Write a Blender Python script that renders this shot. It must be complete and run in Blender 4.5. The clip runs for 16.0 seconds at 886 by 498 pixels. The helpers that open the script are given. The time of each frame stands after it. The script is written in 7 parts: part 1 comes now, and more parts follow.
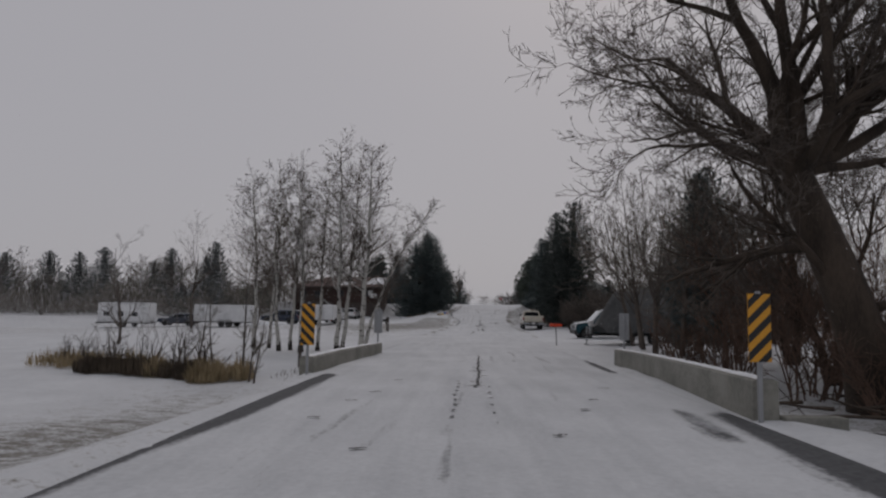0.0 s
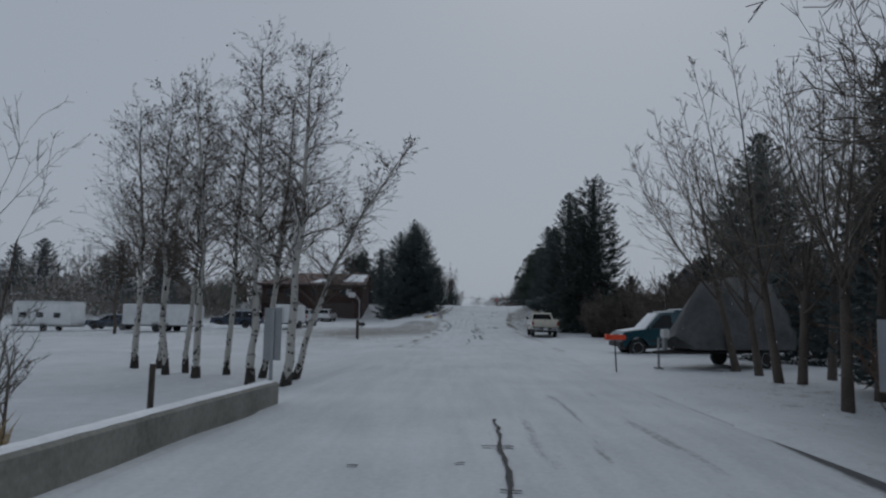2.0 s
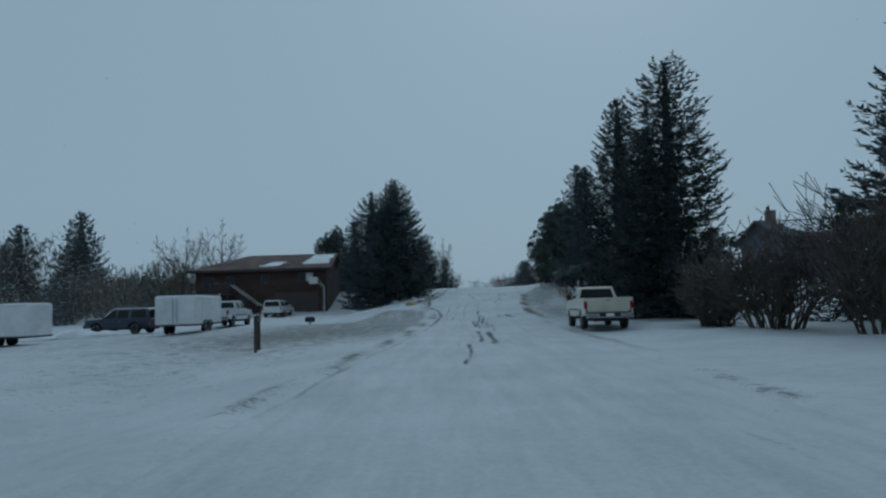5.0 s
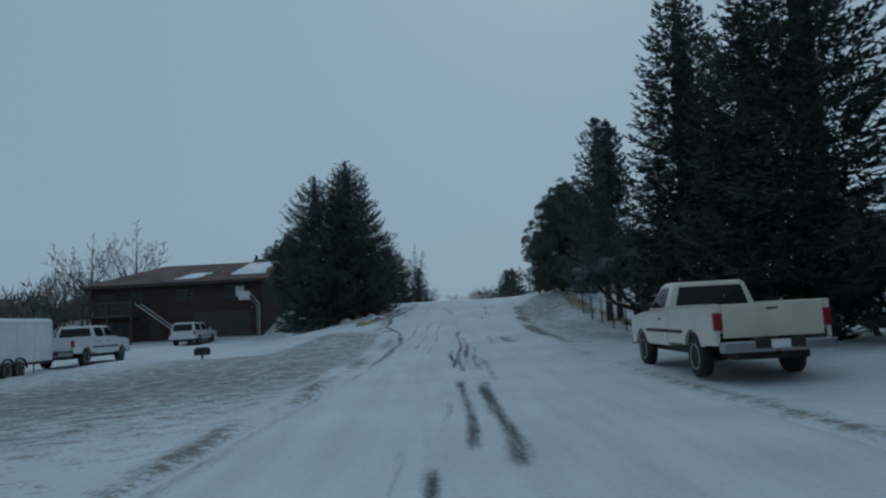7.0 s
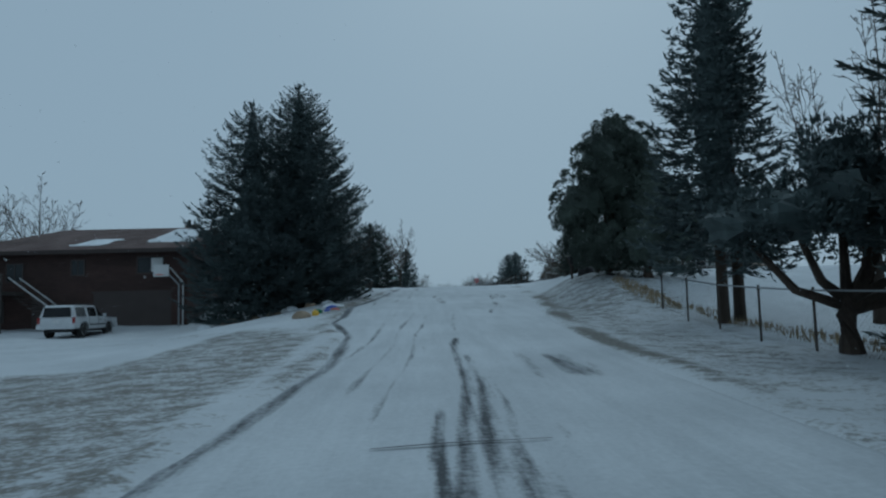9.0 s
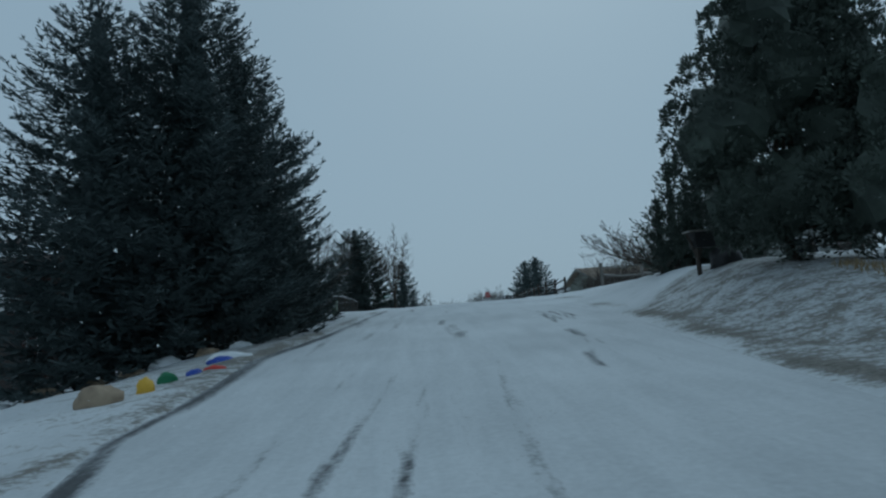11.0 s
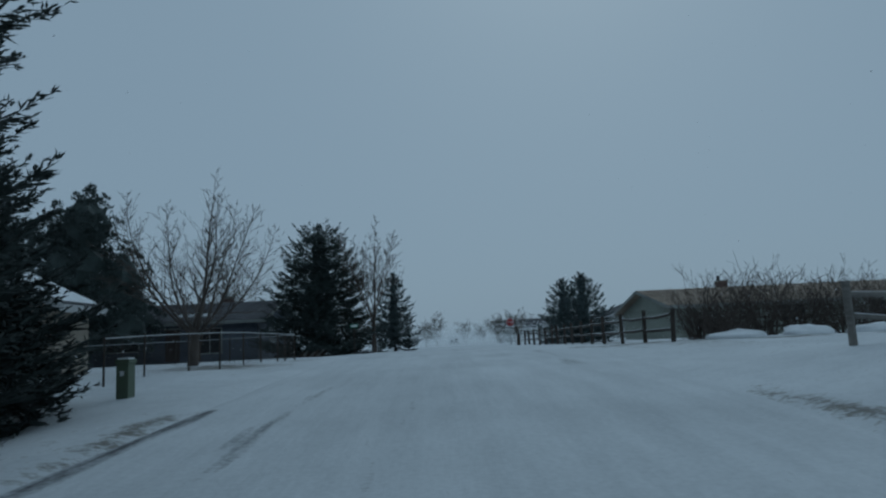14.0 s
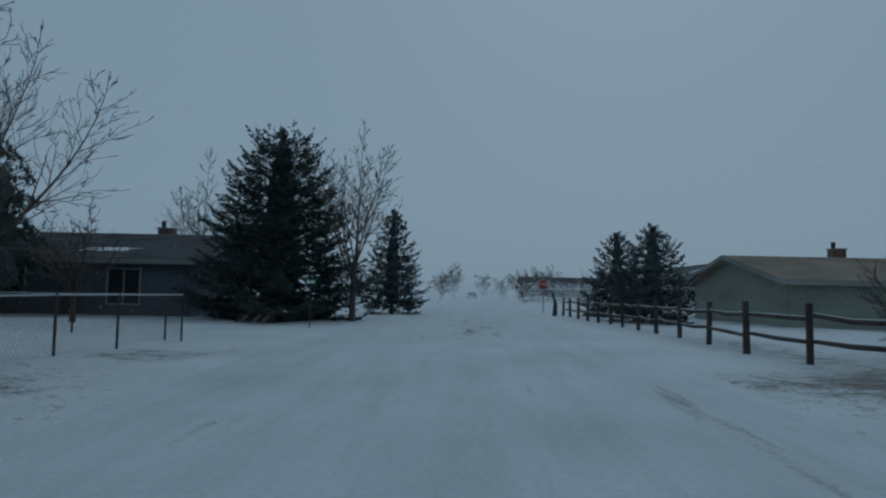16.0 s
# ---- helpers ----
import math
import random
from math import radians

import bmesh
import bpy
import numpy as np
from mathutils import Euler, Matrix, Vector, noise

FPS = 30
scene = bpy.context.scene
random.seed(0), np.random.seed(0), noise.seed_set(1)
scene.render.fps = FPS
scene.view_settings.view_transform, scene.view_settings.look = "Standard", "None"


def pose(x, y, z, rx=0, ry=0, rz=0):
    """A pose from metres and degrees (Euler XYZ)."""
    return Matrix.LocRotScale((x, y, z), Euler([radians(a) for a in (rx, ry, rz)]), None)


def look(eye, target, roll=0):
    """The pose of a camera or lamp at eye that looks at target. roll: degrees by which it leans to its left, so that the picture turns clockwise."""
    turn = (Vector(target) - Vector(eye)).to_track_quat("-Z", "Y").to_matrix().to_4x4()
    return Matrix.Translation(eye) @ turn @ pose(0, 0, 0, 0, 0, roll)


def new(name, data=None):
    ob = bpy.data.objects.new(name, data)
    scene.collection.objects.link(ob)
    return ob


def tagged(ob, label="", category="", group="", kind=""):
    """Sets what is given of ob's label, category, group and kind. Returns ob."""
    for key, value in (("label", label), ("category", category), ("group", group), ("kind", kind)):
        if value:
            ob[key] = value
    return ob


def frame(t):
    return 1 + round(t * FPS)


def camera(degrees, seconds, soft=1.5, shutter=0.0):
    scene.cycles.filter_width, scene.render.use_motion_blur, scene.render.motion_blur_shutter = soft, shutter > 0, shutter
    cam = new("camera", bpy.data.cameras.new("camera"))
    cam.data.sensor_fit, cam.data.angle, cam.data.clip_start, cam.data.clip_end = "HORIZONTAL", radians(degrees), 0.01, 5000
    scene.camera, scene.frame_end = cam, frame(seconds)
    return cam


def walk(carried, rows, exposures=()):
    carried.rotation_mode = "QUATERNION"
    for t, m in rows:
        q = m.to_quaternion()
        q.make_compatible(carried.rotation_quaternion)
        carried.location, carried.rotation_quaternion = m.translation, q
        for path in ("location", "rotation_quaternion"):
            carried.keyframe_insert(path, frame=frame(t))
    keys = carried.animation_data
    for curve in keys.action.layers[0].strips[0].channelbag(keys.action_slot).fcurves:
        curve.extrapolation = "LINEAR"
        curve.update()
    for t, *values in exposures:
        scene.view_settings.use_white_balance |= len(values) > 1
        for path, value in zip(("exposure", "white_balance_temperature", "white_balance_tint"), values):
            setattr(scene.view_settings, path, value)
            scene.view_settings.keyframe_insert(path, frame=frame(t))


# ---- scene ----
cam = camera(66.0, 16.0, soft=2.3)
PATH = [
    (0, (1.072, 0.383, 1.499), (1.03, 2.374, 1.685), 0.9),
    (0.5, (1.056, 3.875, 1.532), (0.996, 5.866, 1.704), 1.2),
    (1, (1.102, 7.104, 1.544), (1.028, 9.095, 1.721), 0.1),
    (1.5, (1.111, 10.668, 1.536), (1.091, 12.66, 1.711), 1.5),
    (2, (1.151, 14.158, 1.526), (1.133, 16.149, 1.718), 1.1),
    (2.5, (1.245, 17.499, 1.491), (1.212, 19.489, 1.691), -0.2),
    (3, (1.378, 21.212, 1.457), (1.334, 23.205, 1.62), -1.3),
    (3.5, (1.44, 24.872, 1.429), (1.474, 26.867, 1.562), -2.2),
    (4, (1.547, 28.658, 1.375), (1.511, 30.654, 1.505), 0.4),
    (6.5, (2.322, 47.931, 1.354), (2.372, 49.92, 1.554), -5.6),
    (7, (2.494, 51.801, 1.371), (2.556, 53.79, 1.57), -3.1),
    (7.5, (2.645, 55.42, 1.387), (2.712, 57.409, 1.586), -4.3),
    (8, (2.775, 59.06, 1.404), (2.848, 61.049, 1.598), -5.0),
    (8.5, (2.936, 62.73, 1.422), (3.016, 64.721, 1.6), -3.6),
    (9, (3.036, 66.405, 1.435), (3.117, 68.396, 1.603), -1.5),
    (11.5, (3.638, 85.346, 2.144), (3.721, 87.331, 2.373), -5.0),
    (12, (4.085, 88.633, 2.465), (4.164, 90.618, 2.704), -3.5),
    (12.5, (4.465, 91.815, 2.665), (4.585, 93.791, 2.946), -4.2),
    (13, (4.718, 95.506, 2.966), (4.802, 97.48, 3.276), -0.3),
    (13.5, (4.955, 99.051, 3.225), (5.007, 101.026, 3.539), -2.9),
    (14, (5.087, 102.239, 3.45), (5.116, 104.221, 3.722), -2.7),
    (14.5, (5.197, 105.625, 3.685), (5.207, 107.608, 3.95), -2.4),
    (15, (5.338, 109.044, 3.876), (5.339, 111.031, 4.106), -5.2),
    (15.5, (5.443, 112.385, 4.112), (5.427, 114.376, 4.292), -1.1),
    (16, (5.561, 115.681, 4.291), (5.521, 117.677, 4.417), 1.2),
]
walk(cam, [(t, look(eye, target, roll)) for t, eye, target, roll in PATH],
     [(0, -0.33, 6780, 18), (1.5, -0.34, 6550, 15), (2.0, -0.38, 5920, 9), (2.4, -0.40, 5120, -5), (4, -0.44, 5030, -7), (6.5, -0.46, 5020, -7), (9, -0.42, 5030, -7), (12, -0.40, 5050, -8), (13, -0.58, 5010, -7), (14.5, -0.74, 4980, -6), (16, -0.82, 4980, -6)])

# ---- sky, sun ----
world = bpy.data.worlds.new("overcast_sky")
scene.world = world
world.use_nodes = True
wn, wl = world.node_tree.nodes, world.node_tree.links
sky = wn.new("ShaderNodeTexSky")
sky.sky_type, sky.sun_disc = "NISHITA", False
sky.sun_elevation, sky.sun_rotation = radians(42), radians(14)
sky.air_density, sky.dust_density, sky.ozone_density = 1.0, 4.0, 1.0
veil = wn.new("ShaderNodeMix")
veil.data_type = "RGBA"
veil.inputs[0].default_value = 0.952
veil.inputs[7].default_value = (4.3, 4.55, 4.85, 1)          # the even layer of snow cloud
wl.new(sky.outputs[0], veil.inputs[6])
wl.new(veil.outputs[2], wn["Background"].inputs[0])
wn["Background"].inputs[1].default_value = 0.1
sun = new("sun", bpy.data.lights.new("sun", "SUN"))
sun.data.energy, sun.data.angle, sun.data.color = 0.45, radians(60), (1.0, 0.97, 0.93)
sun.matrix_world = look((0, 0, 60), (-15, -60, 0))


# ---- materials ----
def material(name, dark, light, rough=0.8, grain=8.0, stain=0.8, bump=0.3, metal=0.0, spread=0.6, stretch=(1, 1, 1), per_object=0.0):
    """Two colours mixed by a fine grain and a broad stain, at real-world size."""
    m = bpy.data.materials.new(name)
    m.use_nodes = True
    n, l = m.node_tree.nodes, m.node_tree.links
    bsdf = n["Principled BSDF"]
    geo = n.new("ShaderNodeNewGeometry")
    scale = n.new("ShaderNodeVectorMath")
    scale.operation = "MULTIPLY"
    scale.inputs[1].default_value = stretch
    l.new(geo.outputs["Position"], scale.inputs[0])
    fine, broad = n.new("ShaderNodeTexNoise"), n.new("ShaderNodeTexNoise")
    for tex, size, detail in ((fine, grain, 5), (broad, stain, 3)):
        tex.inputs["Scale"].default_value, tex.inputs["Detail"].default_value = size, detail
        l.new(scale.outputs[0], tex.inputs["Vector"])
    mix = n.new("ShaderNodeMath")
    mix.operation = "MULTIPLY_ADD"
    mix.inputs[1].default_value = spread
    l.new(fine.outputs[0], mix.inputs[0])
    l.new(broad.outputs[0], mix.inputs[2])
    ramp = n.new("ShaderNodeValToRGB")
    ramp.color_ramp.elements[0].position, ramp.color_ramp.elements[1].position = 0.5, 1.0
    ramp.color_ramp.elements[0].color, ramp.color_ramp.elements[1].color = (*dark, 1), (*light, 1)
    l.new(mix.outputs[0], ramp.inputs[0])
    colour = ramp.outputs[0]
    if per_object:
        info, hsv = n.new("ShaderNodeObjectInfo"), n.new("ShaderNodeHueSaturation")
        ma = n.new("ShaderNodeMath")
        ma.operation = "MULTIPLY_ADD"
        ma.inputs[1].default_value, ma.inputs[2].default_value = per_object, 1 - per_object / 2
        l.new(info.outputs["Random"], ma.inputs[0])
        l.new(ma.outputs[0], hsv.inputs["Value"])
        l.new(colour, hsv.inputs["Color"])
        colour = hsv.outputs[0]
    l.new(colour, bsdf.inputs["Base Color"])
    bsdf.inputs["Roughness"].default_value, bsdf.inputs["Metallic"].default_value = rough, metal
    if bump:
        b = n.new("ShaderNodeBump")
        b.inputs["Strength"].default_value, b.inputs["Distance"].default_value = bump, 0.02
        l.new(fine.outputs[0], b.inputs["Height"])
        l.new(b.outputs[0], bsdf.inputs["Normal"])
    return m


def surface_material(name, cover_a, cover_b, bare_a, bare_b, patch, rough_bare, drift, fine=3.0, wide=2.2, close=0.9):
    """A cover of snow that lets the ground through where the 'bare' attribute says that it is thin; patches at two scales."""
    m = bpy.data.materials.new(name)
    m.use_nodes = True
    n, l = m.node_tree.nodes, m.node_tree.links
    bsdf = n["Principled BSDF"]
    geo, attr = n.new("ShaderNodeNewGeometry"), n.new("ShaderNodeAttribute")
    attr.attribute_name = "bare"

    def noise_at(scale, detail, stretch=(1, 1, 1), rough=0.55):
        v, t = n.new("ShaderNodeVectorMath"), n.new("ShaderNodeTexNoise")
        v.operation = "MULTIPLY"
        v.inputs[1].default_value = stretch
        l.new(geo.outputs["Position"], v.inputs[0])
        l.new(v.outputs[0], t.inputs["Vector"])
        t.inputs["Scale"].default_value, t.inputs["Detail"].default_value, t.inputs["Roughness"].default_value = scale, detail, rough
        return t.outputs[0]

    def math_node(op, a, b):
        x = n.new("ShaderNodeMath")
        x.operation = op
        for i, v in enumerate((a, b)):
            if isinstance(v, float):
                x.inputs[i].default_value = v
            else:
                l.new(v, x.inputs[i])
        return x.outputs[0]

    def ramp(fac, a, b, p, q):
        r = n.new("ShaderNodeValToRGB")
        r.color_ramp.elements[0].position, r.color_ramp.elements[1].position = p, q
        r.color_ramp.elements[0].color, r.color_ramp.elements[1].color = (*a, 1), (*b, 1)
        l.new(fac, r.inputs[0])
        return r.outputs[0]

    along = noise_at(patch, 6, drift, 0.62)
    small = noise_at(fine * 5, 6)
    broad = noise_at(0.35, 4)
    level = math_node("ADD", math_node("MULTIPLY", math_node("SUBTRACT", along, 0.5), wide), math_node("MULTIPLY", math_node("SUBTRACT", small, 0.5), close))
    mask = math_node("ADD", level, attr.outputs["Fac"])
    thin = ramp(mask, (0, 0, 0), (1, 1, 1), 0.28, 0.86)
    snow2 = ramp(math_node("ADD", math_node("MULTIPLY", math_node("ADD", broad, along), 0.36), math_node("MULTIPLY", small, 0.28)), cover_a, cover_b, 0.38, 0.62)
    under = ramp(small, bare_a, bare_b, 0.35, 0.65)
    mix = n.new("ShaderNodeMix")
    mix.data_type = "RGBA"
    l.new(thin, mix.inputs[0])
    l.new(snow2, mix.inputs[6])
    l.new(under, mix.inputs[7])
    l.new(mix.outputs[2], bsdf.inputs["Base Color"])
    rr = ramp(mask, (0.75,) * 3, (rough_bare,) * 3, 0.36, 0.66)
    l.new(rr, bsdf.inputs["Roughness"])
    b = n.new("ShaderNodeBump")
    b.inputs["Strength"].default_value, b.inputs["Distance"].default_value = 0.45, 0.05
    hh = math_node("SUBTRACT", math_node("ADD", along, math_node("MULTIPLY", small, 0.25)), math_node("MULTIPLY", thin, 0.25))
    l.new(hh, b.inputs["Height"])
    l.new(b.outputs[0], bsdf.inputs["Normal"])
    return m


def plain(name, colour, rough=0.5, metal=0.0, coat=0.0):
    m = material(name, [c * 0.8 for c in colour], colour, rough, 30, 2.0, 0.05, metal)
    m.node_tree.nodes["Principled BSDF"].inputs["Coat Weight"].default_value = coat
    return m


def glass_dark(name, colour=(0.012, 0.014, 0.016)):
    m = plain(name, colour, 0.06)
    m.node_tree.nodes["Principled BSDF"].inputs["Specular IOR Level"].default_value = 0.25
    return m


M_GROUND = surface_material("snowy_ground", (0.47, 0.49, 0.51), (0.64, 0.66, 0.68), (0.10, 0.094, 0.082), (0.23, 0.22, 0.197), 2.6, 0.95, (0.8, 1.05, 1), 2.6, 2.0, 2.0)
M_ROAD = surface_material("snowy_asphalt", (0.44, 0.46, 0.48), (0.62, 0.64, 0.66), (0.050, 0.053, 0.058), (0.085, 0.088, 0.094), 1.5, 0.92, (1.6, 0.16, 1))
M_SNOW = material("loose_snow", (0.62, 0.64, 0.66), (0.82, 0.84, 0.86), 0.8, 9, 0.9, 0.4)
M_FLAKE = material("snowflake", (0.93, 0.94, 0.95), (0.96, 0.97, 0.98), 0.8, 5, 0.5, 0.0)
fl = M_FLAKE.node_tree
thru, both = fl.nodes.new("ShaderNodeBsdfTranslucent"), fl.nodes.new("ShaderNodeMixShader")
thru.inputs["Color"].default_value = (0.96, 0.97, 0.98, 1)
fl.links.new(fl.nodes["Principled BSDF"].outputs[0], both.inputs[1])
fl.links.new(thru.outputs[0], both.inputs[2])
fl.links.new(both.outputs[0], fl.nodes["Material Output"].inputs[0])
M_CONCRETE = material("weathered_concrete", (0.135, 0.135, 0.118), (0.27, 0.265, 0.235), 0.9, 14, 1.2, 0.4)
M_BARK = material("dark_bark", (0.022, 0.017, 0.013), (0.078, 0.058, 0.044), 0.95, 22, 2.0, 0.8, stretch=(1, 1, 0.25))
M_TWIG = material("grey_brown_twigs", (0.045, 0.037, 0.032), (0.115, 0.095, 0.08), 0.9, 20, 1.0, 0.2)
M_REDTWIG = material("reddish_brush", (0.062, 0.040, 0.031), (0.155, 0.098, 0.072), 0.9, 20, 1.2, 0.2)
# pale twig colour; on far brush and far trees it also stands in for haze
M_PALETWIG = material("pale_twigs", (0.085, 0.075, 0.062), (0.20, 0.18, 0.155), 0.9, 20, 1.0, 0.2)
M_ASPEN = material("white_aspen_bark", (0.10, 0.095, 0.088), (0.44, 0.43, 0.40), 0.8, 5, 1.1, 0.4, stretch=(1, 1, 3.0), spread=0.9)
M_ASPEN.node_tree.nodes["Color Ramp"].color_ramp.elements[0].position = 0.70
M_ASPEN.node_tree.nodes["Color Ramp"].color_ramp.elements[1].position = 0.82
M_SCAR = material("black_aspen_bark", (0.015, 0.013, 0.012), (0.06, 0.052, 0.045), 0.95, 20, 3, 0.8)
M_NEEDLE = material("dark_spruce_needles", (0.029, 0.042, 0.043), (0.082, 0.107, 0.106), 0.7, 6, 0.5, 0.0, per_object=0.3)
# darker copy of the spruce needles: backlit shade is put into the colour
M_SHADESPRUCE = material("shade_darkened_spruce_needles", (0.017, 0.024, 0.022), (0.048, 0.063, 0.058), 0.75, 6, 0.5, 0.0, per_object=0.3)
# paler needle copy for far spruces: distance haze is put into the colour
M_HAZENEEDLE = material("haze_paled_spruce_needles", (0.055, 0.062, 0.063), (0.115, 0.128, 0.132), 0.8, 6, 0.5, 0.0, per_object=0.25)
M_CEDAR = material("dark_juniper_needles", (0.029, 0.039, 0.032), (0.078, 0.098, 0.078), 0.7, 6, 0.6, 0.0, per_object=0.3)
M_LEAF = material("dry_brown_leaves", (0.035, 0.025, 0.018), (0.11, 0.08, 0.055), 0.8, 10, 1.0, 0.0)
M_GRASS = material("dry_straw_grass", (0.16, 0.12, 0.065), (0.42, 0.33, 0.20), 0.9, 12, 1.0, 0.0)
M_REED = material("dark_weed_stalks", (0.035, 0.026, 0.02), (0.11, 0.085, 0.06), 0.9, 12, 1.0, 0.0)
M_ROADMARK = plain("bare_road_mark", (0.03, 0.03, 0.031), 0.8)
M_GALV = plain("galvanised_steel", (0.33, 0.34, 0.35), 0.5, 0.6)
M_DARKPOST = material("dark_wood_post", (0.022, 0.018, 0.015), (0.085, 0.07, 0.058), 0.9, 18, 1.5, 0.6, stretch=(1, 1, 0.2))
M_GREYWOOD = material("weathered_grey_wood", (0.10, 0.095, 0.085), (0.26, 0.245, 0.22), 0.9, 18, 1.5, 0.6, stretch=(0.4, 0.4, 1))
M_DECK = material("dark_stained_deck_wood", (0.03, 0.026, 0.023), (0.10, 0.088, 0.078), 0.9, 18, 1.5, 0.4, stretch=(0.4, 0.4, 1))
M_YELLOW = plain("yellow_sheeting", (0.72, 0.33, 0.02), 0.45)
M_BLACK = plain("black_sheeting", (0.012, 0.012, 0.013), 0.5)
M_SIGNBACK = plain("sign_back_aluminium", (0.30, 0.31, 0.32), 0.5, 0.4)
M_ORANGE = plain("orange_plastic", (0.78, 0.075, 0.02), 0.4)
M_TEAL = plain("teal_car_paint", (0.006, 0.055, 0.075), 0.3, 0.2, 0.6)
M_WHITEPAINT = plain("cream_white_car_paint", (0.66, 0.62, 0.52), 0.32, 0.0, 0.6)
M_WHITECAR = plain("white_car_paint", (0.66, 0.67, 0.68), 0.32, 0.0, 0.5)
M_WHITEBOX = material("white_trailer_skin", (0.55, 0.56, 0.57), (0.74, 0.75, 0.76), 0.45, 3, 0.6, 0.05)
M_BLUECAR = plain("dark_blue_car_paint", (0.018, 0.03, 0.06), 0.3, 0.1, 0.5)
M_GLASS = glass_dark("dark_car_glass")
M_WINDOW = glass_dark("dark_window_glass", (0.03, 0.034, 0.038))
M_RUBBER = material("black_tyre_rubber", (0.012, 0.012, 0.012), (0.03, 0.03, 0.03), 0.9, 25, 2, 0.3)
M_RIM = plain("silver_wheel_rim", (0.66, 0.66, 0.65), 0.45, 0.1)
M_CHROME = plain("worn_chrome", (0.40, 0.41, 0.42), 0.25, 0.9)
M_BLACKTRIM = plain("black_plastic_trim", (0.018, 0.018, 0.019), 0.6)
M_REDLENS = plain("red_lamp_lens", (0.26, 0.012, 0.012), 0.2, 0, 0.5)
M_CLEARLENS = plain("clear_lamp_lens", (0.62, 0.62, 0.60), 0.15, 0, 0.5)
M_TARP = material("grey_tarpaulin", (0.045, 0.047, 0.048), (0.105, 0.108, 0.110), 0.8, 6, 1.0, 0.7)
M_BROWNSIDING = material("dark_red_brown_siding", (0.026, 0.015, 0.012), (0.066, 0.036, 0.030), 0.85, 12, 0.8, 0.4, stretch=(0.3, 0.3, 1))
M_ROOFBROWN = material("brown_shingles", (0.10, 0.07, 0.062), (0.22, 0.165, 0.15), 0.95, 10, 0.5, 0.6)
M_ROOFDARK = material("dark_shingles", (0.035, 0.035, 0.04), (0.10, 0.10, 0.11), 0.95, 10, 0.5, 0.6)
M_ROOFTAN = material("tan_shingles", (0.19, 0.15, 0.115), (0.34, 0.28, 0.22), 0.95, 10, 0.5, 0.6)
M_GREYSIDING = material("grey_siding", (0.17, 0.18, 0.17), (0.30, 0.31, 0.29), 0.85, 10, 0.7, 0.3, stretch=(0.3, 0.3, 1))
M_PALESIDING = material("pale_green_grey_siding", (0.20, 0.22, 0.19), (0.34, 0.36, 0.31), 0.85, 10, 0.7, 0.3, stretch=(0.3, 0.3, 1))
M_BLUESIDING = material("dark_blue_grey_siding", (0.050, 0.06, 0.075), (0.11, 0.125, 0.15), 0.85, 10, 0.7, 0.3, stretch=(0.3, 0.3, 1))
M_TANSIDING = material("tan_siding", (0.22, 0.19, 0.145), (0.36, 0.32, 0.26), 0.85, 10, 0.7, 0.3)
M_TRIM = plain("white_painted_trim", (0.62, 0.62, 0.61), 0.6)
M_DARKTRIM = plain("dark_painted_trim", (0.06, 0.045, 0.04), 0.7)
M_GREENBOX = plain("dull_green_steel", (0.12, 0.15, 0.10), 0.6)
M_SIGNRED = plain("red_sign_sheeting", (0.38, 0.025, 0.03), 0.45)
M_SIGNGREEN = plain("green_sign_sheeting", (0.02, 0.17, 0.09), 0.45)
M_WHITESIGN = plain("white_sign_sheeting", (0.75, 0.75, 0.74), 0.45)
M_STONE = material("tan_field_stone", (0.16, 0.12, 0.085), (0.38, 0.30, 0.21), 0.9, 8, 1.5, 0.6)
M_BRICK = material("brown_chimney_brick", (0.09, 0.06, 0.05), (0.20, 0.14, 0.12), 0.9, 12, 1.5, 0.5)
M_CLOTHRED = plain("red_plastic", (0.5, 0.03, 0.02), 0.5)
M_CLOTHBLUE = plain("blue_plastic", (0.03, 0.07, 0.42), 0.5)
M_CLOTHGREEN = plain("green_plastic", (0.02, 0.16, 0.06), 0.5)
M_CLOTHYELLOW = plain("yellow_plastic", (0.68, 0.42, 0.03), 0.5)


# ---- building helpers ----
def raw(name, verts, faces, mat, parent=None, label="", smooth=False):
    me = bpy.data.meshes.new(name)
    me.from_pydata([tuple(v) for v in verts], [], faces)
    me.materials.append(mat)
    if smooth:
        me.polygons.foreach_set("use_smooth", [True] * len(me.polygons))
    me.update()
    ob = new(name, me)
    if parent:
        ob.parent = parent
    return tagged(ob, label)


def part(name, bm, mat, parent=None, label="", smooth=False):
    """Links a bmesh as one mesh object under a thing or a part."""
    bmesh.ops.recalc_face_normals(bm, faces=bm.faces)
    me = bpy.data.meshes.new(name)
    bm.to_mesh(me)
    bm.free()
    me.materials.append(mat)
    if smooth:
        me.polygons.foreach_set("use_smooth", [True] * len(me.polygons))
    ob = new(name, me)
    if parent:
        ob.parent = parent
    return tagged(ob, label)


def thing(name, m, label, category, group="", kind=""):
    ob = new(name)
    ob.empty_display_size = 0.3
    ob.matrix_basis = m
    return tagged(ob, label, category, group, kind)


def box(x0, y0, z0, x1, y1, z1, bevel=0.0, bm=None):
    bm = bm or bmesh.new()
    made = bmesh.ops.create_cube(bm, size=1.0)["verts"]
    for v in made:
        v.co = Vector(((x0 + x1) / 2 + v.co.x * (x1 - x0), (y0 + y1) / 2 + v.co.y * (y1 - y0), (z0 + z1) / 2 + v.co.z * (z1 - z0)))
    if bevel:
        edges = list({e for v in made for e in v.link_edges})
        bmesh.ops.bevel(bm, geom=edges, offset=bevel, segments=2, affect="EDGES", profile=0.6)
    return bm


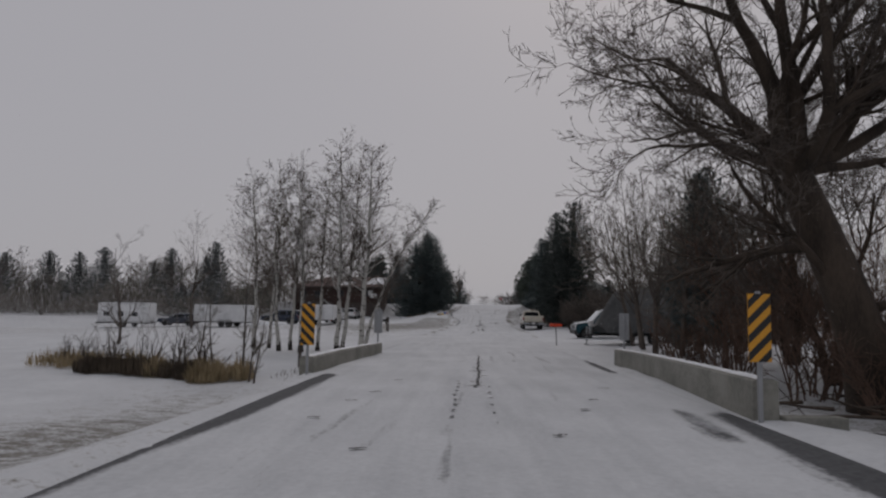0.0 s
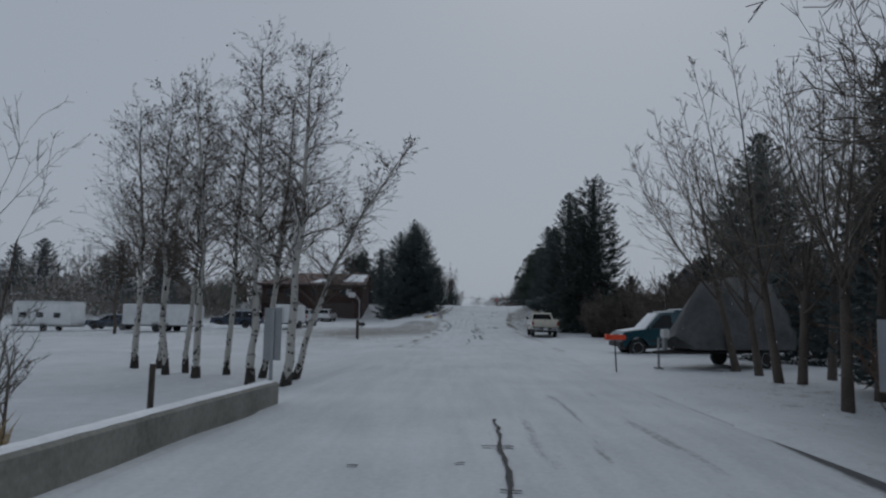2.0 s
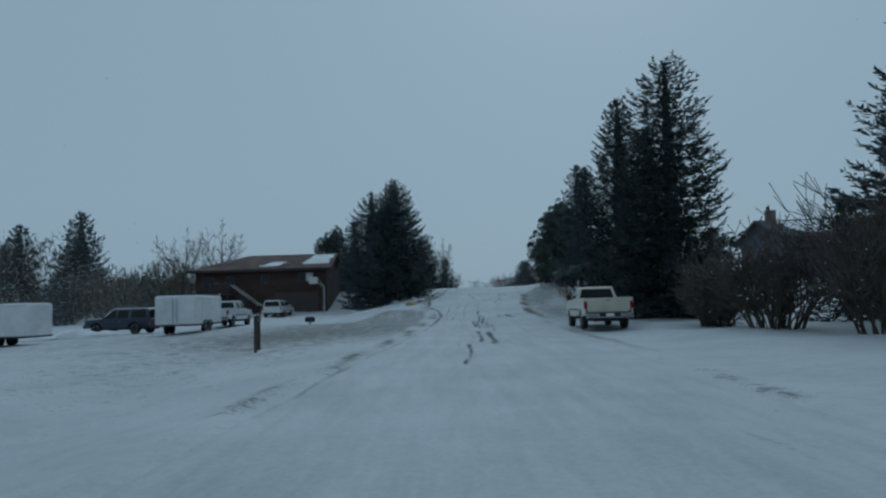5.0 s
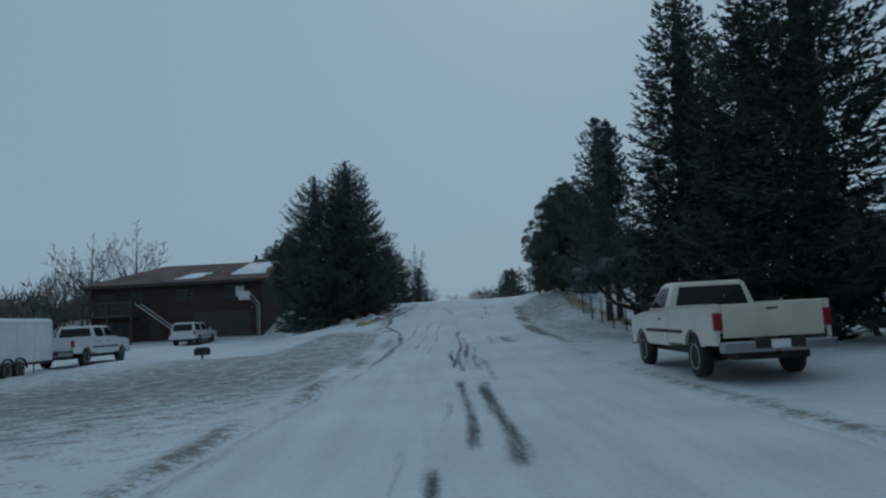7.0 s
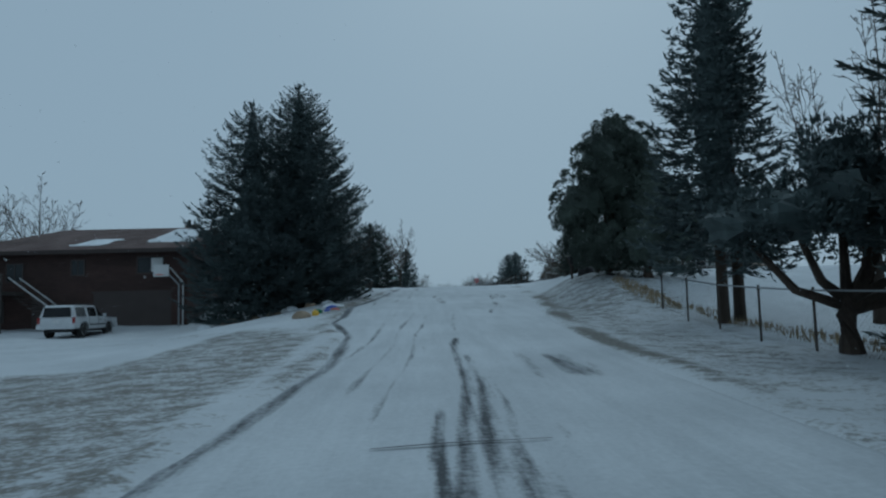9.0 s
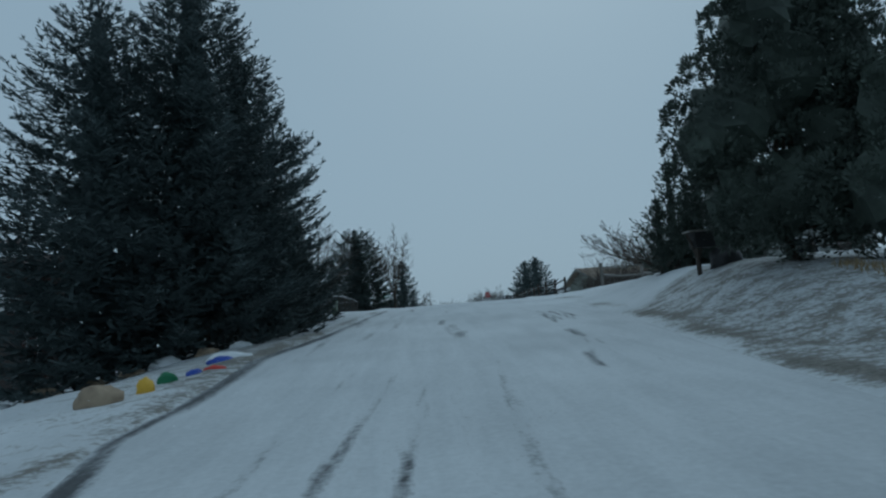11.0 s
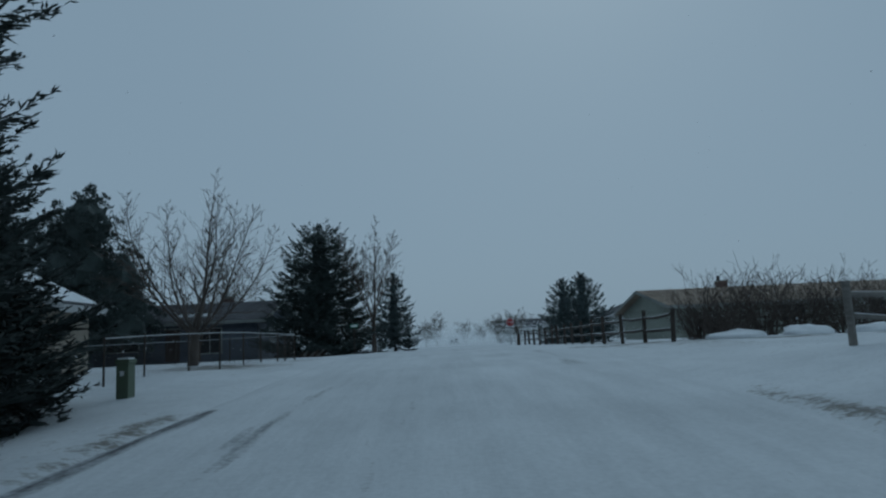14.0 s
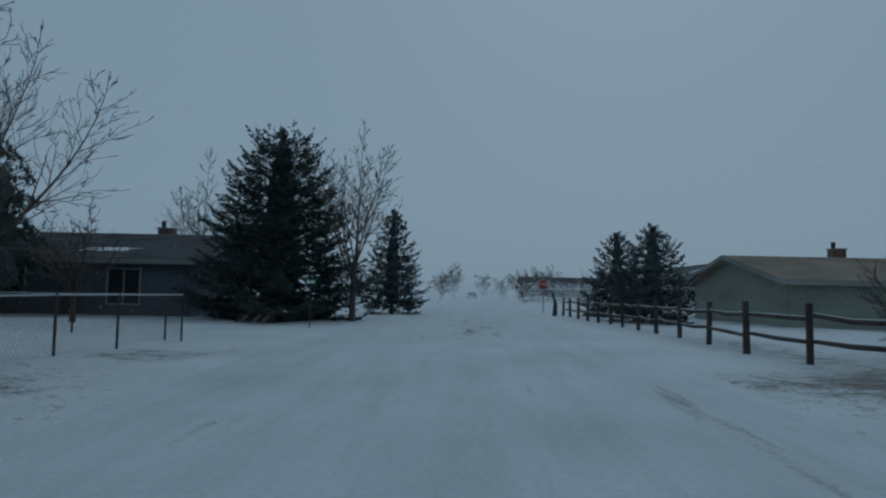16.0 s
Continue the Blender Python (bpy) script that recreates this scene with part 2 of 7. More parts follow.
def rod(a, b, r0, r1=None, sides=8, bm=None):
    """A tapered rod from a to b."""
    bm = bm or bmesh.new()
    a, b = Vector(a), Vector(b)
    r1 = r0 if r1 is None else r1
    q = (b - a).to_track_quat("Z", "Y")
    rings = []
    for p, r in ((a, r0), (b, r1)):
        rings.append([bm.verts.new(p + q @ Vector((r * math.cos(2 * math.pi * i / sides), r * math.sin(2 * math.pi * i / sides), 0))) for i in range(sides)])
    for i in range(sides):
        j = (i + 1) % sides
        bm.faces.new((rings[0][i], rings[0][j], rings[1][j], rings[1][i]))
    bm.faces.new(rings[0][::-1])
    bm.faces.new(rings[1])
    return bm


def outline(points, width, bevel=0.0, bm=None):
    """A side view (y, z) drawn out across x; width: the half width at a height z, a number or a function."""
    bm = bm or bmesh.new()
    w = width if callable(width) else (lambda z: width)
    left = [bm.verts.new((-w(z), y, z)) for y, z in points]
    right = [bm.verts.new((w(z), y, z)) for y, z in points]
    bm.faces.new(left)
    bm.faces.new(right[::-1])
    for i in range(len(points)):
        j = (i + 1) % len(points)
        bm.faces.new((left[i], right[i], right[j], left[j]))
    if bevel:
        bmesh.ops.bevel(bm, geom=list(bm.edges), offset=bevel, segments=2, affect="EDGES", clamp_overlap=True)
    return bm


def side_panel(points, x, thick, lean=None, bm=None):
    """A flat piece in a side view (y, z), at x, thick outward; lean gives the x at a height."""
    bm = bm or bmesh.new()
    s = 1 if x > 0 else -1
    at = lean or (lambda z: abs(x))
    a = [bm.verts.new((s * at(z), y, z)) for y, z in points]
    b = [bm.verts.new((s * (at(z) + thick), y, z)) for y, z in points]
    bm.faces.new(a)
    bm.faces.new(b[::-1])
    for i in range(len(points)):
        j = (i + 1) % len(points)
        bm.faces.new((a[i], b[i], b[j], a[j]))
    return bm


def loose_quad(points, thick=0.012, bm=None):
    """A thin pane through four points or more, thick along its normal."""
    bm = bm or bmesh.new()
    p = [Vector(v) for v in points]
    nrm = (p[1] - p[0]).cross(p[2] - p[0]).normalized() * thick
    a, b = [bm.verts.new(v) for v in p], [bm.verts.new(v + nrm) for v in p]
    bm.faces.new(a[::-1])
    bm.faces.new(b)
    for i in range(len(p)):
        j = (i + 1) % len(p)
        bm.faces.new((a[i], a[j], b[j], b[i]))
    return bm


# ---- the lie of the land ----
def lerp_table(table, v):
    if v <= table[0][0]: return table[0][1]
    for (a, p), (b, q) in zip(table, table[1:]):
        if v <= b:
            k = (v - a) / (b - a); return p + (q - p) * k
    return table[-1][1]
def ease(k):
    k = min(max(k, 0.0), 1.0); return k * k * (3 - 2 * k)
ROAD_Z = [(-60,.05),(0,.09),(14,.09),(22,.03),(30,-.04),(50,-.05),(62,0),(68,.05),(76,.30),(82,.55),(87,.88),(92,1.25),(96,1.58),(102,2.03),(109,2.48),(116,2.88),(124,3.06),(130,3.08),(150,2.95),(200,2.9),(600,2.9)]
ROAD_L = [(-60,-2.2),(0,-2.1),(15,-1.95),(26,-1.6),(35,-1.0),(52,-.5),(60,.1),(70,.85),(76,1.25),(82,1.5),(87,.9),(91.5,-.5),(95,.4),(97,.8),(100,1.05),(105,1.4),(115,2.0),(130,1.9),(160,3.0),(600,12)]
ROAD_R = [(-60,4.8),(0,4.9),(15,5.1),(26,5.3),(50,6.3),(65,6.6),(75,6.7),(82,6.9),(90,7.3),(97,8.2),(105,8.8),(115,9.3),(130,9.6),(160,10.2),(600,19)]
LEFT_Z = [(-60,-.2),(5,-.3),(14,-.8),(20,-1.2),(27,-1.05),(36,-.85),(45,-.55),(60,-.2),(75,.0),(90,.2),(104,.4),(110,.9),(116,2.75),(124,3.05),(150,2.9),(600,2.9)]
RIGHT_Z = [(-60,-.1),(8,-.2),(13,-.9),(22,-.9),(28,-.1),(36,.0),(52,.08),(61,.22),(67,.24),(75,.28),(82,.5),(87,.95),(91,1.75),(96,2.75),(102,3.05),(113,3.1),(125,3.1),(150,3.0),(600,2.9)]
LEFT_W = [(-60,4),(12,3),(26,3),(30,2.6),(60,6),(85,9),(100,11),(118,8),(600,8)]
def road_z(y): return 0.25*(lerp_table(ROAD_Z,y-4)+2*lerp_table(ROAD_Z,y)+lerp_table(ROAD_Z,y+4))
def edge_l(y): return 0.5*(lerp_table(ROAD_L,y-3)+lerp_table(ROAD_L,y+3))
def edge_r(y): return 0.5*(lerp_table(ROAD_R,y-3)+lerp_table(ROAD_R,y+3))
def ground_z(x, y):
    base = road_z(y); l, r = edge_l(y), edge_r(y)
    if x < l:
        k = ease((l - x) / lerp_table(LEFT_W, y))
        side = 0.5*(lerp_table(LEFT_Z, y-2)+lerp_table(LEFT_Z, y+2)) - min(max(-12 - x, 0) * 0.035, 1.2) * (1 - ease((y - 82) / 18))
        return base + (side - base) * k
    if x > r:
        k = ease((x - r) / (5.0 - 1.6 * ease((y - 84) / 9)))
        side = 0.5*(lerp_table(RIGHT_Z, y-2)+lerp_table(RIGHT_Z, y+2))
        return base + (side - base) * k
    return base


def rough_z(x, y):
    """The ground with its drifts and hummocks."""
    off = max(edge_l(y) - x, x - edge_r(y), 0.0)
    amp = min(off / 3.0, 1.0)
    h = noise.noise((x * 0.35, y * 0.35, 1.7)) * 0.10 + noise.noise((x * 1.1, y * 1.1, 4.1)) * 0.035
    berm = 0.09 * math.exp(-((off - 0.45) / 0.35) ** 2) * (0.6 + 0.8 * noise.noise((x * 0.5, y * 0.4, 9.0))) if off > 0 else 0.0
    return ground_z(x, y) + amp * h + berm


def blob(x, y, cx, cy, rx, ry):
    d = ((x - cx) / rx) ** 2 + ((y - cy) / ry) ** 2
    return math.exp(-d)


# dry grass showing through thin snow: centre, radii, amount
THIN = [(-6, 58, 5.5, 10, 0.34), (-10, 68, 8, 12, 0.22), (8.8, 82, 1.6, 8, 0.36),
        (-1.5, 97, 3.0, 7, 0.42), (0.1, 96.5, 1.3, 7, 0.42), (-4.5, 108, 4.5, 4.0, 0.7), (-6.5, 21, 3.0, 4.0, 0.4), (-5, 9, 2.8, 5, 0.5), (-5.5, 14, 2.6, 5, 0.5), (10, 16, 4.0, 8, 0.5), (9, 30, 2.5, 4, 0.3),
        (12.5, 119, 1.5, 4, 0.2), (-0.8, 121.5, 2.2, 2.5, 0.5), (12.8, 134, 2.0, 14, 0.32), (1.2, 143, 2.0, 3, 0.38), (-1, 131, 1.5, 5, 0.2), (11, 124, 2.5, 3, 0.3), (-2.0, 124.0, 2.6, 1.6, 0.75), (0.4, 128.0, 1.6, 1.0, 0.6), (13.4, 129.5, 1.2, 8, 0.35), (16.0, 126.6, 5.0, 0.7, 0.8), (15.0, 124.6, 4.5, 0.5, 0.7), (11.2, 125.6, 2.0, 0.5, 0.6), (20, 127.2, 5, 0.8, 0.6)]


# edge of the grassed bank and the mouth of the drive: x over y
BANK = [(70, 6.9), (82, 7.15), (89, 7.6), (95, 8.3), (97.5, 8.5), (99, 9.0), (100.2, 10.0), (101.2, 12.0), (102.2, 14.5), (103, 18.0)]
YARD_DRIVE = [(-15, 93.0), (-10.4, 93.9), (-3.0, 89.4), (0.6, 85.8)]
def bare_ground(x, y):
    v = sum(a * blob(x, y, cx, cy, rx, ry) for cx, cy, rx, ry, a in THIN)
    for e in (edge_l(y) - x, x - edge_r(y)):
        if 45 < y < 112:
            v += 0.75 * math.exp(-((e - 0.35) / 0.17) ** 2)
    if 70 < y < 103:
        inside = x - lerp_table(BANK, y)
        far = 1.0 - ease((inside - 3.5) / 2.5)
        v += (0.26 + 0.36 * ease((y - 86) / 5)) * ease((inside + 0.1) / 0.5) * far * ease((y - 70) / 6)
        v += 0.45 * math.exp(-((inside - 0.1) / 0.16) ** 2)
    if 56 < y < 90 and x < 2:
        near = ease((edge_l(y) - 0.55 - x) / 0.45)
        limit = 88.3 - 1.14 * (x + 2.8) if x > -2.8 else 81.6 + 6.7 * ease((x + 4.6) / 1.8)
        v += 0.66 * near * (1 - ease((y - limit) / 1.2)) * ease((y - 57) / 14) * (1 - 0.5 * ease((-6 - x) / 5))
    if -15 < x < 0.6:
        v += 0.40 * math.exp(-((y - lerp_table(YARD_DRIVE, x)) / 0.35) ** 2)
    return v - 0.05


# bare asphalt: x, from y, to y, half width, amount
TRACKS = [(-2.02, 2, 15.5, 0.24, 1.7), (1.08, 6.5, 12.5, 0.09, 0.6), (4.85, 5.2, 10.4, 0.36, 1.5), (5.15, 6.6, 9.0, 0.30, 1.5), (4.3, 8.6, 10.6, 0.26, 0.9), (1.1, 8.5, 10.5, 0.35, 0.5), (0.2, 7.6, 9.2, 0.12, 0.6), (-0.3, 8.0, 12.0, 0.10, 0.45),
          (5.25, 18.0, 26.0, 0.13, 1.5), (5.55, 19.5, 23.6, 0.16, 0.8), (5.6, 27, 33, 0.16, 0.45), (3.05, 21.5, 27.5, 0.07, 0.55), (3.55, 17.5, 20.5, 0.10, 0.5), (2.9, 12.0, 15.0, 0.10, 0.35),
          (2.4, 52, 58, 0.08, 0.8), (2.1, 55, 59, 0.06, 0.55), (3.05, 59.2, 65.6, 0.12, 0.9), (3.47, 58.4, 65.4, 0.16, 0.95), (2.7, 60, 63, 0.08, 0.45), (3.9, 66, 69, 0.12, 0.5),
          (3.22, 69.4, 74.0, 0.07, 0.95), (3.43, 69.2, 72.0, 0.05, 0.6), (3.62, 68.2, 83.0, 0.10, 0.95), (3.75, 68.2, 79.5, 0.10, 0.8), (3.93, 68.2, 77.0, 0.09, 0.6), (4.08, 68.0, 73.0, 0.20, 0.5), (3.78, 70.0, 79.0, 0.24, 0.48),
          (2.95, 74, 90, 0.06, 0.55), (2.5, 76, 91, 0.07, 0.55), (2.0, 80, 92, 0.06, 0.55), (5.0, 76.8, 79.8, 0.26, 0.66), (5.55, 77.0, 79.4, 0.42, 0.70), (4.2, 84, 92, 0.10, 0.45),
          (5.76, 90.9, 91.9, 0.07, 0.65), (5.93, 92.0, 93.2, 0.07, 0.65), (6.15, 93.3, 94.4, 0.09, 0.75), (6.38, 94.5, 95.6, 0.13, 0.9), (6.10, 91.4, 92.4, 0.06, 0.6), (6.36, 92.8, 94.2, 0.07, 0.6), (6.58, 98.0, 100.4, 0.09, 0.85), (6.82, 98.6, 102.0, 0.10, 0.75), (7.1, 98.4, 101.4, 0.08, 0.8), (7.42, 99.2, 102.2, 0.07, 0.6), (8.6, 101.3, 102.6, 0.25, 0.5),
          (4.2, 95.8, 97.0, 0.22, 0.62), (3.9, 99.8, 101.2, 0.10, 0.7), (4.75, 99.6, 100.8, 0.14, 0.5), (4.3, 101, 104, 0.2, 0.4), (-0.5, 5.8, 7.0, 0.15, 0.55), (2.4, 19, 31, 0.08, 0.3), (4.0, 21, 33, 0.11, 0.38), (3.0, 99, 117, 0.22, 0.34), (4.4, 95, 117, 0.26, 0.30), (1.5, 94, 112, 0.2, 0.40), (2.3, 97, 108, 0.16, 0.4), (6.0, 134, 148, 1.2, 0.34), (8.2, 116, 126, 0.3, 0.35)]


def bare_road(x, y):
    v = 0.0
    for cx, a, b, w, amount in TRACKS:
        if a - 1 < y < b + 1:
            wander = 0.06 * math.sin(y * 0.7 + cx * 3) + 0.045 * (y - 0.5 * (a + b))
            ends = ease((y - a + 0.8) / 0.9) * ease((b + 0.8 - y) / 0.9)
            v = max(v, amount * ends * math.exp(-((x - cx - wander) / w) ** 2))
    if 45 < y < 112:
        v = max(v, (0.45 + 0.35 * ease((y - 66) / 8) + 0.3 * ease((y - 84) / 4) * (1 - ease((y - 99) / 3))) * math.exp(-((x - edge_l(y) - 0.08) / (0.16 + 0.08 * ease((y - 89) / 3) * (1 - ease((y - 99) / 3)))) ** 2))
    return v - 0.08


def sheet(name, xs_of, ys, height, bare, mat, label, category):
    verts, amounts, cols = [], [], len(xs_of(ys[0]))
    for y in ys:
        for x in xs_of(y):
            verts.append((x, y, height(x, y)))
            amounts.append(bare(x, y))
    faces = [(r * cols + c, r * cols + c + 1, (r + 1) * cols + c + 1, (r + 1) * cols + c) for r in range(len(ys) - 1) for c in range(cols - 1)]
    ob = raw(name, verts, faces, mat, None, label, True)
    at = ob.data.attributes.new("bare", "FLOAT", "POINT")
    at.data.foreach_set("value", amounts)
    return tagged(ob, label, category, "", "structure")


def spaced(stops):
    """Grid lines: (from, to, step) one after another."""
    out = []
    for a, b, s in stops:
        k = max(1, round((b - a) / s))
        out += [a + (b - a) * i / k for i in range(k)]
    return out + [stops[-1][1]]


GX = spaced([(-1500, -200, 260), (-200, -60, 14), (-60, -22, 2.5), (-22, 24, 0.42), (24, 60, 2.5), (60, 200, 14), (200, 1500, 260)])
GY = spaced([(-300, -20, 28), (-20, -2, 2), (-2, 135, 0.5), (135, 180, 1.2), (180, 320, 10), (320, 2200, 300)])
sheet("ground", lambda y: GX, GY, lambda x, y: rough_z(x, y) - (0.06 if edge_l(y) + 0.1 < x < edge_r(y) - 0.1 else 0.0), bare_ground, M_GROUND, "snow-covered yards with dry grass showing through", "ground")
RY = spaced([(-20, 2, 1.0), (2, 126, 0.22), (126, 200, 1.0), (200, 600, 20)])
sheet("road", lambda y: [edge_l(y) - 0.12 + (edge_r(y) - edge_l(y) + 0.24) * i / 78 for i in range(79)], RY,
      lambda x, y: ground_z(x, y) + 0.012 + 0.012 * noise.noise((x * 2.2, y * 0.3, 2.0)) - (0.05 if x < edge_l(y) - 0.1 or x > edge_r(y) + 0.1 else 0), bare_road, M_ROAD,
      "packed-snow street with dark bare wheel tracks", "road")


def road_mark(points, width, seed, ticks=0):
    """A dark open crack that winds along the road, with short side cracks; also a tyre mark."""
    rng = random.Random(seed)
    lines = [[]]
    for (ax, ay), (bx, by) in zip(points, points[1:]):
        n = max(2, int(math.hypot(bx - ax, by - ay) / 0.25))
        lines[0] += [(ax + (bx - ax) * i / n + rng.gauss(0, 0.018), ay + (by - ay) * i / n + rng.gauss(0, 0.018)) for i in range(n)]
    for _ in range(ticks):
        x, y = rng.choice(lines[0])
        lines.append([(x - rng.uniform(0.05, 0.22), y + rng.gauss(0, 0.02)), (x, y), (x + rng.uniform(0.05, 0.22), y + rng.gauss(0, 0.02))])
    verts, faces = [], []
    for line in lines:
        k = len(verts)
        for i, (x, y) in enumerate(line):
            a, b = line[max(i - 1, 0)], line[min(i + 1, len(line) - 1)]
            d = Vector((b[0] - a[0], b[1] - a[1])).normalized()
            w = width * rng.uniform(0.5, 1.4)
            verts += [(x - d.y * w, y + d.x * w, ground_z(x, y) + 0.032), (x + d.y * w, y - d.x * w, ground_z(x, y) + 0.032)]
        faces += [(k + 2 * i, k + 2 * i + 1, k + 2 * i + 3, k + 2 * i + 2) for i in range(len(line) - 1)]
    return tagged(raw("road_mark", verts, faces, M_ROADMARK), "dark crack or tyre mark on the asphalt free of snow", "crack", "", "structure")


road_mark([(1.85, 24.2), (1.72, 20.0), (1.60, 16.5), (1.47, 13.2)], 0.024, 3, 9)
road_mark([(0.22, 20.92), (0.38, 20.96)], 0.02, 5)
road_mark([(1.22, 21.1), (1.5, 21.18)], 0.02, 6)
road_mark([(2.6, 72.45), (3.4, 72.62), (4.5, 72.66)], 0.016, 4)

# two dashed rows of tyre-chain marks, laid as short dark strips
for k in range(9):
    road_mark([(1.03 + 0.012 * k, 9.6 + 0.62 * k), (1.06 + 0.012 * k, 9.85 + 0.62 * k)], 0.028, 60 + k)
for k in range(6):
    road_mark([(1.62 + 0.012 * k, 9.2 + 0.85 * k), (1.65 + 0.012 * k, 9.4 + 0.85 * k)], 0.022, 80 + k)
for k, (x, y) in enumerate([(-0.55, 11.2), (-0.3, 12.4), (-0.75, 9.4), (3.0, 10.6), (3.35, 11.8), (2.3, 8.4), (-0.1, 14.6), (3.9, 13.6), (0.1, 7.4)]):
    road_mark([(x - 0.12, y), (x + 0.02, y + 0.05), (x + 0.13, y + 0.02)], 0.03, 100 + k)

# ---- plants ----
def diamonds(roots, tips, width, rng, leaves):
    """Flat pointed blades from roots to tips, each turned about its own axis; adds to (verts, faces)."""
    verts, faces = leaves
    for a, b in zip(roots, tips):
        d = b - a
        side = d.cross(Vector((rng.uniform(-1, 1), rng.uniform(-1, 1), rng.uniform(-1, 1))))
        if side.length < 1e-5:
            continue
        side = side.normalized() * width * rng.uniform(0.7, 1.3)
        m = a + d * 0.45
        k = len(verts)
        verts.extend((a, m + side, b, m - side))
        faces.append((k, k + 1, k + 2, k + 3))


def tube(points, radii, sides, mesh):
    verts, faces = mesh
    k0 = len(verts)
    last = len(points) - 1
    for i, p in enumerate(points):
        d = (points[min(i + 1, last)] - points[max(i - 1, 0)])
        q = d.to_track_quat("Z", "Y")
        for s in range(sides):
            a = 2 * math.pi * s / sides
            verts.append(p + q @ Vector((radii[i] * math.cos(a), radii[i] * math.sin(a), 0)))
    for i in range(last):
        for s in range(sides):
            t = (s + 1) % sides
            faces.append((k0 + i * sides + s, k0 + i * sides + t, k0 + (i + 1) * sides + t, k0 + (i + 1) * sides + s))


def blades(root, way, length, width, rs):
    """Flat pointed blades as one array of corners, four to a blade."""
    side = np.cross(way, rs.normal(size=way.shape))
    side /= np.linalg.norm(side, axis=1)[:, None] + 1e-9
    mid = root + way * (length * 0.45)[:, None]
    side *= (width * rs.uniform(0.7, 1.3, len(width)))[:, None]
    return np.stack([root, mid + side, root + way * length[:, None], mid - side], 1).reshape(-1, 3)


def blade_mesh(name, corners, extra, mat, parent):
    """A mesh of four-cornered blades with a joined extra (verts, faces)."""
    n = len(corners) // 4
    verts = [tuple(v) for v in corners.tolist()] + [tuple(v) for v in extra[0]]
    faces = [(4 * i, 4 * i + 1, 4 * i + 2, 4 * i + 3) for i in range(n)] + [tuple(4 * n + k for k in f) for f in extra[1]]
    return tagged(raw(name, verts, faces, mat, parent), kind="stuff")


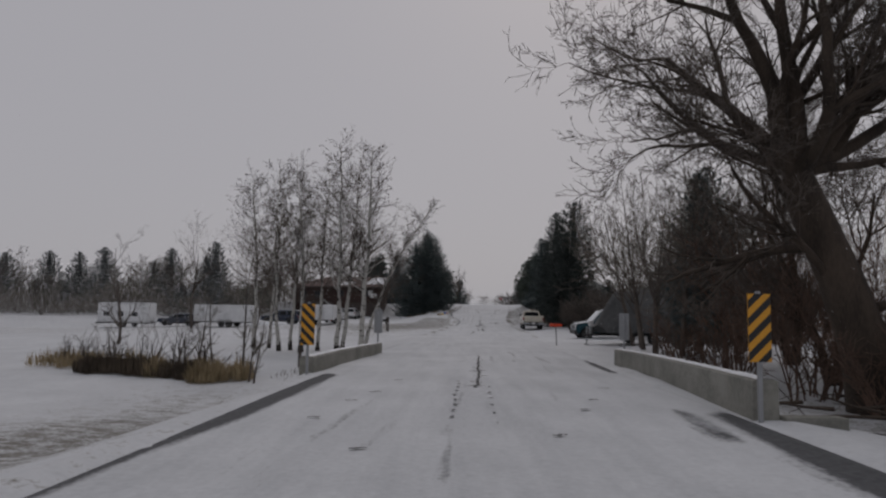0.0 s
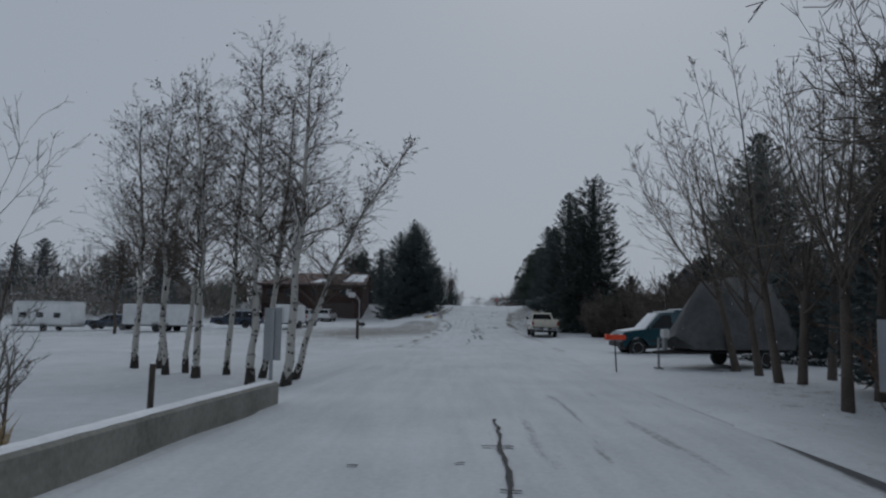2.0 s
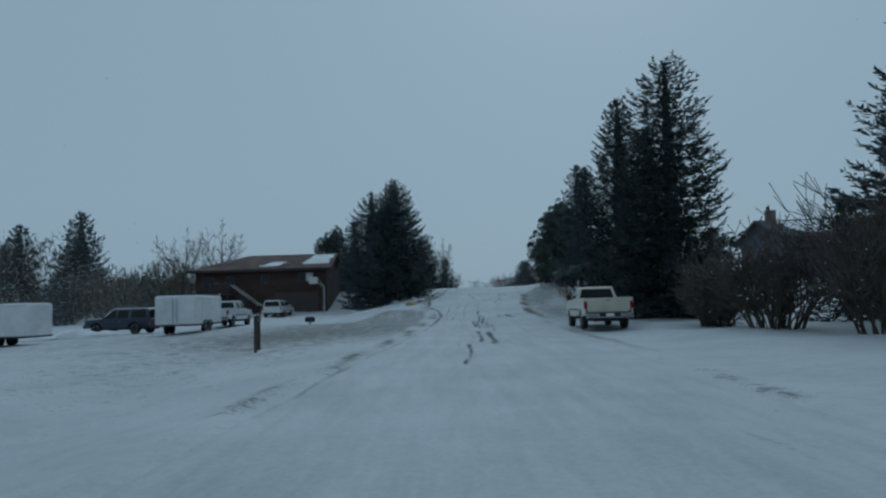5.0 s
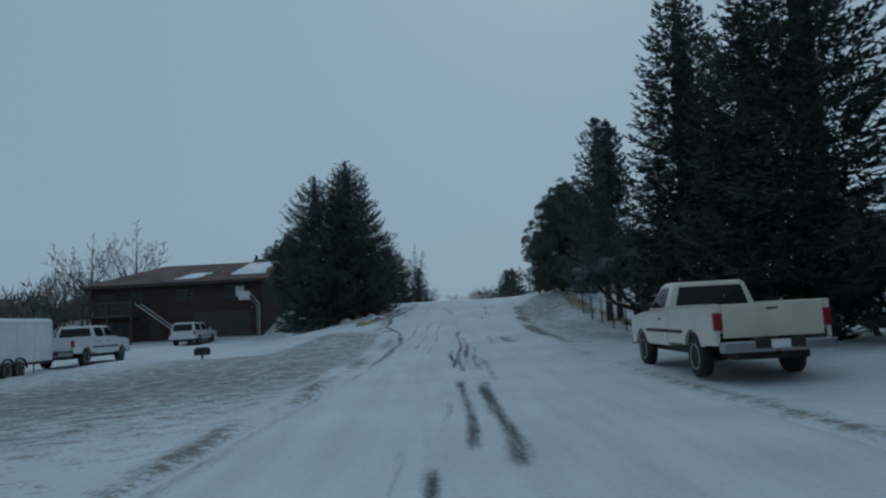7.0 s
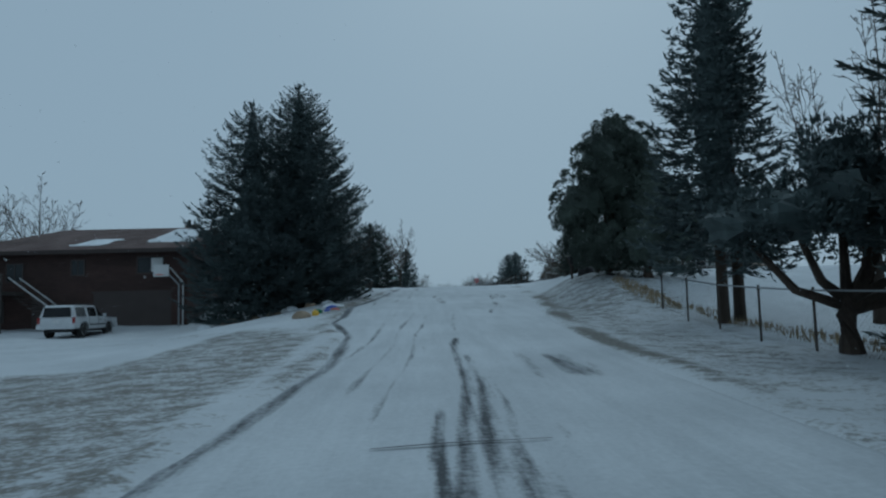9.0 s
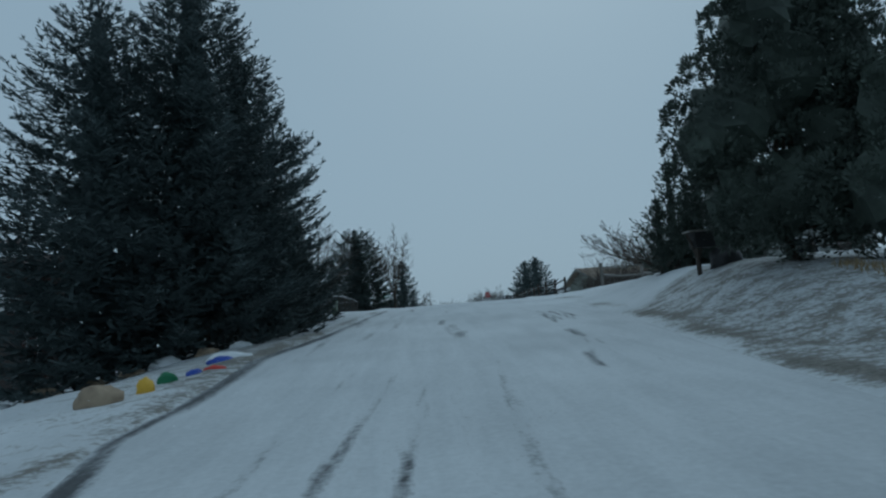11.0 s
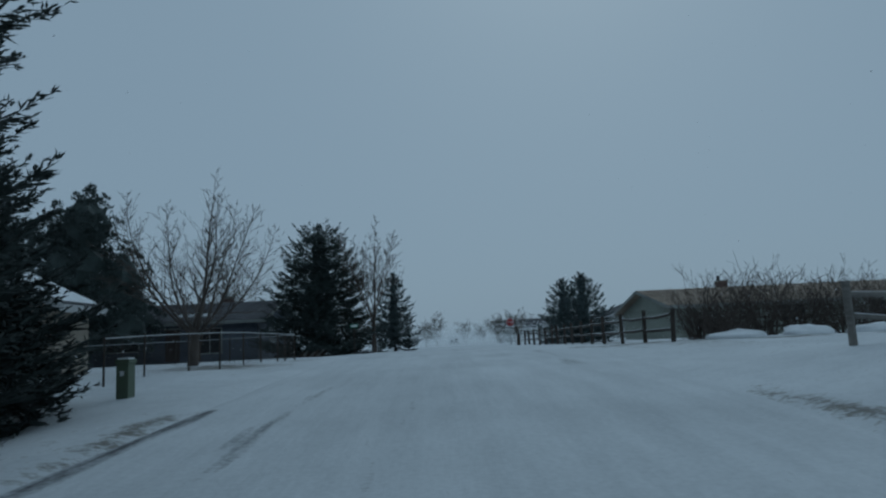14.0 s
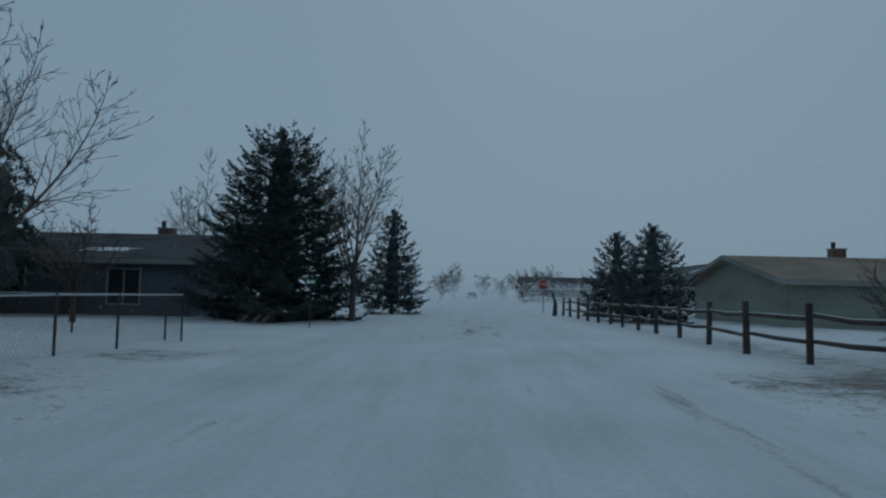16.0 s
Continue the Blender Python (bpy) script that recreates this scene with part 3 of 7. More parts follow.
def conifer(seed, height, radius, at, label, skirt=0.3, power=0.85, blade=0.30, density=1.0, mat=None, lean=0.0, sag=0.25, group="conifers", core=0.60, name="spruce_tree", ragged=0.30, sink=0.15, foot=0.78):
    """A conifer: a tapered trunk, whorls of boughs that dip and turn up at the tip, branchlets on both sides and short twigs of needles on those."""
    rng, rs = random.Random(seed), np.random.RandomState(seed)
    x, y = at
    tree = thing(name, pose(x, y, ground_z(x, y) - sink, 0, 0, 0), label, "tree", group)
    trunk = ([], [])
    r0 = height * 0.014 + 0.04
    tube([Vector((lean * (i / 6) ** 2, 0, height * 0.98 * i / 6)) for i in range(7)], [r0 * (1 - i / 6.6) for i in range(7)], 8, trunk)
    raw("trunk", *trunk, M_BARK, tree)
    rows = []
    steps = max(9, int(height / (1.0 * blade + 0.09)))
    for i in range(steps):
        f = i / (steps - 1)
        bulge = 1 + 0.10 * math.sin(f * 17 + seed) * (1 - f)
        reach = radius * (max(1 - f, 0.0) ** power) * bulge + 0.10
        reach *= foot + (1 - foot) * min(1.0, f / 0.16)
        count = max(5, int((5 + 2.2 * reach) * density))
        turn = rng.uniform(0, 6.28)
        for b in range(count):
            long = reach * (rng.uniform(1 - ragged, 1.0) if rng.random() > 0.08 else rng.uniform(1.0, 1.0 + 0.4 * ragged))
            rows.append((skirt + (height - 0.15 - skirt) * f ** 0.96 + rng.uniform(-0.16, 0.16), turn + 6.2832 * b / count + rng.uniform(-0.3, 0.3), long, 0.5 * f - sag * (1 - f) + rng.uniform(-0.12, 0.12)))
    rows = np.array(rows)
    up = np.array([0.0, 0.0, 1.0])

    def along(own, s):
        """Points on the boughs, with the way out, across and onward."""
        z, ang, ln, rise = rows[own].T
        out = np.stack([np.cos(ang), np.sin(ang), np.zeros(len(ang))], 1)
        lat = np.stack([-np.sin(ang), np.cos(ang), np.zeros(len(ang))], 1)
        root = np.stack([lean * (np.clip(z, 0, height) / height) ** 2, np.zeros(len(ang)), np.minimum(z, height)], 1)
        p = root + out * (ln * s)[:, None] + up * (ln * (rise * s - 0.22 * s + 0.34 * s ** 3))[:, None]
        p[:, 2] = np.maximum(p[:, 2], 0.12)
        way = out + up * (rise - 0.22 + 1.02 * s * s)[:, None]
        return p, lat, way / np.linalg.norm(way, axis=1)[:, None], ln

    corners = []
    gap = 0.62 * blade
    inner = 0.34
    per = np.maximum(3, rows[:, 2] * (1 - inner) / gap).astype(int)
    own = np.repeat(np.arange(len(rows)), per)
    for flip in (-1, 1):
        s = inner + (1 - inner) * rs.uniform(0, 1, len(own)) ** 0.8
        p, lat, way, ln = along(own, s)
        open_ = rs.uniform(0.55, 1.0, len(own))
        d = way * np.cos(open_)[:, None] + lat * (flip * np.sin(open_))[:, None] + up * rs.normal(0.0, 0.16, len(own))[:, None]
        d /= np.linalg.norm(d, axis=1)[:, None]
        fan = np.clip((1.06 - s) * 0.62 * ln, 0.4 * blade, 3.4 * blade) * rs.uniform(0.6, 1.1, len(own))
        corners.append(blades(p, d, fan + 0.5 * blade, np.full(len(own), 0.11 * blade), rs))
        n = np.maximum(1, fan / (0.55 * blade)).astype(int)
        sub = np.repeat(np.arange(len(own)), n)
        k = rs.uniform(0.1, 1.0, len(sub))
        q = p[sub] + d[sub] * (fan[sub] * k)[:, None]
        cross = np.cross(d[sub], up)
        cross /= np.linalg.norm(cross, axis=1)[:, None] + 1e-9
        turn = rs.uniform(0.45, 0.95, len(sub)) * rs.choice([-1, 1], len(sub))
        w = d[sub] * np.cos(turn)[:, None] + cross * np.sin(turn)[:, None] + up * rs.normal(0.06, 0.28, len(sub))[:, None]
        w /= np.linalg.norm(w, axis=1)[:, None]
        corners.append(blades(q, w, blade * rs.uniform(0.55, 1.05, len(sub)), np.full(len(sub), blade * 0.115), rs))
    # the leading shoots of the boughs
    own = np.repeat(np.arange(len(rows)), 4)
    s = rs.uniform(0.82, 1.0, len(own))
    p, lat, way, ln = along(own, s)
    w = way + 0.28 * rs.normal(size=way.shape) + 0.15 * up
    w /= np.linalg.norm(w, axis=1)[:, None]
    corners.append(blades(p, w, blade * rs.uniform(0.6, 1.2, len(own)), np.full(len(own), blade * 0.12), rs))
    top = np.tile([lean, 0.0, height - 0.45], (26, 1)) + np.stack([np.zeros(26), np.zeros(26), rs.uniform(-0.5, 0.3, 26)], 1)
    w = rs.normal(0, 0.4, (26, 3)) + [0, 0, 1.0]
    corners.append(blades(top, w / np.linalg.norm(w, axis=1)[:, None], rs.uniform(0.2, 0.5, 26), np.full(26, 0.03), rs))
    # the shaded heart: old inner boughs round a thin core
    n = int(90 * height * (0.5 + 0.5 * radius))
    f = rs.uniform(0, 1, n) ** 1.35
    ang = rs.uniform(0, 6.2832, n)
    reach = core * radius * (1 - f) ** power * (foot + (1 - foot) * np.minimum(1.0, f / 0.16))
    out = np.stack([np.cos(ang), np.sin(ang), np.zeros(n)], 1)
    p = out * (reach * rs.uniform(0.45, 1.05, n))[:, None] + up * (skirt + 0.1 + (height * 0.95 - skirt) * f)[:, None]
    p[:, 0] += lean * f * f
    w = out + 0.7 * rs.normal(size=out.shape) + up * rs.normal(-0.1, 0.3, n)[:, None]
    w /= np.linalg.norm(w, axis=1)[:, None]
    long = (0.22 + 0.06 * radius * (1 - f)) * rs.uniform(0.6, 1.3, n)
    corners.append(blades(p, w, long, 0.14 * long, rs))
    extra = ([], [])
    tiers, sides = max(6, int(height / 0.6)), 9
    for i in range(2 * tiers + 1):
        f = i / (2 * tiers)
        for k in range(sides):
            a = 6.2832 * (k + 0.5 * (i % 2)) / sides
            r = 0.55 * core * (1.0 if i % 2 == 0 else 0.6) * radius * max(1 - f, 0.0) ** power * rng.uniform(0.6, 1.2) * (foot if f < 0.1 else 1.0) + 0.02
            extra[0].append((lean * f * f + r * math.cos(a), r * math.sin(a), skirt + 0.35 + (height * 0.93 - skirt) * f + rng.uniform(-0.12, 0.12)))
    extra[1].extend((i * sides + k, i * sides + (k + 1) % sides, (i + 1) * sides + (k + 1) % sides, (i + 1) * sides + k) for i in range(2 * tiers) for k in range(sides))
    blade_mesh("crown", np.concatenate(corners), extra, mat or M_NEEDLE, tree)
    return tree


def lobed(seed, lobes, at, label, mat, blade=0.22, per=900, name="juniper_tree", trunk_h=1.2, group="conifers", trunk_r=0.22, tip_up=0.5):
    """A dense, billowing evergreen: lobes (x, y, z, rx, rz), each a heap of small tufts of sprays, over a forked trunk."""
    rng = random.Random(seed)
    x, y = at
    tree = thing(name, pose(x, y, ground_z(x, y) - 0.1), label, "tree", group)
    wood, leaves, corners, rs = ([], []), ([], []), [], np.random.RandomState(seed)
    for lx, ly, lz, rx, rz in lobes:
        c = Vector((lx, ly, lz))
        fork = Vector((rng.uniform(-.06, .06), rng.uniform(-.06, .06), trunk_h * rng.uniform(0.7, 1.0)))
        tube([fork, fork.lerp(c, 0.45) - Vector((0, 0, 0.12 * c.length)), c], [trunk_r * 0.55, trunk_r * 0.42, 0.04], 6, wood)
        n = int(per * rx * rz / 2.0)
        tufts_n = max(12, int(15 * rx * rz + 10))
        d = rs.normal(size=(tufts_n, 3))
        d /= np.linalg.norm(d, axis=1)[:, None]
        heart = np.array(c) + d * [rx, rx, rz] * rs.uniform(0.62, 0.95, tufts_n)[:, None]
        size = rs.uniform(0.20, 0.36, tufts_n) * min(1.0, 0.45 + 0.4 * rx)
        own = rs.randint(0, tufts_n, n)
        e = rs.normal(size=(n, 3)) + 0.9 * d[own] + [0, 0, 0.35]
        e /= np.linalg.norm(e, axis=1)[:, None]
        root = heart[own] + e * (size[own] * rs.uniform(0.3, 1.0, n) ** 0.5)[:, None]
        w = e + 0.45 * rs.normal(size=(n, 3)) + [0, 0, tip_up]
        w /= np.linalg.norm(w, axis=1)[:, None]
        corners.append(blades(root, w, blade * rs.uniform(0.6, 1.4, n), np.full(n, blade * 0.2), rs))
        verts, faces = leaves
        k0, rings, sides = len(verts), 8, 11
        for i in range(rings + 1):
            th = math.pi * i / rings
            for s in range(sides):
                a = 2 * math.pi * s / sides
                j = rng.uniform(0.42, 0.74)
                verts.append(c + Vector((rx * j * math.sin(th) * math.cos(a), rx * j * math.sin(th) * math.sin(a), rz * j * math.cos(th))))
        faces.extend((k0 + i * sides + s, k0 + i * sides + (s + 1) % sides, k0 + (i + 1) * sides + (s + 1) % sides, k0 + (i + 1) * sides + s) for i in range(rings) for s in range(sides))
    tube([Vector((0.05, 0, -0.15)), Vector((0, 0, 0.3)), Vector((-0.04, 0, trunk_h * 0.7)), Vector((0, 0, trunk_h))], [trunk_r * 1.25, trunk_r, trunk_r * 0.9, trunk_r * 0.7], 9, wood)
    raw("trunk", *wood, M_BARK, tree)
    blade_mesh("crown", np.concatenate(corners), leaves, mat, tree)
    return tree


def limb(rng, start, way, length, radius, depth, stems, twigs, up, wander, ratio, split, leaf=None, rmin=0.006, fan=(0.45, 1.0)):
    """One limb and all that grows from it."""
    n = min(max(3, int(length / 0.45)), 9) if depth > 1 else (2 if depth == 1 else 1)
    pts, rad, d = [start.copy()], [radius], way.normalized()
    for i in range(n):
        d = (d + Vector((rng.gauss(0, wander), rng.gauss(0, wander), rng.gauss(0, wander) + up))).normalized()
        pts.append(pts[-1] + d * (length / n))
        rad.append(max(radius * (1 - 0.72 * (i + 1) / n), rmin))
    tube(pts, rad, 7 if radius > 0.09 else (4 if radius > 0.02 else 3), stems if radius > 0.035 else twigs)
    if depth <= 0:
        if leaf is not None and rng.random() < leaf[1]:
            p = pts[-1]
            diamonds([p], [p + Vector((rng.uniform(-1, 1), rng.uniform(-1, 1), rng.uniform(-1, 0.4))) * 0.10], 0.035, rng, leaf[0])
        return
    kids = split[min(depth, len(split) - 1)]
    for k in range(kids):
        s = rng.uniform(0.22, 1.0) if k < kids - 1 else 1.0
        i = min(int(s * n + (0.5 if n < 3 else 0)), n)
        base_d = (pts[min(i + 1, n)] - pts[max(i - 1, 0)]).normalized()
        side = Vector((rng.gauss(0, 1), rng.gauss(0, 1), rng.gauss(0, 0.6)))
        side = (side - base_d * side.dot(base_d)).normalized()
        spread = rng.uniform(*fan)
        limb(rng, pts[i], base_d + side * spread, length * ratio * rng.uniform(0.7, 1.15), max(rad[i] * rng.uniform(0.45, 0.7), rmin), depth - 1, stems, twigs, up, wander, ratio, split, leaf, rmin, fan)


def finish_tree(tree, stems, twigs, m_stem, m_twig, leaves=None):
    if stems[0]:
        raw("trunk", *stems, m_stem, tree, "", True)
    if twigs[0]:
        tagged(raw("branchwork", *twigs, m_twig, tree), kind="stuff")
    if leaves and leaves[0]:
        tagged(raw("leafage", *leaves, M_LEAF, tree), kind="stuff")
    return tree


def bare_tree(seed, at, height, radius, label, depth=4, split=(0, 4, 4, 4, 6), m_stem=None, m_twig=None, leanx=0.0, leany=0.0, up=0.06, wander=0.10, ratio=0.55, name="bare_tree", group="bare trees", forks=1, leafy=0.0, spread=0.25, rmin=0.007, fan=(0.45, 1.0)):
    rng = random.Random(seed)
    x, y = at
    tree = thing(name, pose(x, y, ground_z(x, y) - 0.12), label, "tree", group)
    stems, twigs, leaves = ([], []), ([], []), ([], [])
    for k in range(forks):
        a = 6.28 * k / forks + rng.uniform(-.3, .3)
        d = Vector((leanx + (spread * math.cos(a) if forks > 1 else 0), leany + (spread * math.sin(a) if forks > 1 else 0), 1))
        limb(rng, Vector((0.08 * math.cos(a) * (forks > 1), 0.08 * math.sin(a) * (forks > 1), 0)), d, height * rng.uniform(0.55, 0.68), radius * (1 if forks == 1 else rng.uniform(0.6, 1)), depth, stems, twigs, up, wander, ratio, split, (leaves, leafy) if leafy else None, rmin, fan)
    return finish_tree(tree, stems, twigs, m_stem or M_BARK, m_twig or M_TWIG, leaves)


def vase_tree(seed, at, height, trunk_r, trunk_h, limbs, width, label, name="bare_tree", group="bare trees", leanx=0.0, leany=0.0, m_stem=None, m_twig=None, every=0.24, rmin=0.006, base=0.22, side=0.30, flare=1.7):
    """An open-grown tree: a short trunk, long limbs that sweep out and up, alternate side shoots along them and a few twigs on each."""
    rng = random.Random(seed)
    x, y = at
    tree = thing(name, pose(x, y, ground_z(x, y) - 0.12), label, "tree", group)
    stems, twigs = ([], []), ([], [])
    top = Vector((leanx * trunk_h / height, leany * trunk_h / height, trunk_h))
    tube([Vector((0, 0, 0)), top * 0.35, top * 0.75, top], [trunk_r * 1.25, trunk_r, trunk_r * 0.9, trunk_r * 0.85], 9, stems)
    for k in range(limbs):
        a = 6.2832 * (k + rng.uniform(-0.3, 0.3)) / limbs
        reach = 0.5 * width * (rng.uniform(0.55, 1.0) if k else 0.12)
        tall = (height - trunk_h) * (rng.uniform(0.72, 0.98) if k else 1.0) * (1 - 0.22 * reach / (0.5 * width))
        start = top * rng.uniform(0.72, 1.0)
        pts, rad, n = [], [], 11
        sway = (rng.uniform(-0.25, 0.25), rng.uniform(-0.25, 0.25))
        for i in range(n + 1):
            f = i / n
            out = reach * (1 - (1 - f) ** flare)
            bend = 0.10 * math.sin(f * 7 + k * 2.1)
            pts.append(start + Vector((math.cos(a) * out - math.sin(a) * bend + sway[0] * f + leanx * (1 - trunk_h / height) * f, math.sin(a) * out + math.cos(a) * bend + sway[1] * f + leany * (1 - trunk_h / height) * f, tall * f ** 1.15)))
            rad.append(max(trunk_r * (0.34 if k else 0.5) * (1 - f) ** 1.1, rmin * 1.2))
        tube(pts, rad, 6, stems)
        length = sum((q - p).length for p, q in zip(pts, pts[1:]))
        count = int(length * (1 - base) / every)
        turn = rng.uniform(0, 6.28)
        for j in range(count):
            f = base + (1 - base) * (j + rng.random() * 0.8) / count
            i = min(int(f * n), n - 1)
            p = pts[i].lerp(pts[i + 1], f * n - i)
            d = (pts[i + 1] - pts[i]).normalized()
            turn += 2.4 + rng.uniform(-0.5, 0.5)
            s = Vector((math.cos(turn), math.sin(turn), 0.1))
            s = (s - d * s.dot(d)).normalized()
            limb(rng, p, d + s * rng.uniform(0.6, 1.1), side * height * (1.05 - f) ** 0.8 * rng.uniform(0.5, 1.0), max(rad[i] * 0.5, rmin * 1.3), 2, stems, twigs, 0.06, 0.07, 0.42, (0, 3, 5), None, rmin, (0.4, 0.8))
    return finish_tree(tree, stems, twigs, m_stem or M_BARK, m_twig or M_TWIG)


def aspen(seed, at, height, radius, leanx, leany, label, bend=0.0, limbs=46):
    """A slim white trunk with a black foot, and fine rising limbs that still hold a few dry leaves."""
    rng = random.Random(seed)
    x, y = at
    tree = thing("aspen_tree", pose(x, y, ground_z(x, y) - 0.15), label, "tree", "aspens by the bridge")
    stems, foot, twigs, leaves = ([], []), ([], []), ([], []), ([], [])
    n = 12
    pts = []
    for i in range(n + 1):
        f = i / n
        pts.append(Vector((leanx * f + bend * math.sin(f * 3.1) + rng.gauss(0, 0.04), leany * f + rng.gauss(0, 0.04), height * f)))
    rad = [radius * (1 - 0.9 * (i / n)) + 0.006 for i in range(n + 1)]
    tube(pts, rad, 9, stems)
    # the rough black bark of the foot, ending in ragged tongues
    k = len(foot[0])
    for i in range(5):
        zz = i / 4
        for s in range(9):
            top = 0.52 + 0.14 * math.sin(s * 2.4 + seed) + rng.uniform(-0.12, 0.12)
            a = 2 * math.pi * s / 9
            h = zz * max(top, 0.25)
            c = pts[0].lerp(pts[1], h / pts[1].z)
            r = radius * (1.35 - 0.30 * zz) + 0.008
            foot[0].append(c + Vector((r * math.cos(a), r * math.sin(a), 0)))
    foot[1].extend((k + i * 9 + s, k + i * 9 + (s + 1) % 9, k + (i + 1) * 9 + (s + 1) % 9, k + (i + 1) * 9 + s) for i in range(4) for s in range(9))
    # black scars where lower limbs fell
    for _ in range(58):
        f = 0.05 + 0.5 * rng.random() ** 1.4
        i = int(f * n)
        c = pts[i].lerp(pts[i + 1], f * n - i)
        a, r = rng.uniform(0, 6.28), radius * (1 - 0.9 * f) + 0.010
        w, h = rng.uniform(0.2, 0.62), rng.uniform(0.02, 0.075)
        scar = [c + Vector((r * math.cos(a + da), r * math.sin(a + da), dz)) for da, dz in ((-w, 0), (-w * .4, h), (w * .4, h * .8), (w, 0), (w * .3, -h), (-w * .4, -h * .7))]
        raw("bark_scar", scar, [tuple(range(6))], M_SCAR, tree)
    for b in range(limbs):
        f = 0.30 + 0.69 * (b + rng.random()) / limbs
        i = min(int(f * n), n - 1)
        p = pts[i].lerp(pts[i + 1], f * n - i)
        a = rng.uniform(0, 6.28)
        d = Vector((math.cos(a), math.sin(a), rng.uniform(0.35, 0.9)))
        limb(rng, p, d, (0.6 + 1.9 * (1 - f)) * rng.uniform(0.7, 1.25) * height / 10, radius * (1 - 0.9 * f) * 0.30 + 0.006, 2, stems, twigs, 0.07, 0.14, 0.55, (0, 5, 6), (leaves, 0.28), 0.0048)
    raw("trunk", *stems, M_ASPEN, tree, "white bark", True)
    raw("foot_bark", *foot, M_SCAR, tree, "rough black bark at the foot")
    tagged(raw("branchwork", *twigs, M_TWIG, tree), kind="stuff")
    if leaves[0]:
        tagged(raw("leafage", *leaves, M_LEAF, tree, "few dry brown leaves"), kind="stuff")
    return tree


def bush(seed, at, height, spread, label, stems=26, mat=None, depth=2, name="bare_bush", group="bare bushes", up=0.05, rmin=0.006, split=(0, 4, 5), wander=0.13):
    rng = random.Random(seed)
    x, y = at
    ob = thing(name, pose(x, y, ground_z(x, y) - 0.1), label, "bush", group)
    thick, thin = ([], []), ([], [])
    for _ in range(stems):
        a, r = rng.uniform(0, 6.28), spread * 0.35 * math.sqrt(rng.random())
        p = Vector((r * math.cos(a), r * math.sin(a), 0))
        d = Vector((math.cos(a) * rng.uniform(0.1, 0.9) * spread / height, math.sin(a) * rng.uniform(0.1, 0.9) * spread / height, 1))
        limb(rng, p, d, height * rng.uniform(0.5, 0.8), 0.028 * rng.uniform(0.75, 1.7), depth, thick, thin, up, wander, 0.5, split, None, rmin)
    if thick[0]:
        tagged(raw("stemwork", *thick, mat or M_TWIG, ob), kind="stuff")
    tagged(raw("twig_mass", *thin, mat or M_TWIG, ob), kind="stuff")
    return ob


def tufts(name, seed, places, count, tall, mat, label):
    """Blades and stalks over patches (x, y, rx, ry): nobody could count them."""
    rng = random.Random(seed)
    leaves = ([], [])
    for cx, cy, rx, ry in places:
        for _ in range(count):
            a, r = rng.uniform(0, 6.28), math.sqrt(rng.random())
            x, y = cx + rx * r * math.cos(a), cy + ry * r * math.sin(a)
            p = Vector((x, y, ground_z(x, y) - 0.05))
            t = p + Vector((rng.gauss(0, 0.16), rng.gauss(0, 0.16), rng.uniform(0.5, 1.0))) * tall * (1.15 - 0.5 * r)
            diamonds([p], [t], 0.012 + 0.006 * tall, rng, leaves)
    ob = raw(name, *leaves, mat)
    return tagged(ob, label, "grass", "", "stuff")


# ---- bridge and signs ----
def place_on(x, y, rz=0.0, dz=0.0):
    return pose(x, y, ground_z(x, y) + dz, 0, 0, rz)


def parapet(points, height, label):
    """A concrete bridge wall with a chamfered top along a line of points."""
    wall = thing("bridge_parapet", pose(*points[0], 0), label, "bridge wall", "bridge parapets")
    origin = Vector((*points[0], 0))
    bm, rings = bmesh.new(), []
    for i, (x, y) in enumerate(points):
        a, b = Vector(points[max(i - 1, 0)]), Vector(points[min(i + 1, len(points) - 1)])
        side = Vector(((b - a).y, -(b - a).x)).normalized()
        h = height[i]
        ring = []
        for off, z in ((-0.17, -1.2), (-0.17, h - 0.03), (-0.13, h), (0.13, h), (0.17, h - 0.03), (0.17, -1.2)):
            ring.append(bm.verts.new(Vector((x + side.x * off, y + side.y * off, z)) - origin))
        rings.append(ring)
    for a, b in zip(rings, rings[1:]):
        for k in range(5):
            bm.faces.new((a[k], a[k + 1], b[k + 1], b[k]))
    bm.faces.new(rings[0])
    bm.faces.new(rings[-1][::-1])
    part("wall", bm, M_CONCRETE, wall)
    snow, faces = [], []
    rng = random.Random(5)
    for i in range(41):
        f = i / 40 * (len(points) - 1)
        k = min(int(f), len(points) - 2)
        p = Vector(points[k]).lerp(Vector(points[k + 1]), f - k)
        h = height[k] + (height[k + 1] - height[k]) * (f - k)
        for off, dz in ((-0.12, 0.004), (-0.06, 0.02), (0.05, 0.024), (0.12, 0.004)):
            snow.append(Vector((p.x + off + rng.gauss(0, 0.008), p.y, h + dz * rng.uniform(0.6, 1.3))) - origin)
    for i in range(40):
        for c in range(3):
            faces.append((i * 4 + c, i * 4 + c + 1, i * 4 + c + 5, i * 4 + c + 4))
    raw("snow_cap", snow, faces, M_SNOW, wall, "thin snow on top")
    return wall


parapet([(-2.34, 16.1), (-2.24, 19.0), (-2.05, 22.5), (-1.82, 25.7)], [0.45, 0.44, 0.40, 0.36], "low grey concrete bridge wall drifted with snow")
parapet([(5.30, 9.9), (5.60, 14.0), (5.92, 18.5), (6.12, 21.7)], [0.66, 0.62, 0.54, 0.46], "low grey-green concrete bridge wall drifted with snow")
kerb = thing("concrete_kerb", pose(5.4, 9.9, 0.12), "broken concrete kerb end beside the bridge", "kerb")
part("kerb_block", box(0.1, -0.12, -0.4, 0.95, 0.14, 0.06, 0.03), M_CONCRETE, kerb)


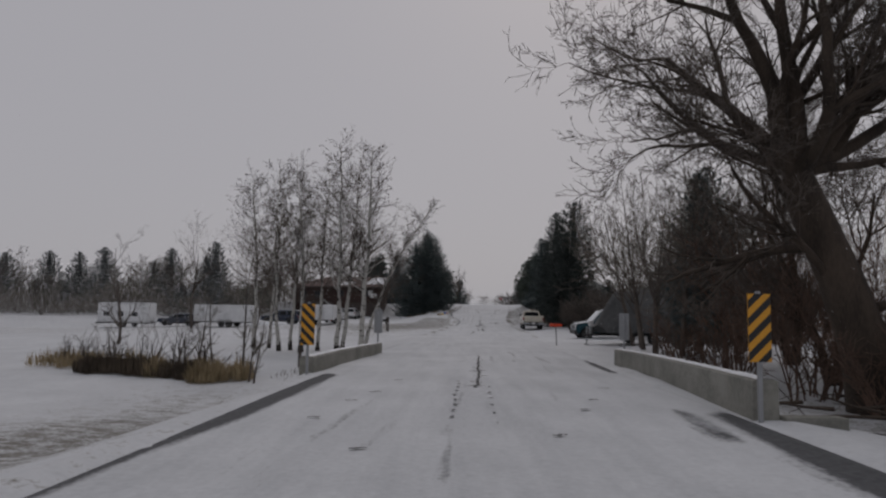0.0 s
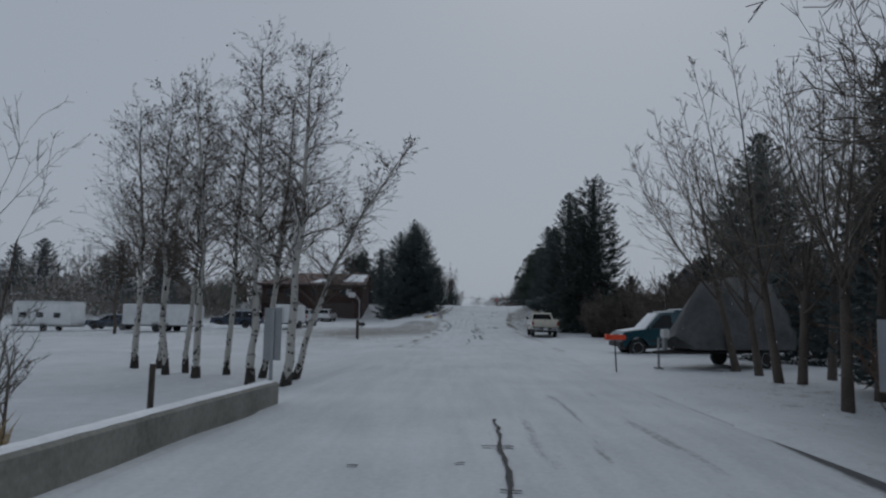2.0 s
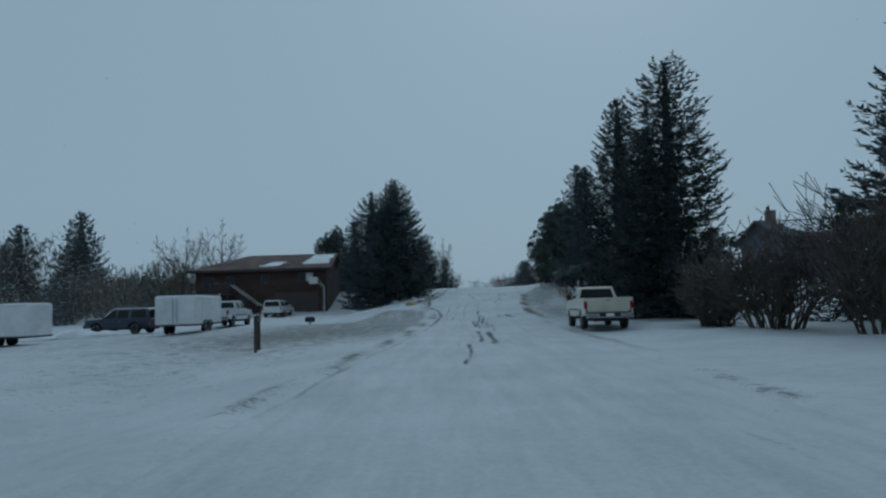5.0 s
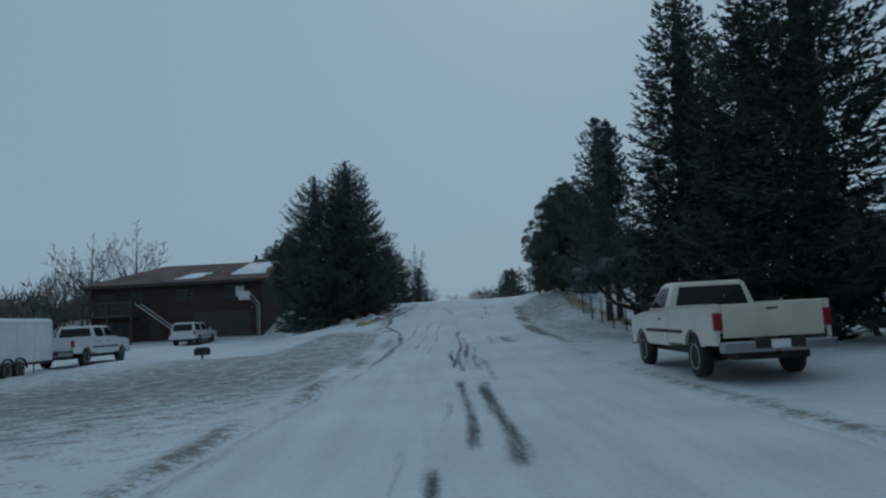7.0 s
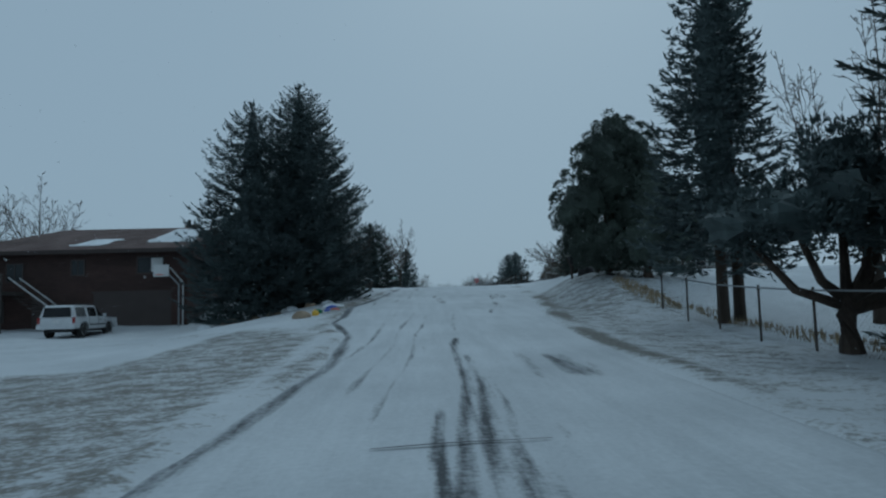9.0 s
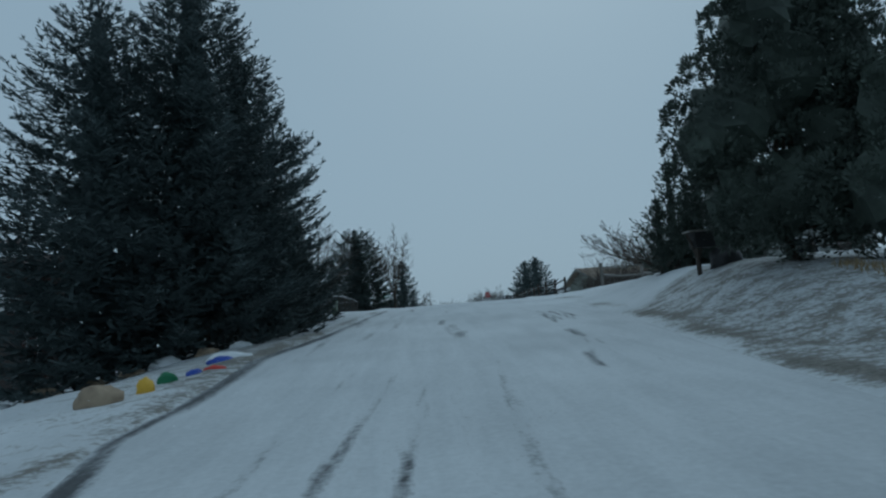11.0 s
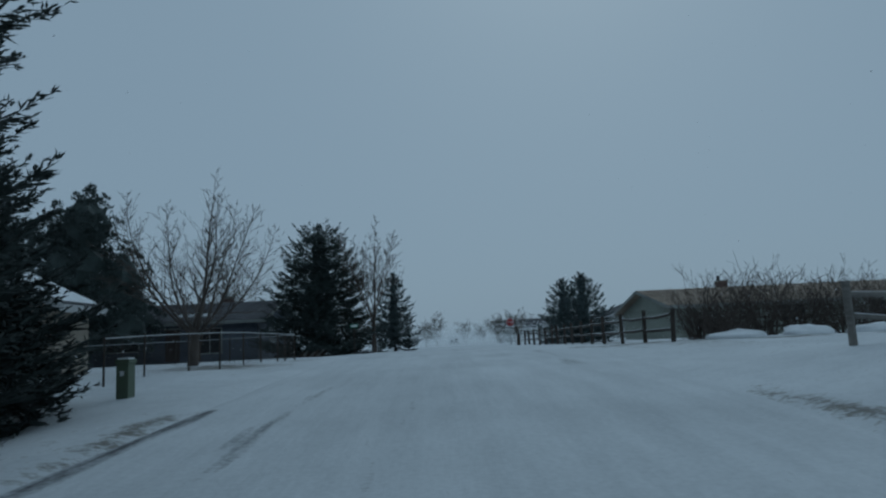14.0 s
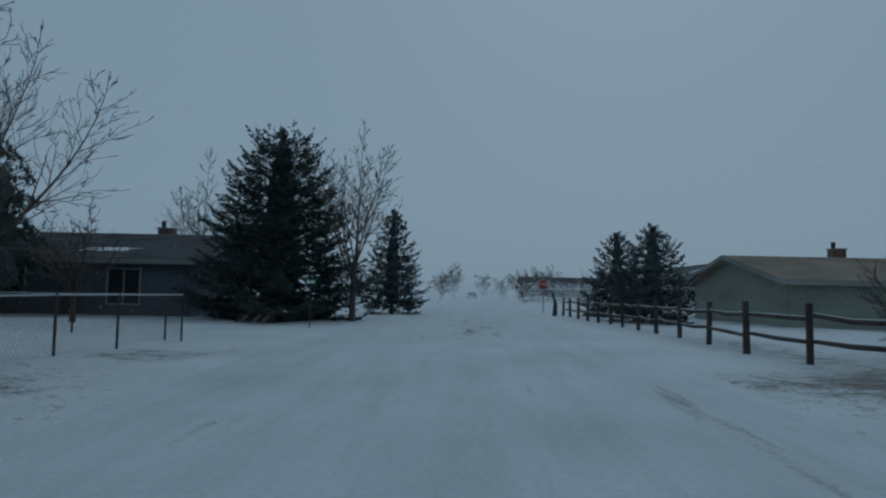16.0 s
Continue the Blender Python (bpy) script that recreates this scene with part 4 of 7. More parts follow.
def object_marker(x, y, z_top, right, label):
    """A hazard marker: a tall panel with slanting black and yellow stripes on a steel post."""
    mk = thing("hazard_marker", pose(x, y, z_top - 0.914), label, "road sign", "hazard markers")
    part("post", box(-0.03, 0.012, -1.25, 0.03, 0.06, 0.95, 0.006), M_GALV, mk, "galvanised steel post")
    part("panel", box(-0.152, -0.004, 0, 0.152, 0.008, 0.914), M_YELLOW, mk, "yellow panel")
    s = 1 if right else -1
    for k in range(-2, 7):
        z0 = 0.30 * k * 0.78
        pts = [(-0.152 * s, z0), (0.152 * s, z0 + 0.304), (0.152 * s, z0 + 0.304 + 0.118), (-0.152 * s, z0 + 0.118)]
        # clip the stripe to the panel's height
        clipped = []
        for i in range(4):
            (ax, az), (bx, bz) = pts[i], pts[(i + 1) % 4]
            clipped.append((ax, min(max(az, 0.0), 0.914)) if 0 <= az <= 0.914 else None)
            for lim in (0.0, 0.914):
                if (az - lim) * (bz - lim) < 0:
                    f = (lim - az) / (bz - az)
                    clipped.append((ax + (bx - ax) * f, lim))
        clipped = [c for c in clipped if c]
        if len(clipped) >= 3:
            quad = [(px, -0.004, pz) for px, pz in clipped]
            if (Vector(quad[1]) - Vector(quad[0])).cross(Vector(quad[2]) - Vector(quad[0])).y > 0:
                quad.reverse()
            part("stripe", loose_quad(quad, 0.003), M_BLACK, mk, "black stripe")
    return mk


object_marker(-2.24, 15.65, 1.65, False, "yellow and black striped marker at the bridge end")
object_marker(5.16, 9.72, 1.82, True, "yellow and black striped marker by the bridge wall")


def sign_back(x, y, rz, h, low, w, label):
    sg = thing("sign_from_behind", pose(x, y, ground_z(x, y), 0, 0, rz), label, "road sign", "signs seen from behind")
    part("post", box(-0.03, -0.05, -0.3, 0.03, -0.006, h - 0.05, 0.006), M_GALV, sg)
    part("panel", box(-w / 2, -0.004, low, w / 2, 0.004, h, 0.003), M_SIGNBACK, sg, "bare metal back of a sign panel")
    return sg


sign_back(-1.83, 25.85, 4, 1.62, 0.73, 0.30, "bare metal back of a hazard marker")
sign_back(6.4, 22.3, -25, 1.65, 0.80, 0.31, "bare metal back of a hazard marker")


def post(x, y, h, r, label, mat, tilt=0.0, name="wooden_post"):
    p = thing(name, pose(x, y, ground_z(x, y) - 0.2, tilt, tilt * 0.7, 0), label, "post")
    part("stake", rod((0, 0, 0), (0, 0, h + 0.2), r, r * 0.92, 9), mat, p)
    bmx = bmesh.new()
    rod((0, 0, h + 0.2), (0, 0, h + 0.225), r * 0.9, r * 0.5, 9, bmx)
    part("snow_cap", bmx, M_SNOW, p)
    return p


post(-5.72, 30.2, 1.25, 0.075, "dark charred wooden post in the snow", M_DARKPOST, 2)

# ---- vehicles ----
def arc(cy, cz, r, a0, a1, n=9):
    return [(cy + r * math.cos(radians(a0 + (a1 - a0) * i / n)), cz + r * math.sin(radians(a0 + (a1 - a0) * i / n))) for i in range(n + 1)]


def wheel(parent, x, y, r, width, spokes, rim_mat=None):
    """A tyre with rounded shoulders, and a dished rim inside it."""
    s = 1 if x > 0 else -1
    n = 24

    def lathe(profile):
        bm, rings = bmesh.new(), []
        for off, rr in profile:
            rings.append([bm.verts.new((s * off, rr * math.cos(2 * math.pi * i / n), rr * math.sin(2 * math.pi * i / n))) for i in range(n)])
        for a, b in zip(rings, rings[1:]):
            for i in range(n):
                bm.faces.new((a[i], a[(i + 1) % n], b[(i + 1) % n], b[i]))
        bm.faces.new(rings[-1])
        bm.faces.new(rings[0][::-1])
        return bm
    w = width / 2
    hub = part("wheel", lathe([(-w * 0.9, r * 0.6), (-w, r * 0.85), (-w * 0.75, r), (w * 0.75, r), (w, r * 0.86), (w * 0.92, r * 0.62)]), M_RUBBER, parent, "black tyre", True)
    hub.location = (x, y, r)
    rim = part("rim", lathe([(w * 0.88, r * 0.64), (w * 0.97, r * 0.62), (w * 0.80, r * 0.54), (w * 0.72, r * 0.30), (w * 0.90, r * 0.20), (w * 0.90, 0.02)]), rim_mat or M_RIM, hub, "silver rim")
    for k in range(spokes):
        a = 2 * math.pi * k / spokes
        bm = rod((s * w * 0.83, r * 0.42 * math.cos(a), r * 0.42 * math.sin(a)), (s * w * 0.86, r * 0.42 * math.cos(a), r * 0.42 * math.sin(a)), r * 0.085, None, 8)
        part("rim_hole", bm, M_BLACKTRIM, rim, "dark opening")
    return hub


def pickup(m, label, paint, wb=3.38, crew=False, snow=True, detail=True):
    """A pickup: origin on the ground under the rear axle, nose along +y."""
    car = thing("pickup_truck", m, label, "pickup truck", "parked vehicles")
    wr, lo = 0.375, 0.52
    cab_r = 1.42 + (wb - 3.38) if not crew else wb - 2.75
    nose = wb + 0.82
    pts = [(cab_r, lo), (wb - 0.50, lo)] + arc(wb, wr + 0.04, 0.46, 165, 15) + [(wb + 0.52, lo), (nose - 0.06, lo - 0.02), (nose, 0.72), (nose - 0.02, 1.06), (nose - 0.10, 1.14), (wb - 0.42, 1.25), (cab_r, 1.25)]
    part("body", outline(pts, lambda z: 0.985 - 0.05 * max(0, abs(z - 0.85) - 0.2), 0.025), paint, car)
    width = lambda z: 0.93 - (z - 1.24) * 0.36
    front = wb - 0.48
    green = [(cab_r + 0.01, 1.23), (cab_r + 0.07, 1.76), (cab_r + 0.16, 1.825), (front - 0.72, 1.83), (front - 0.58, 1.79), (front, 1.23)]
    part("cab", outline(green, width, 0.03), paint, car)
    # panes
    zr = (1.30, 1.72)
    bk = lambda z: cab_r + 0.01 + (z - 1.23) * 0.113 - 0.006
    part("rear_window", loose_quad([(-0.76, bk(zr[0]), zr[0]), (0.76, bk(zr[0]), zr[0]), (0.64, bk(zr[1]), zr[1]), (-0.64, bk(zr[1]), zr[1])]), M_GLASS, car, "dark rear window")
    ws = lambda z: front - (z - 1.23) * 1.035 + 0.02
    part("windscreen", loose_quad([(0.82, ws(1.30), 1.30), (-0.82, ws(1.30), 1.30), (-0.68, ws(1.73), 1.73), (0.68, ws(1.73), 1.73)]), M_GLASS, car)
    doors = [(cab_r + 0.30, front - 0.12)] if not crew else [(cab_r + 0.12, cab_r + 0.98), (cab_r + 1.08, front - 0.12)]
    for s in (-1, 1):
        for a, b in doors:
            tilt = 0.52 if b == doors[-1][1] else 0.04
            part("side_window", side_panel([(a, 1.31), (b, 1.31), (b - tilt, 1.73), (a + 0.04, 1.73)], s, 0.006, lambda z: width(z) + 0.002), M_GLASS, car)
            part("door_handle", box(s * 0.985 - 0.012, a + 0.10, 1.06, s * 0.985 + 0.018, a + 0.24, 1.095, 0.005), M_BLACKTRIM, car)
        part("side_moulding", side_panel([(cab_r, 0.80), (wb - 0.48, 0.80), (wb - 0.48, 0.865), (cab_r, 0.865)], s, 0.012, lambda z: 0.984), M_BLACKTRIM, car, "dark rubbing strip")
        mir = box(s * 1.02 - 0.09, front - 0.16, 1.28, s * 1.02 + 0.09, front - 0.08, 1.50, 0.02)
        part("wing_mirror", mir, M_BLACKTRIM, car)
        # bed side with the wheel's arch
        y0, y1 = -1.17, cab_r - 0.02
        bed = [(y0, 0.62), (-0.52, 0.60)] + arc(0, wr + 0.04, 0.47, 160, 20) + [(0.52, 0.60), (y1, 0.60), (y1, 1.31), (y0, 1.31)]
        part("bed_side", side_panel(bed, s, 0.07, lambda z: 0.915), paint, car)
        part("bed_rail", box(s * 0.95 - 0.06, y0 - 0.005, 1.305, s * 0.95 + 0.045, y1, 1.335, 0.01), paint, car)
        part("bed_moulding", side_panel([(0.52, 0.80), (y1, 0.80), (y1, 0.865), (0.52, 0.865)], s, 0.012, lambda z: 0.984), M_BLACKTRIM, car)
        part("tail_lamp", box(s * 0.93 - 0.075, y0 - 0.022, 0.88, s * 0.93 + 0.062, y0 + 0.06, 1.18, 0.012), M_REDLENS, car, "red tail lamp")
        part("head_lamp", box(s * 0.74 - 0.17, nose - 0.03, 0.90, s * 0.74 + 0.17, nose + 0.012, 1.06, 0.01), M_CLEARLENS, car)
        wheel(car, s * 0.84, 0, wr, 0.25, 6)
        wheel(car, s * 0.84, wb, wr, 0.25, 6)
    part("bed_floor", box(-0.93, -1.15, 0.76, 0.93, cab_r - 0.03, 0.82), M_BLACKTRIM, car)
    part("bed_front", box(-0.93, cab_r - 0.09, 0.78, 0.93, cab_r - 0.03, 1.31), paint, car)
    part("bed_snow", box(-0.90, -1.10, 0.825, 0.90, cab_r - 0.10, 0.88, 0.02), M_SNOW, car, "snow lying in the bed")
    part("tailgate", box(-0.855, -1.20, 0.74, 0.855, -1.13, 1.32, 0.018), paint, car)
    part("tailgate_recess", box(-0.70, -1.204, 0.95, 0.70, -1.198, 1.15, 0.002), paint, car)
    part("tailgate_handle", box(-0.10, -1.215, 1.205, 0.10, -1.198, 1.235, 0.004), M_BLACKTRIM, car)
    part("rear_bumper", box(-0.96, -1.40, 0.50, 0.96, -1.20, 0.69, 0.03), M_CHROME, car, "worn chrome bumper")
    part("bumper_step", box(-0.42, -1.405, 0.56, 0.42, -1.20, 0.715, 0.01), M_BLACKTRIM, car)
    part("number_plate", box(-0.16, -1.415, 0.56, 0.16, -1.404, 0.70), M_WHITESIGN, car, "plain number plate")
    part("front_bumper", box(-0.97, nose - 0.05, 0.46, 0.97, nose + 0.12, 0.68, 0.03), M_CHROME, car)
    part("grille", box(-0.56, nose - 0.02, 0.86, 0.56, nose + 0.01, 1.08, 0.01), M_BLACKTRIM, car)
    part("underframe", box(-0.62, -1.1, 0.36, 0.62, nose - 0.2, 0.60), M_BLACKTRIM, car)
    part("hitch", rod((0, -1.1, 0.44), (0, -1.5, 0.44), 0.03), M_BLACKTRIM, car)
    return car


def wagon(m, label, paint, length=4.8, wb=2.83, height=1.80, two_door=True, snow=False, name="suv", roof_step=0.0):
    """A boxy estate car: origin on the ground under the rear axle, nose along +y."""
    car = thing(name, m, label, "car", "parked vehicles")
    wr = 0.36
    tail = -(length - wb - (0.66 if two_door else 0.85))
    nose = wb + (0.66 if two_door else 0.85)
    belt = height * 0.61
    pts = [(tail + 0.02, 0.48), (-0.48, 0.44)] + arc(0, wr + 0.03, 0.45, 168, 12) + [(0.48, 0.42), (wb - 0.48, 0.42)] + arc(wb, wr + 0.03, 0.45, 168, 12) + \
          [(wb + 0.48, 0.44), (nose - 0.05, 0.44), (nose, 0.66), (nose - 0.02, 0.92), (nose - 0.12, belt - 0.06), (wb - 0.45, belt + 0.02), (tail, belt), (tail - 0.02, 0.7)]
    part("body", outline(pts, lambda z: 0.955 - 0.06 * max(0, abs(z - 0.8) - 0.18), 0.025), paint, car)
    width = lambda z: 0.90 - (z - belt) * 0.30
    front = wb - 0.42
    green = [(tail + 0.02, belt - 0.02), (tail + 0.16, height - 0.10), (tail + 0.28, height), (front - 0.85, height - 0.01), (front - 0.66, height - 0.06), (front, belt - 0.02)]
    part("cabin", outline(green, width, 0.03), paint, car)
    z0, z1 = belt + 0.05, height - 0.11
    cuts = [(tail + 0.22, -0.05 + 0.35), (0.50, 1.30), (1.40, front - 0.13)] if not two_door else [(tail + 0.42, 0.88), (1.26, front - 0.16)]
    for s in (-1, 1):
        for i, (a, b) in enumerate(cuts):
            last = i == len(cuts) - 1
            part("side_window", side_panel([(a, z0), (b, z0), (b - (0.60 if last else 0.03), z1), (a + (0.08 if i == 0 else 0.03), z1)], s, 0.006, lambda z: width(z) + 0.002), M_GLASS, car)
        part("door_handle", box(s * 0.955 - 0.012, cuts[-1][0] + 0.08, belt - 0.14, s * 0.955 + 0.018, cuts[-1][0] + 0.22, belt - 0.10, 0.005), M_BLACKTRIM, car)
        part("head_lamp", box(s * 0.70 - 0.18, nose - 0.03, 0.80, s * 0.70 + 0.22, nose + 0.014, 0.95, 0.012), M_CLEARLENS, car)
        part("tail_lamp", box(s * 0.87 - 0.07, tail - 0.03, 0.72, s * 0.87 + 0.065, tail + 0.05, 1.02, 0.012), M_REDLENS, car)
        part("wing_mirror", box(s * 0.98 - 0.08, front - 0.20, belt + 0.04, s * 0.98 + 0.08, front - 0.12, belt + 0.20, 0.02), paint, car)
        part("wheel_arch_trim", side_panel(arc(wb, wr + 0.03, 0.52, 172, 8) + arc(wb, wr + 0.03, 0.45, 8, 172), s, 0.02, lambda z: 0.945), paint, car)
        part("wheel_arch_trim", side_panel(arc(0, wr + 0.03, 0.52, 172, 8) + arc(0, wr + 0.03, 0.45, 8, 172), s, 0.02, lambda z: 0.945), paint, car)
        part("roof_rail", rod((s * 0.62, tail + 0.5, height + 0.05), (s * 0.62, front - 1.0, height + 0.05), 0.018), M_BLACKTRIM, car)
        wheel(car, s * 0.82, 0, wr, 0.23, 5)
        wheel(car, s * 0.82, wb, wr, 0.23, 5)
    ws = lambda z: front - (z - belt + 0.02) * (0.66 / (height - 0.04 - belt)) + 0.018
    part("windscreen", loose_quad([(0.80, ws(z0), z0), (-0.80, ws(z0), z0), (-0.70, ws(z1), z1), (0.70, ws(z1), z1)]), M_GLASS, car)
    rw = lambda z: tail + 0.02 + (z - belt + 0.02) * 0.22 - 0.018
    part("rear_window", loose_quad([(-0.72, rw(z0), z0), (0.72, rw(z0), z0), (0.64, rw(z1), z1), (-0.64, rw(z1), z1)]), M_GLASS, car)
    part("front_bumper", box(-0.95, nose - 0.05, 0.42, 0.95, nose + 0.10, 0.64, 0.03), M_BLACKTRIM if two_door else paint, car)
    part("rear_bumper", box(-0.95, tail - 0.12, 0.44, 0.95, tail + 0.04, 0.64, 0.03), M_BLACKTRIM if two_door else paint, car)
    part("number_plate", box(-0.16, tail - 0.045, 0.74, 0.16, tail - 0.03, 0.88), M_WHITESIGN, car, "plain number plate")
    part("grille", box(-0.48, nose - 0.02, 0.78, 0.48, nose + 0.012, 0.96, 0.01), M_BLACKTRIM, car)
    part("underframe", box(-0.60, tail + 0.2, 0.28, 0.60, nose - 0.2, 0.50), M_BLACKTRIM, car)
    for s in (-1, 1):
        for yy in ((1.16, front - 0.06) if two_door else (0.45, 1.35, front - 0.06)):
            part("door_seam", box(s * 0.956 - 0.004, yy - 0.008, 0.50, s * 0.956 + 0.003, yy + 0.008, belt - 0.02), M_BLACKTRIM, car)
        part("sill_strip", box(s * 0.955 - 0.006, 0.5, 0.60, s * 0.955 + 0.012, wb - 0.52, 0.66, 0.004), M_BLACKTRIM, car)
    if two_door:
        cap = [(tail + 0.14, height - 0.06), (tail + 0.24, height + 0.08), (1.05, height + 0.08), (1.22, height - 0.04)]
        part("rear_hardtop", outline(cap, 0.74, 0.02), paint, car, "raised rear top")
        if snow:
            part("hardtop_snow", box(-0.66, tail + 0.34, height + 0.07, 0.66, 0.95, height + 0.12, 0.02), M_SNOW, car, "snow on the raised top")
            for s in (-1, 1):
                part("window_snow", side_panel([(tail + 0.55, z0 + 0.01), (0.62, z0 + 0.01), (0.45, z0 + 0.20), (-0.1, z0 + 0.12), (tail + 0.7, z0 + 0.24)], s, 0.02, lambda z: width(z) + 0.008), M_SNOW, car, "snow stuck to the rear pane")
    if snow:
        hood = [(nose - 0.20, belt - 0.055), (nose - 0.18, belt - 0.01), (wb - 0.40, belt + 0.075), (wb - 0.44, belt + 0.02)]
        part("hood_snow", outline(hood, 0.84, 0.012), M_SNOW, car, "snow on the hood")
        up = [(front + 0.03, belt + 0.0), (front + 0.06, belt + 0.05), (front - 0.60, height + 0.0), (front - 0.64, height - 0.08)]
        part("windscreen_snow", outline(up, lambda z: 0.80 - (z - belt) * 0.2, 0.012), M_SNOW, car, "snow on the windscreen")
        part("roof_snow", box(-0.70, tail + 0.35, height - 0.005, 0.70, front - 0.82, height + 0.05, 0.02), M_SNOW, car, "snow on the roof")
    return car


def box_trailer(m, label, length=5.2, wide=2.1, high=2.45, axles=2, doors=True, rounded=0.08, windows=False, name="cargo_trailer"):
    """A closed trailer: origin on the ground under the middle of the box, hitch along +y."""
    tr = thing(name, m, label, "trailer", "parked trailers")
    h = length / 2
    part("body", box(-wide / 2, -h, 0.55, wide / 2, h, high, rounded), M_WHITEBOX, tr)
    part("bottom_rail", box(-wide / 2 - 0.012, -h - 0.01, 0.50, wide / 2 + 0.012, h + 0.01, 0.60, 0.01), M_BLACKTRIM, tr, "dark bottom rail")
    part("top_rail", box(-wide / 2 - 0.008, -h + 0.05, high - 0.14, wide / 2 + 0.008, h - 0.05, high - 0.09, 0.006), M_TRIM, tr)
    part("roof_snow", box(-wide / 2 + 0.08, -h + 0.1, high - 0.02, wide / 2 - 0.08, h - 0.1, high + 0.05, 0.02), M_SNOW, tr, "snow on the roof")
    for k in range(axles):
        for s in (-1, 1):
            y = -0.35 + (k - (axles - 1) / 2) * 0.82
            wheel(tr, s * (wide / 2 - 0.06), y, 0.34, 0.2, 5)
            part("mudguard", side_panel(arc(y, 0.36, 0.46, 175, 5) + arc(y, 0.36, 0.42, 5, 175), s, 0.06, lambda z: wide / 2), M_BLACKTRIM, tr)
    if doors:
        for s in (-1, 1):
            part("door", box(min(0.01 * s, s * (wide / 2 - 0.08)), -h - 0.02, 0.62, max(0.01 * s, s * (wide / 2 - 0.08)), -h - 0.002, high - 0.16, 0.006), M_WHITEBOX, tr)
            part("door_bar", rod((s * 0.12, -h - 0.04, 0.64), (s * 0.12, -h - 0.04, high - 0.2), 0.016), M_GALV, tr)
            part("tail_lamp", box(s * (wide / 2 - 0.2) - 0.07, -h - 0.03, 0.50, s * (wide / 2 - 0.2) + 0.07, -h - 0.01, 0.60), M_REDLENS, tr)
    for k in range(1, int(length / 1.2)):
        for s in (-1, 1):
            y = -h + k * 1.2
            part("panel_seam", box(s * wide / 2 - 0.006, y - 0.012, 0.62, s * wide / 2 + 0.006, y + 0.012, high - 0.15), M_TRIM, tr)
    if windows:
        for s in (-1, 1):
            for y in (-h * 0.55, 0.1, h * 0.6):
                part("window", box(s * wide / 2 - 0.01, y - 0.38, 1.35, s * wide / 2 + 0.01, y + 0.38, 1.85, 0.004), M_WINDOW, tr)
    bm = rod((-0.5, h - 0.1, 0.48), (0, h + 1.0, 0.46), 0.045)
    rod((0.5, h - 0.1, 0.48), (0, h + 1.0, 0.46), 0.045, None, 8, bm)
    part("drawbar", bm, M_BLACKTRIM, tr)
    part("jack_stand", rod((0, h + 0.75, -0.02), (0, h + 0.75, 0.75), 0.03), M_GALV, tr)
    return tr


pickup(place_on(8.08, 63.75, -2.0, 0.03) @ Matrix.Scale(0.94, 4), "cream-white old single-cab pickup with dark side stripe", M_WHITEPAINT)
wagon(place_on(12.1, 44.45, 91, 0.06) @ pose(0, 0, 0, -3.5, 0, 0), "dark teal two-door utility wagon with snow on its hood", M_TEAL, 4.9, 2.85, 1.80, True, True)
pickup(place_on(-13.8, 83.3, 0), "white crew-cab pickup hitched to a white trailer", M_WHITECAR, 3.6, True)
box_trailer(place_on(-13.65, 77.5, 2, -0.05), "white enclosed cargo trailer behind a pickup", 5.0, 2.3, 2.2)
box_trailer(place_on(-24.0, 74.6, 84), "long white box trailer parked across the yard", 6.4, 2.2, 2.35, 2, False)
box_trailer(place_on(-38.5, 82.0, 82), "white travel trailer with dark windows", 6.4, 2.3, 2.9, 1, False, 0.3, True, "travel_trailer")
wagon(place_on(-14.7, 101.8, -3, 0.0), "white compact utility wagon parked before the house", M_WHITECAR, 4.2, 2.5, 1.62, False, False)
wagon(place_on(-18.5, 82.0, 80), "dark blue wagon parked beside the trailers", M_BLUECAR, 4.7, 2.8, 1.65, False, True)
wagon(place_on(-31.0, 82.5, 95), "dark blue car parked by the travel trailer", M_BLUECAR, 4.6, 2.7, 1.5, False, True, "car")
wagon(place_on(9.0, 260.0, 0), "dark car far up the snowy street", M_BLUECAR, 4.6, 2.7, 1.5, False, False, "car")


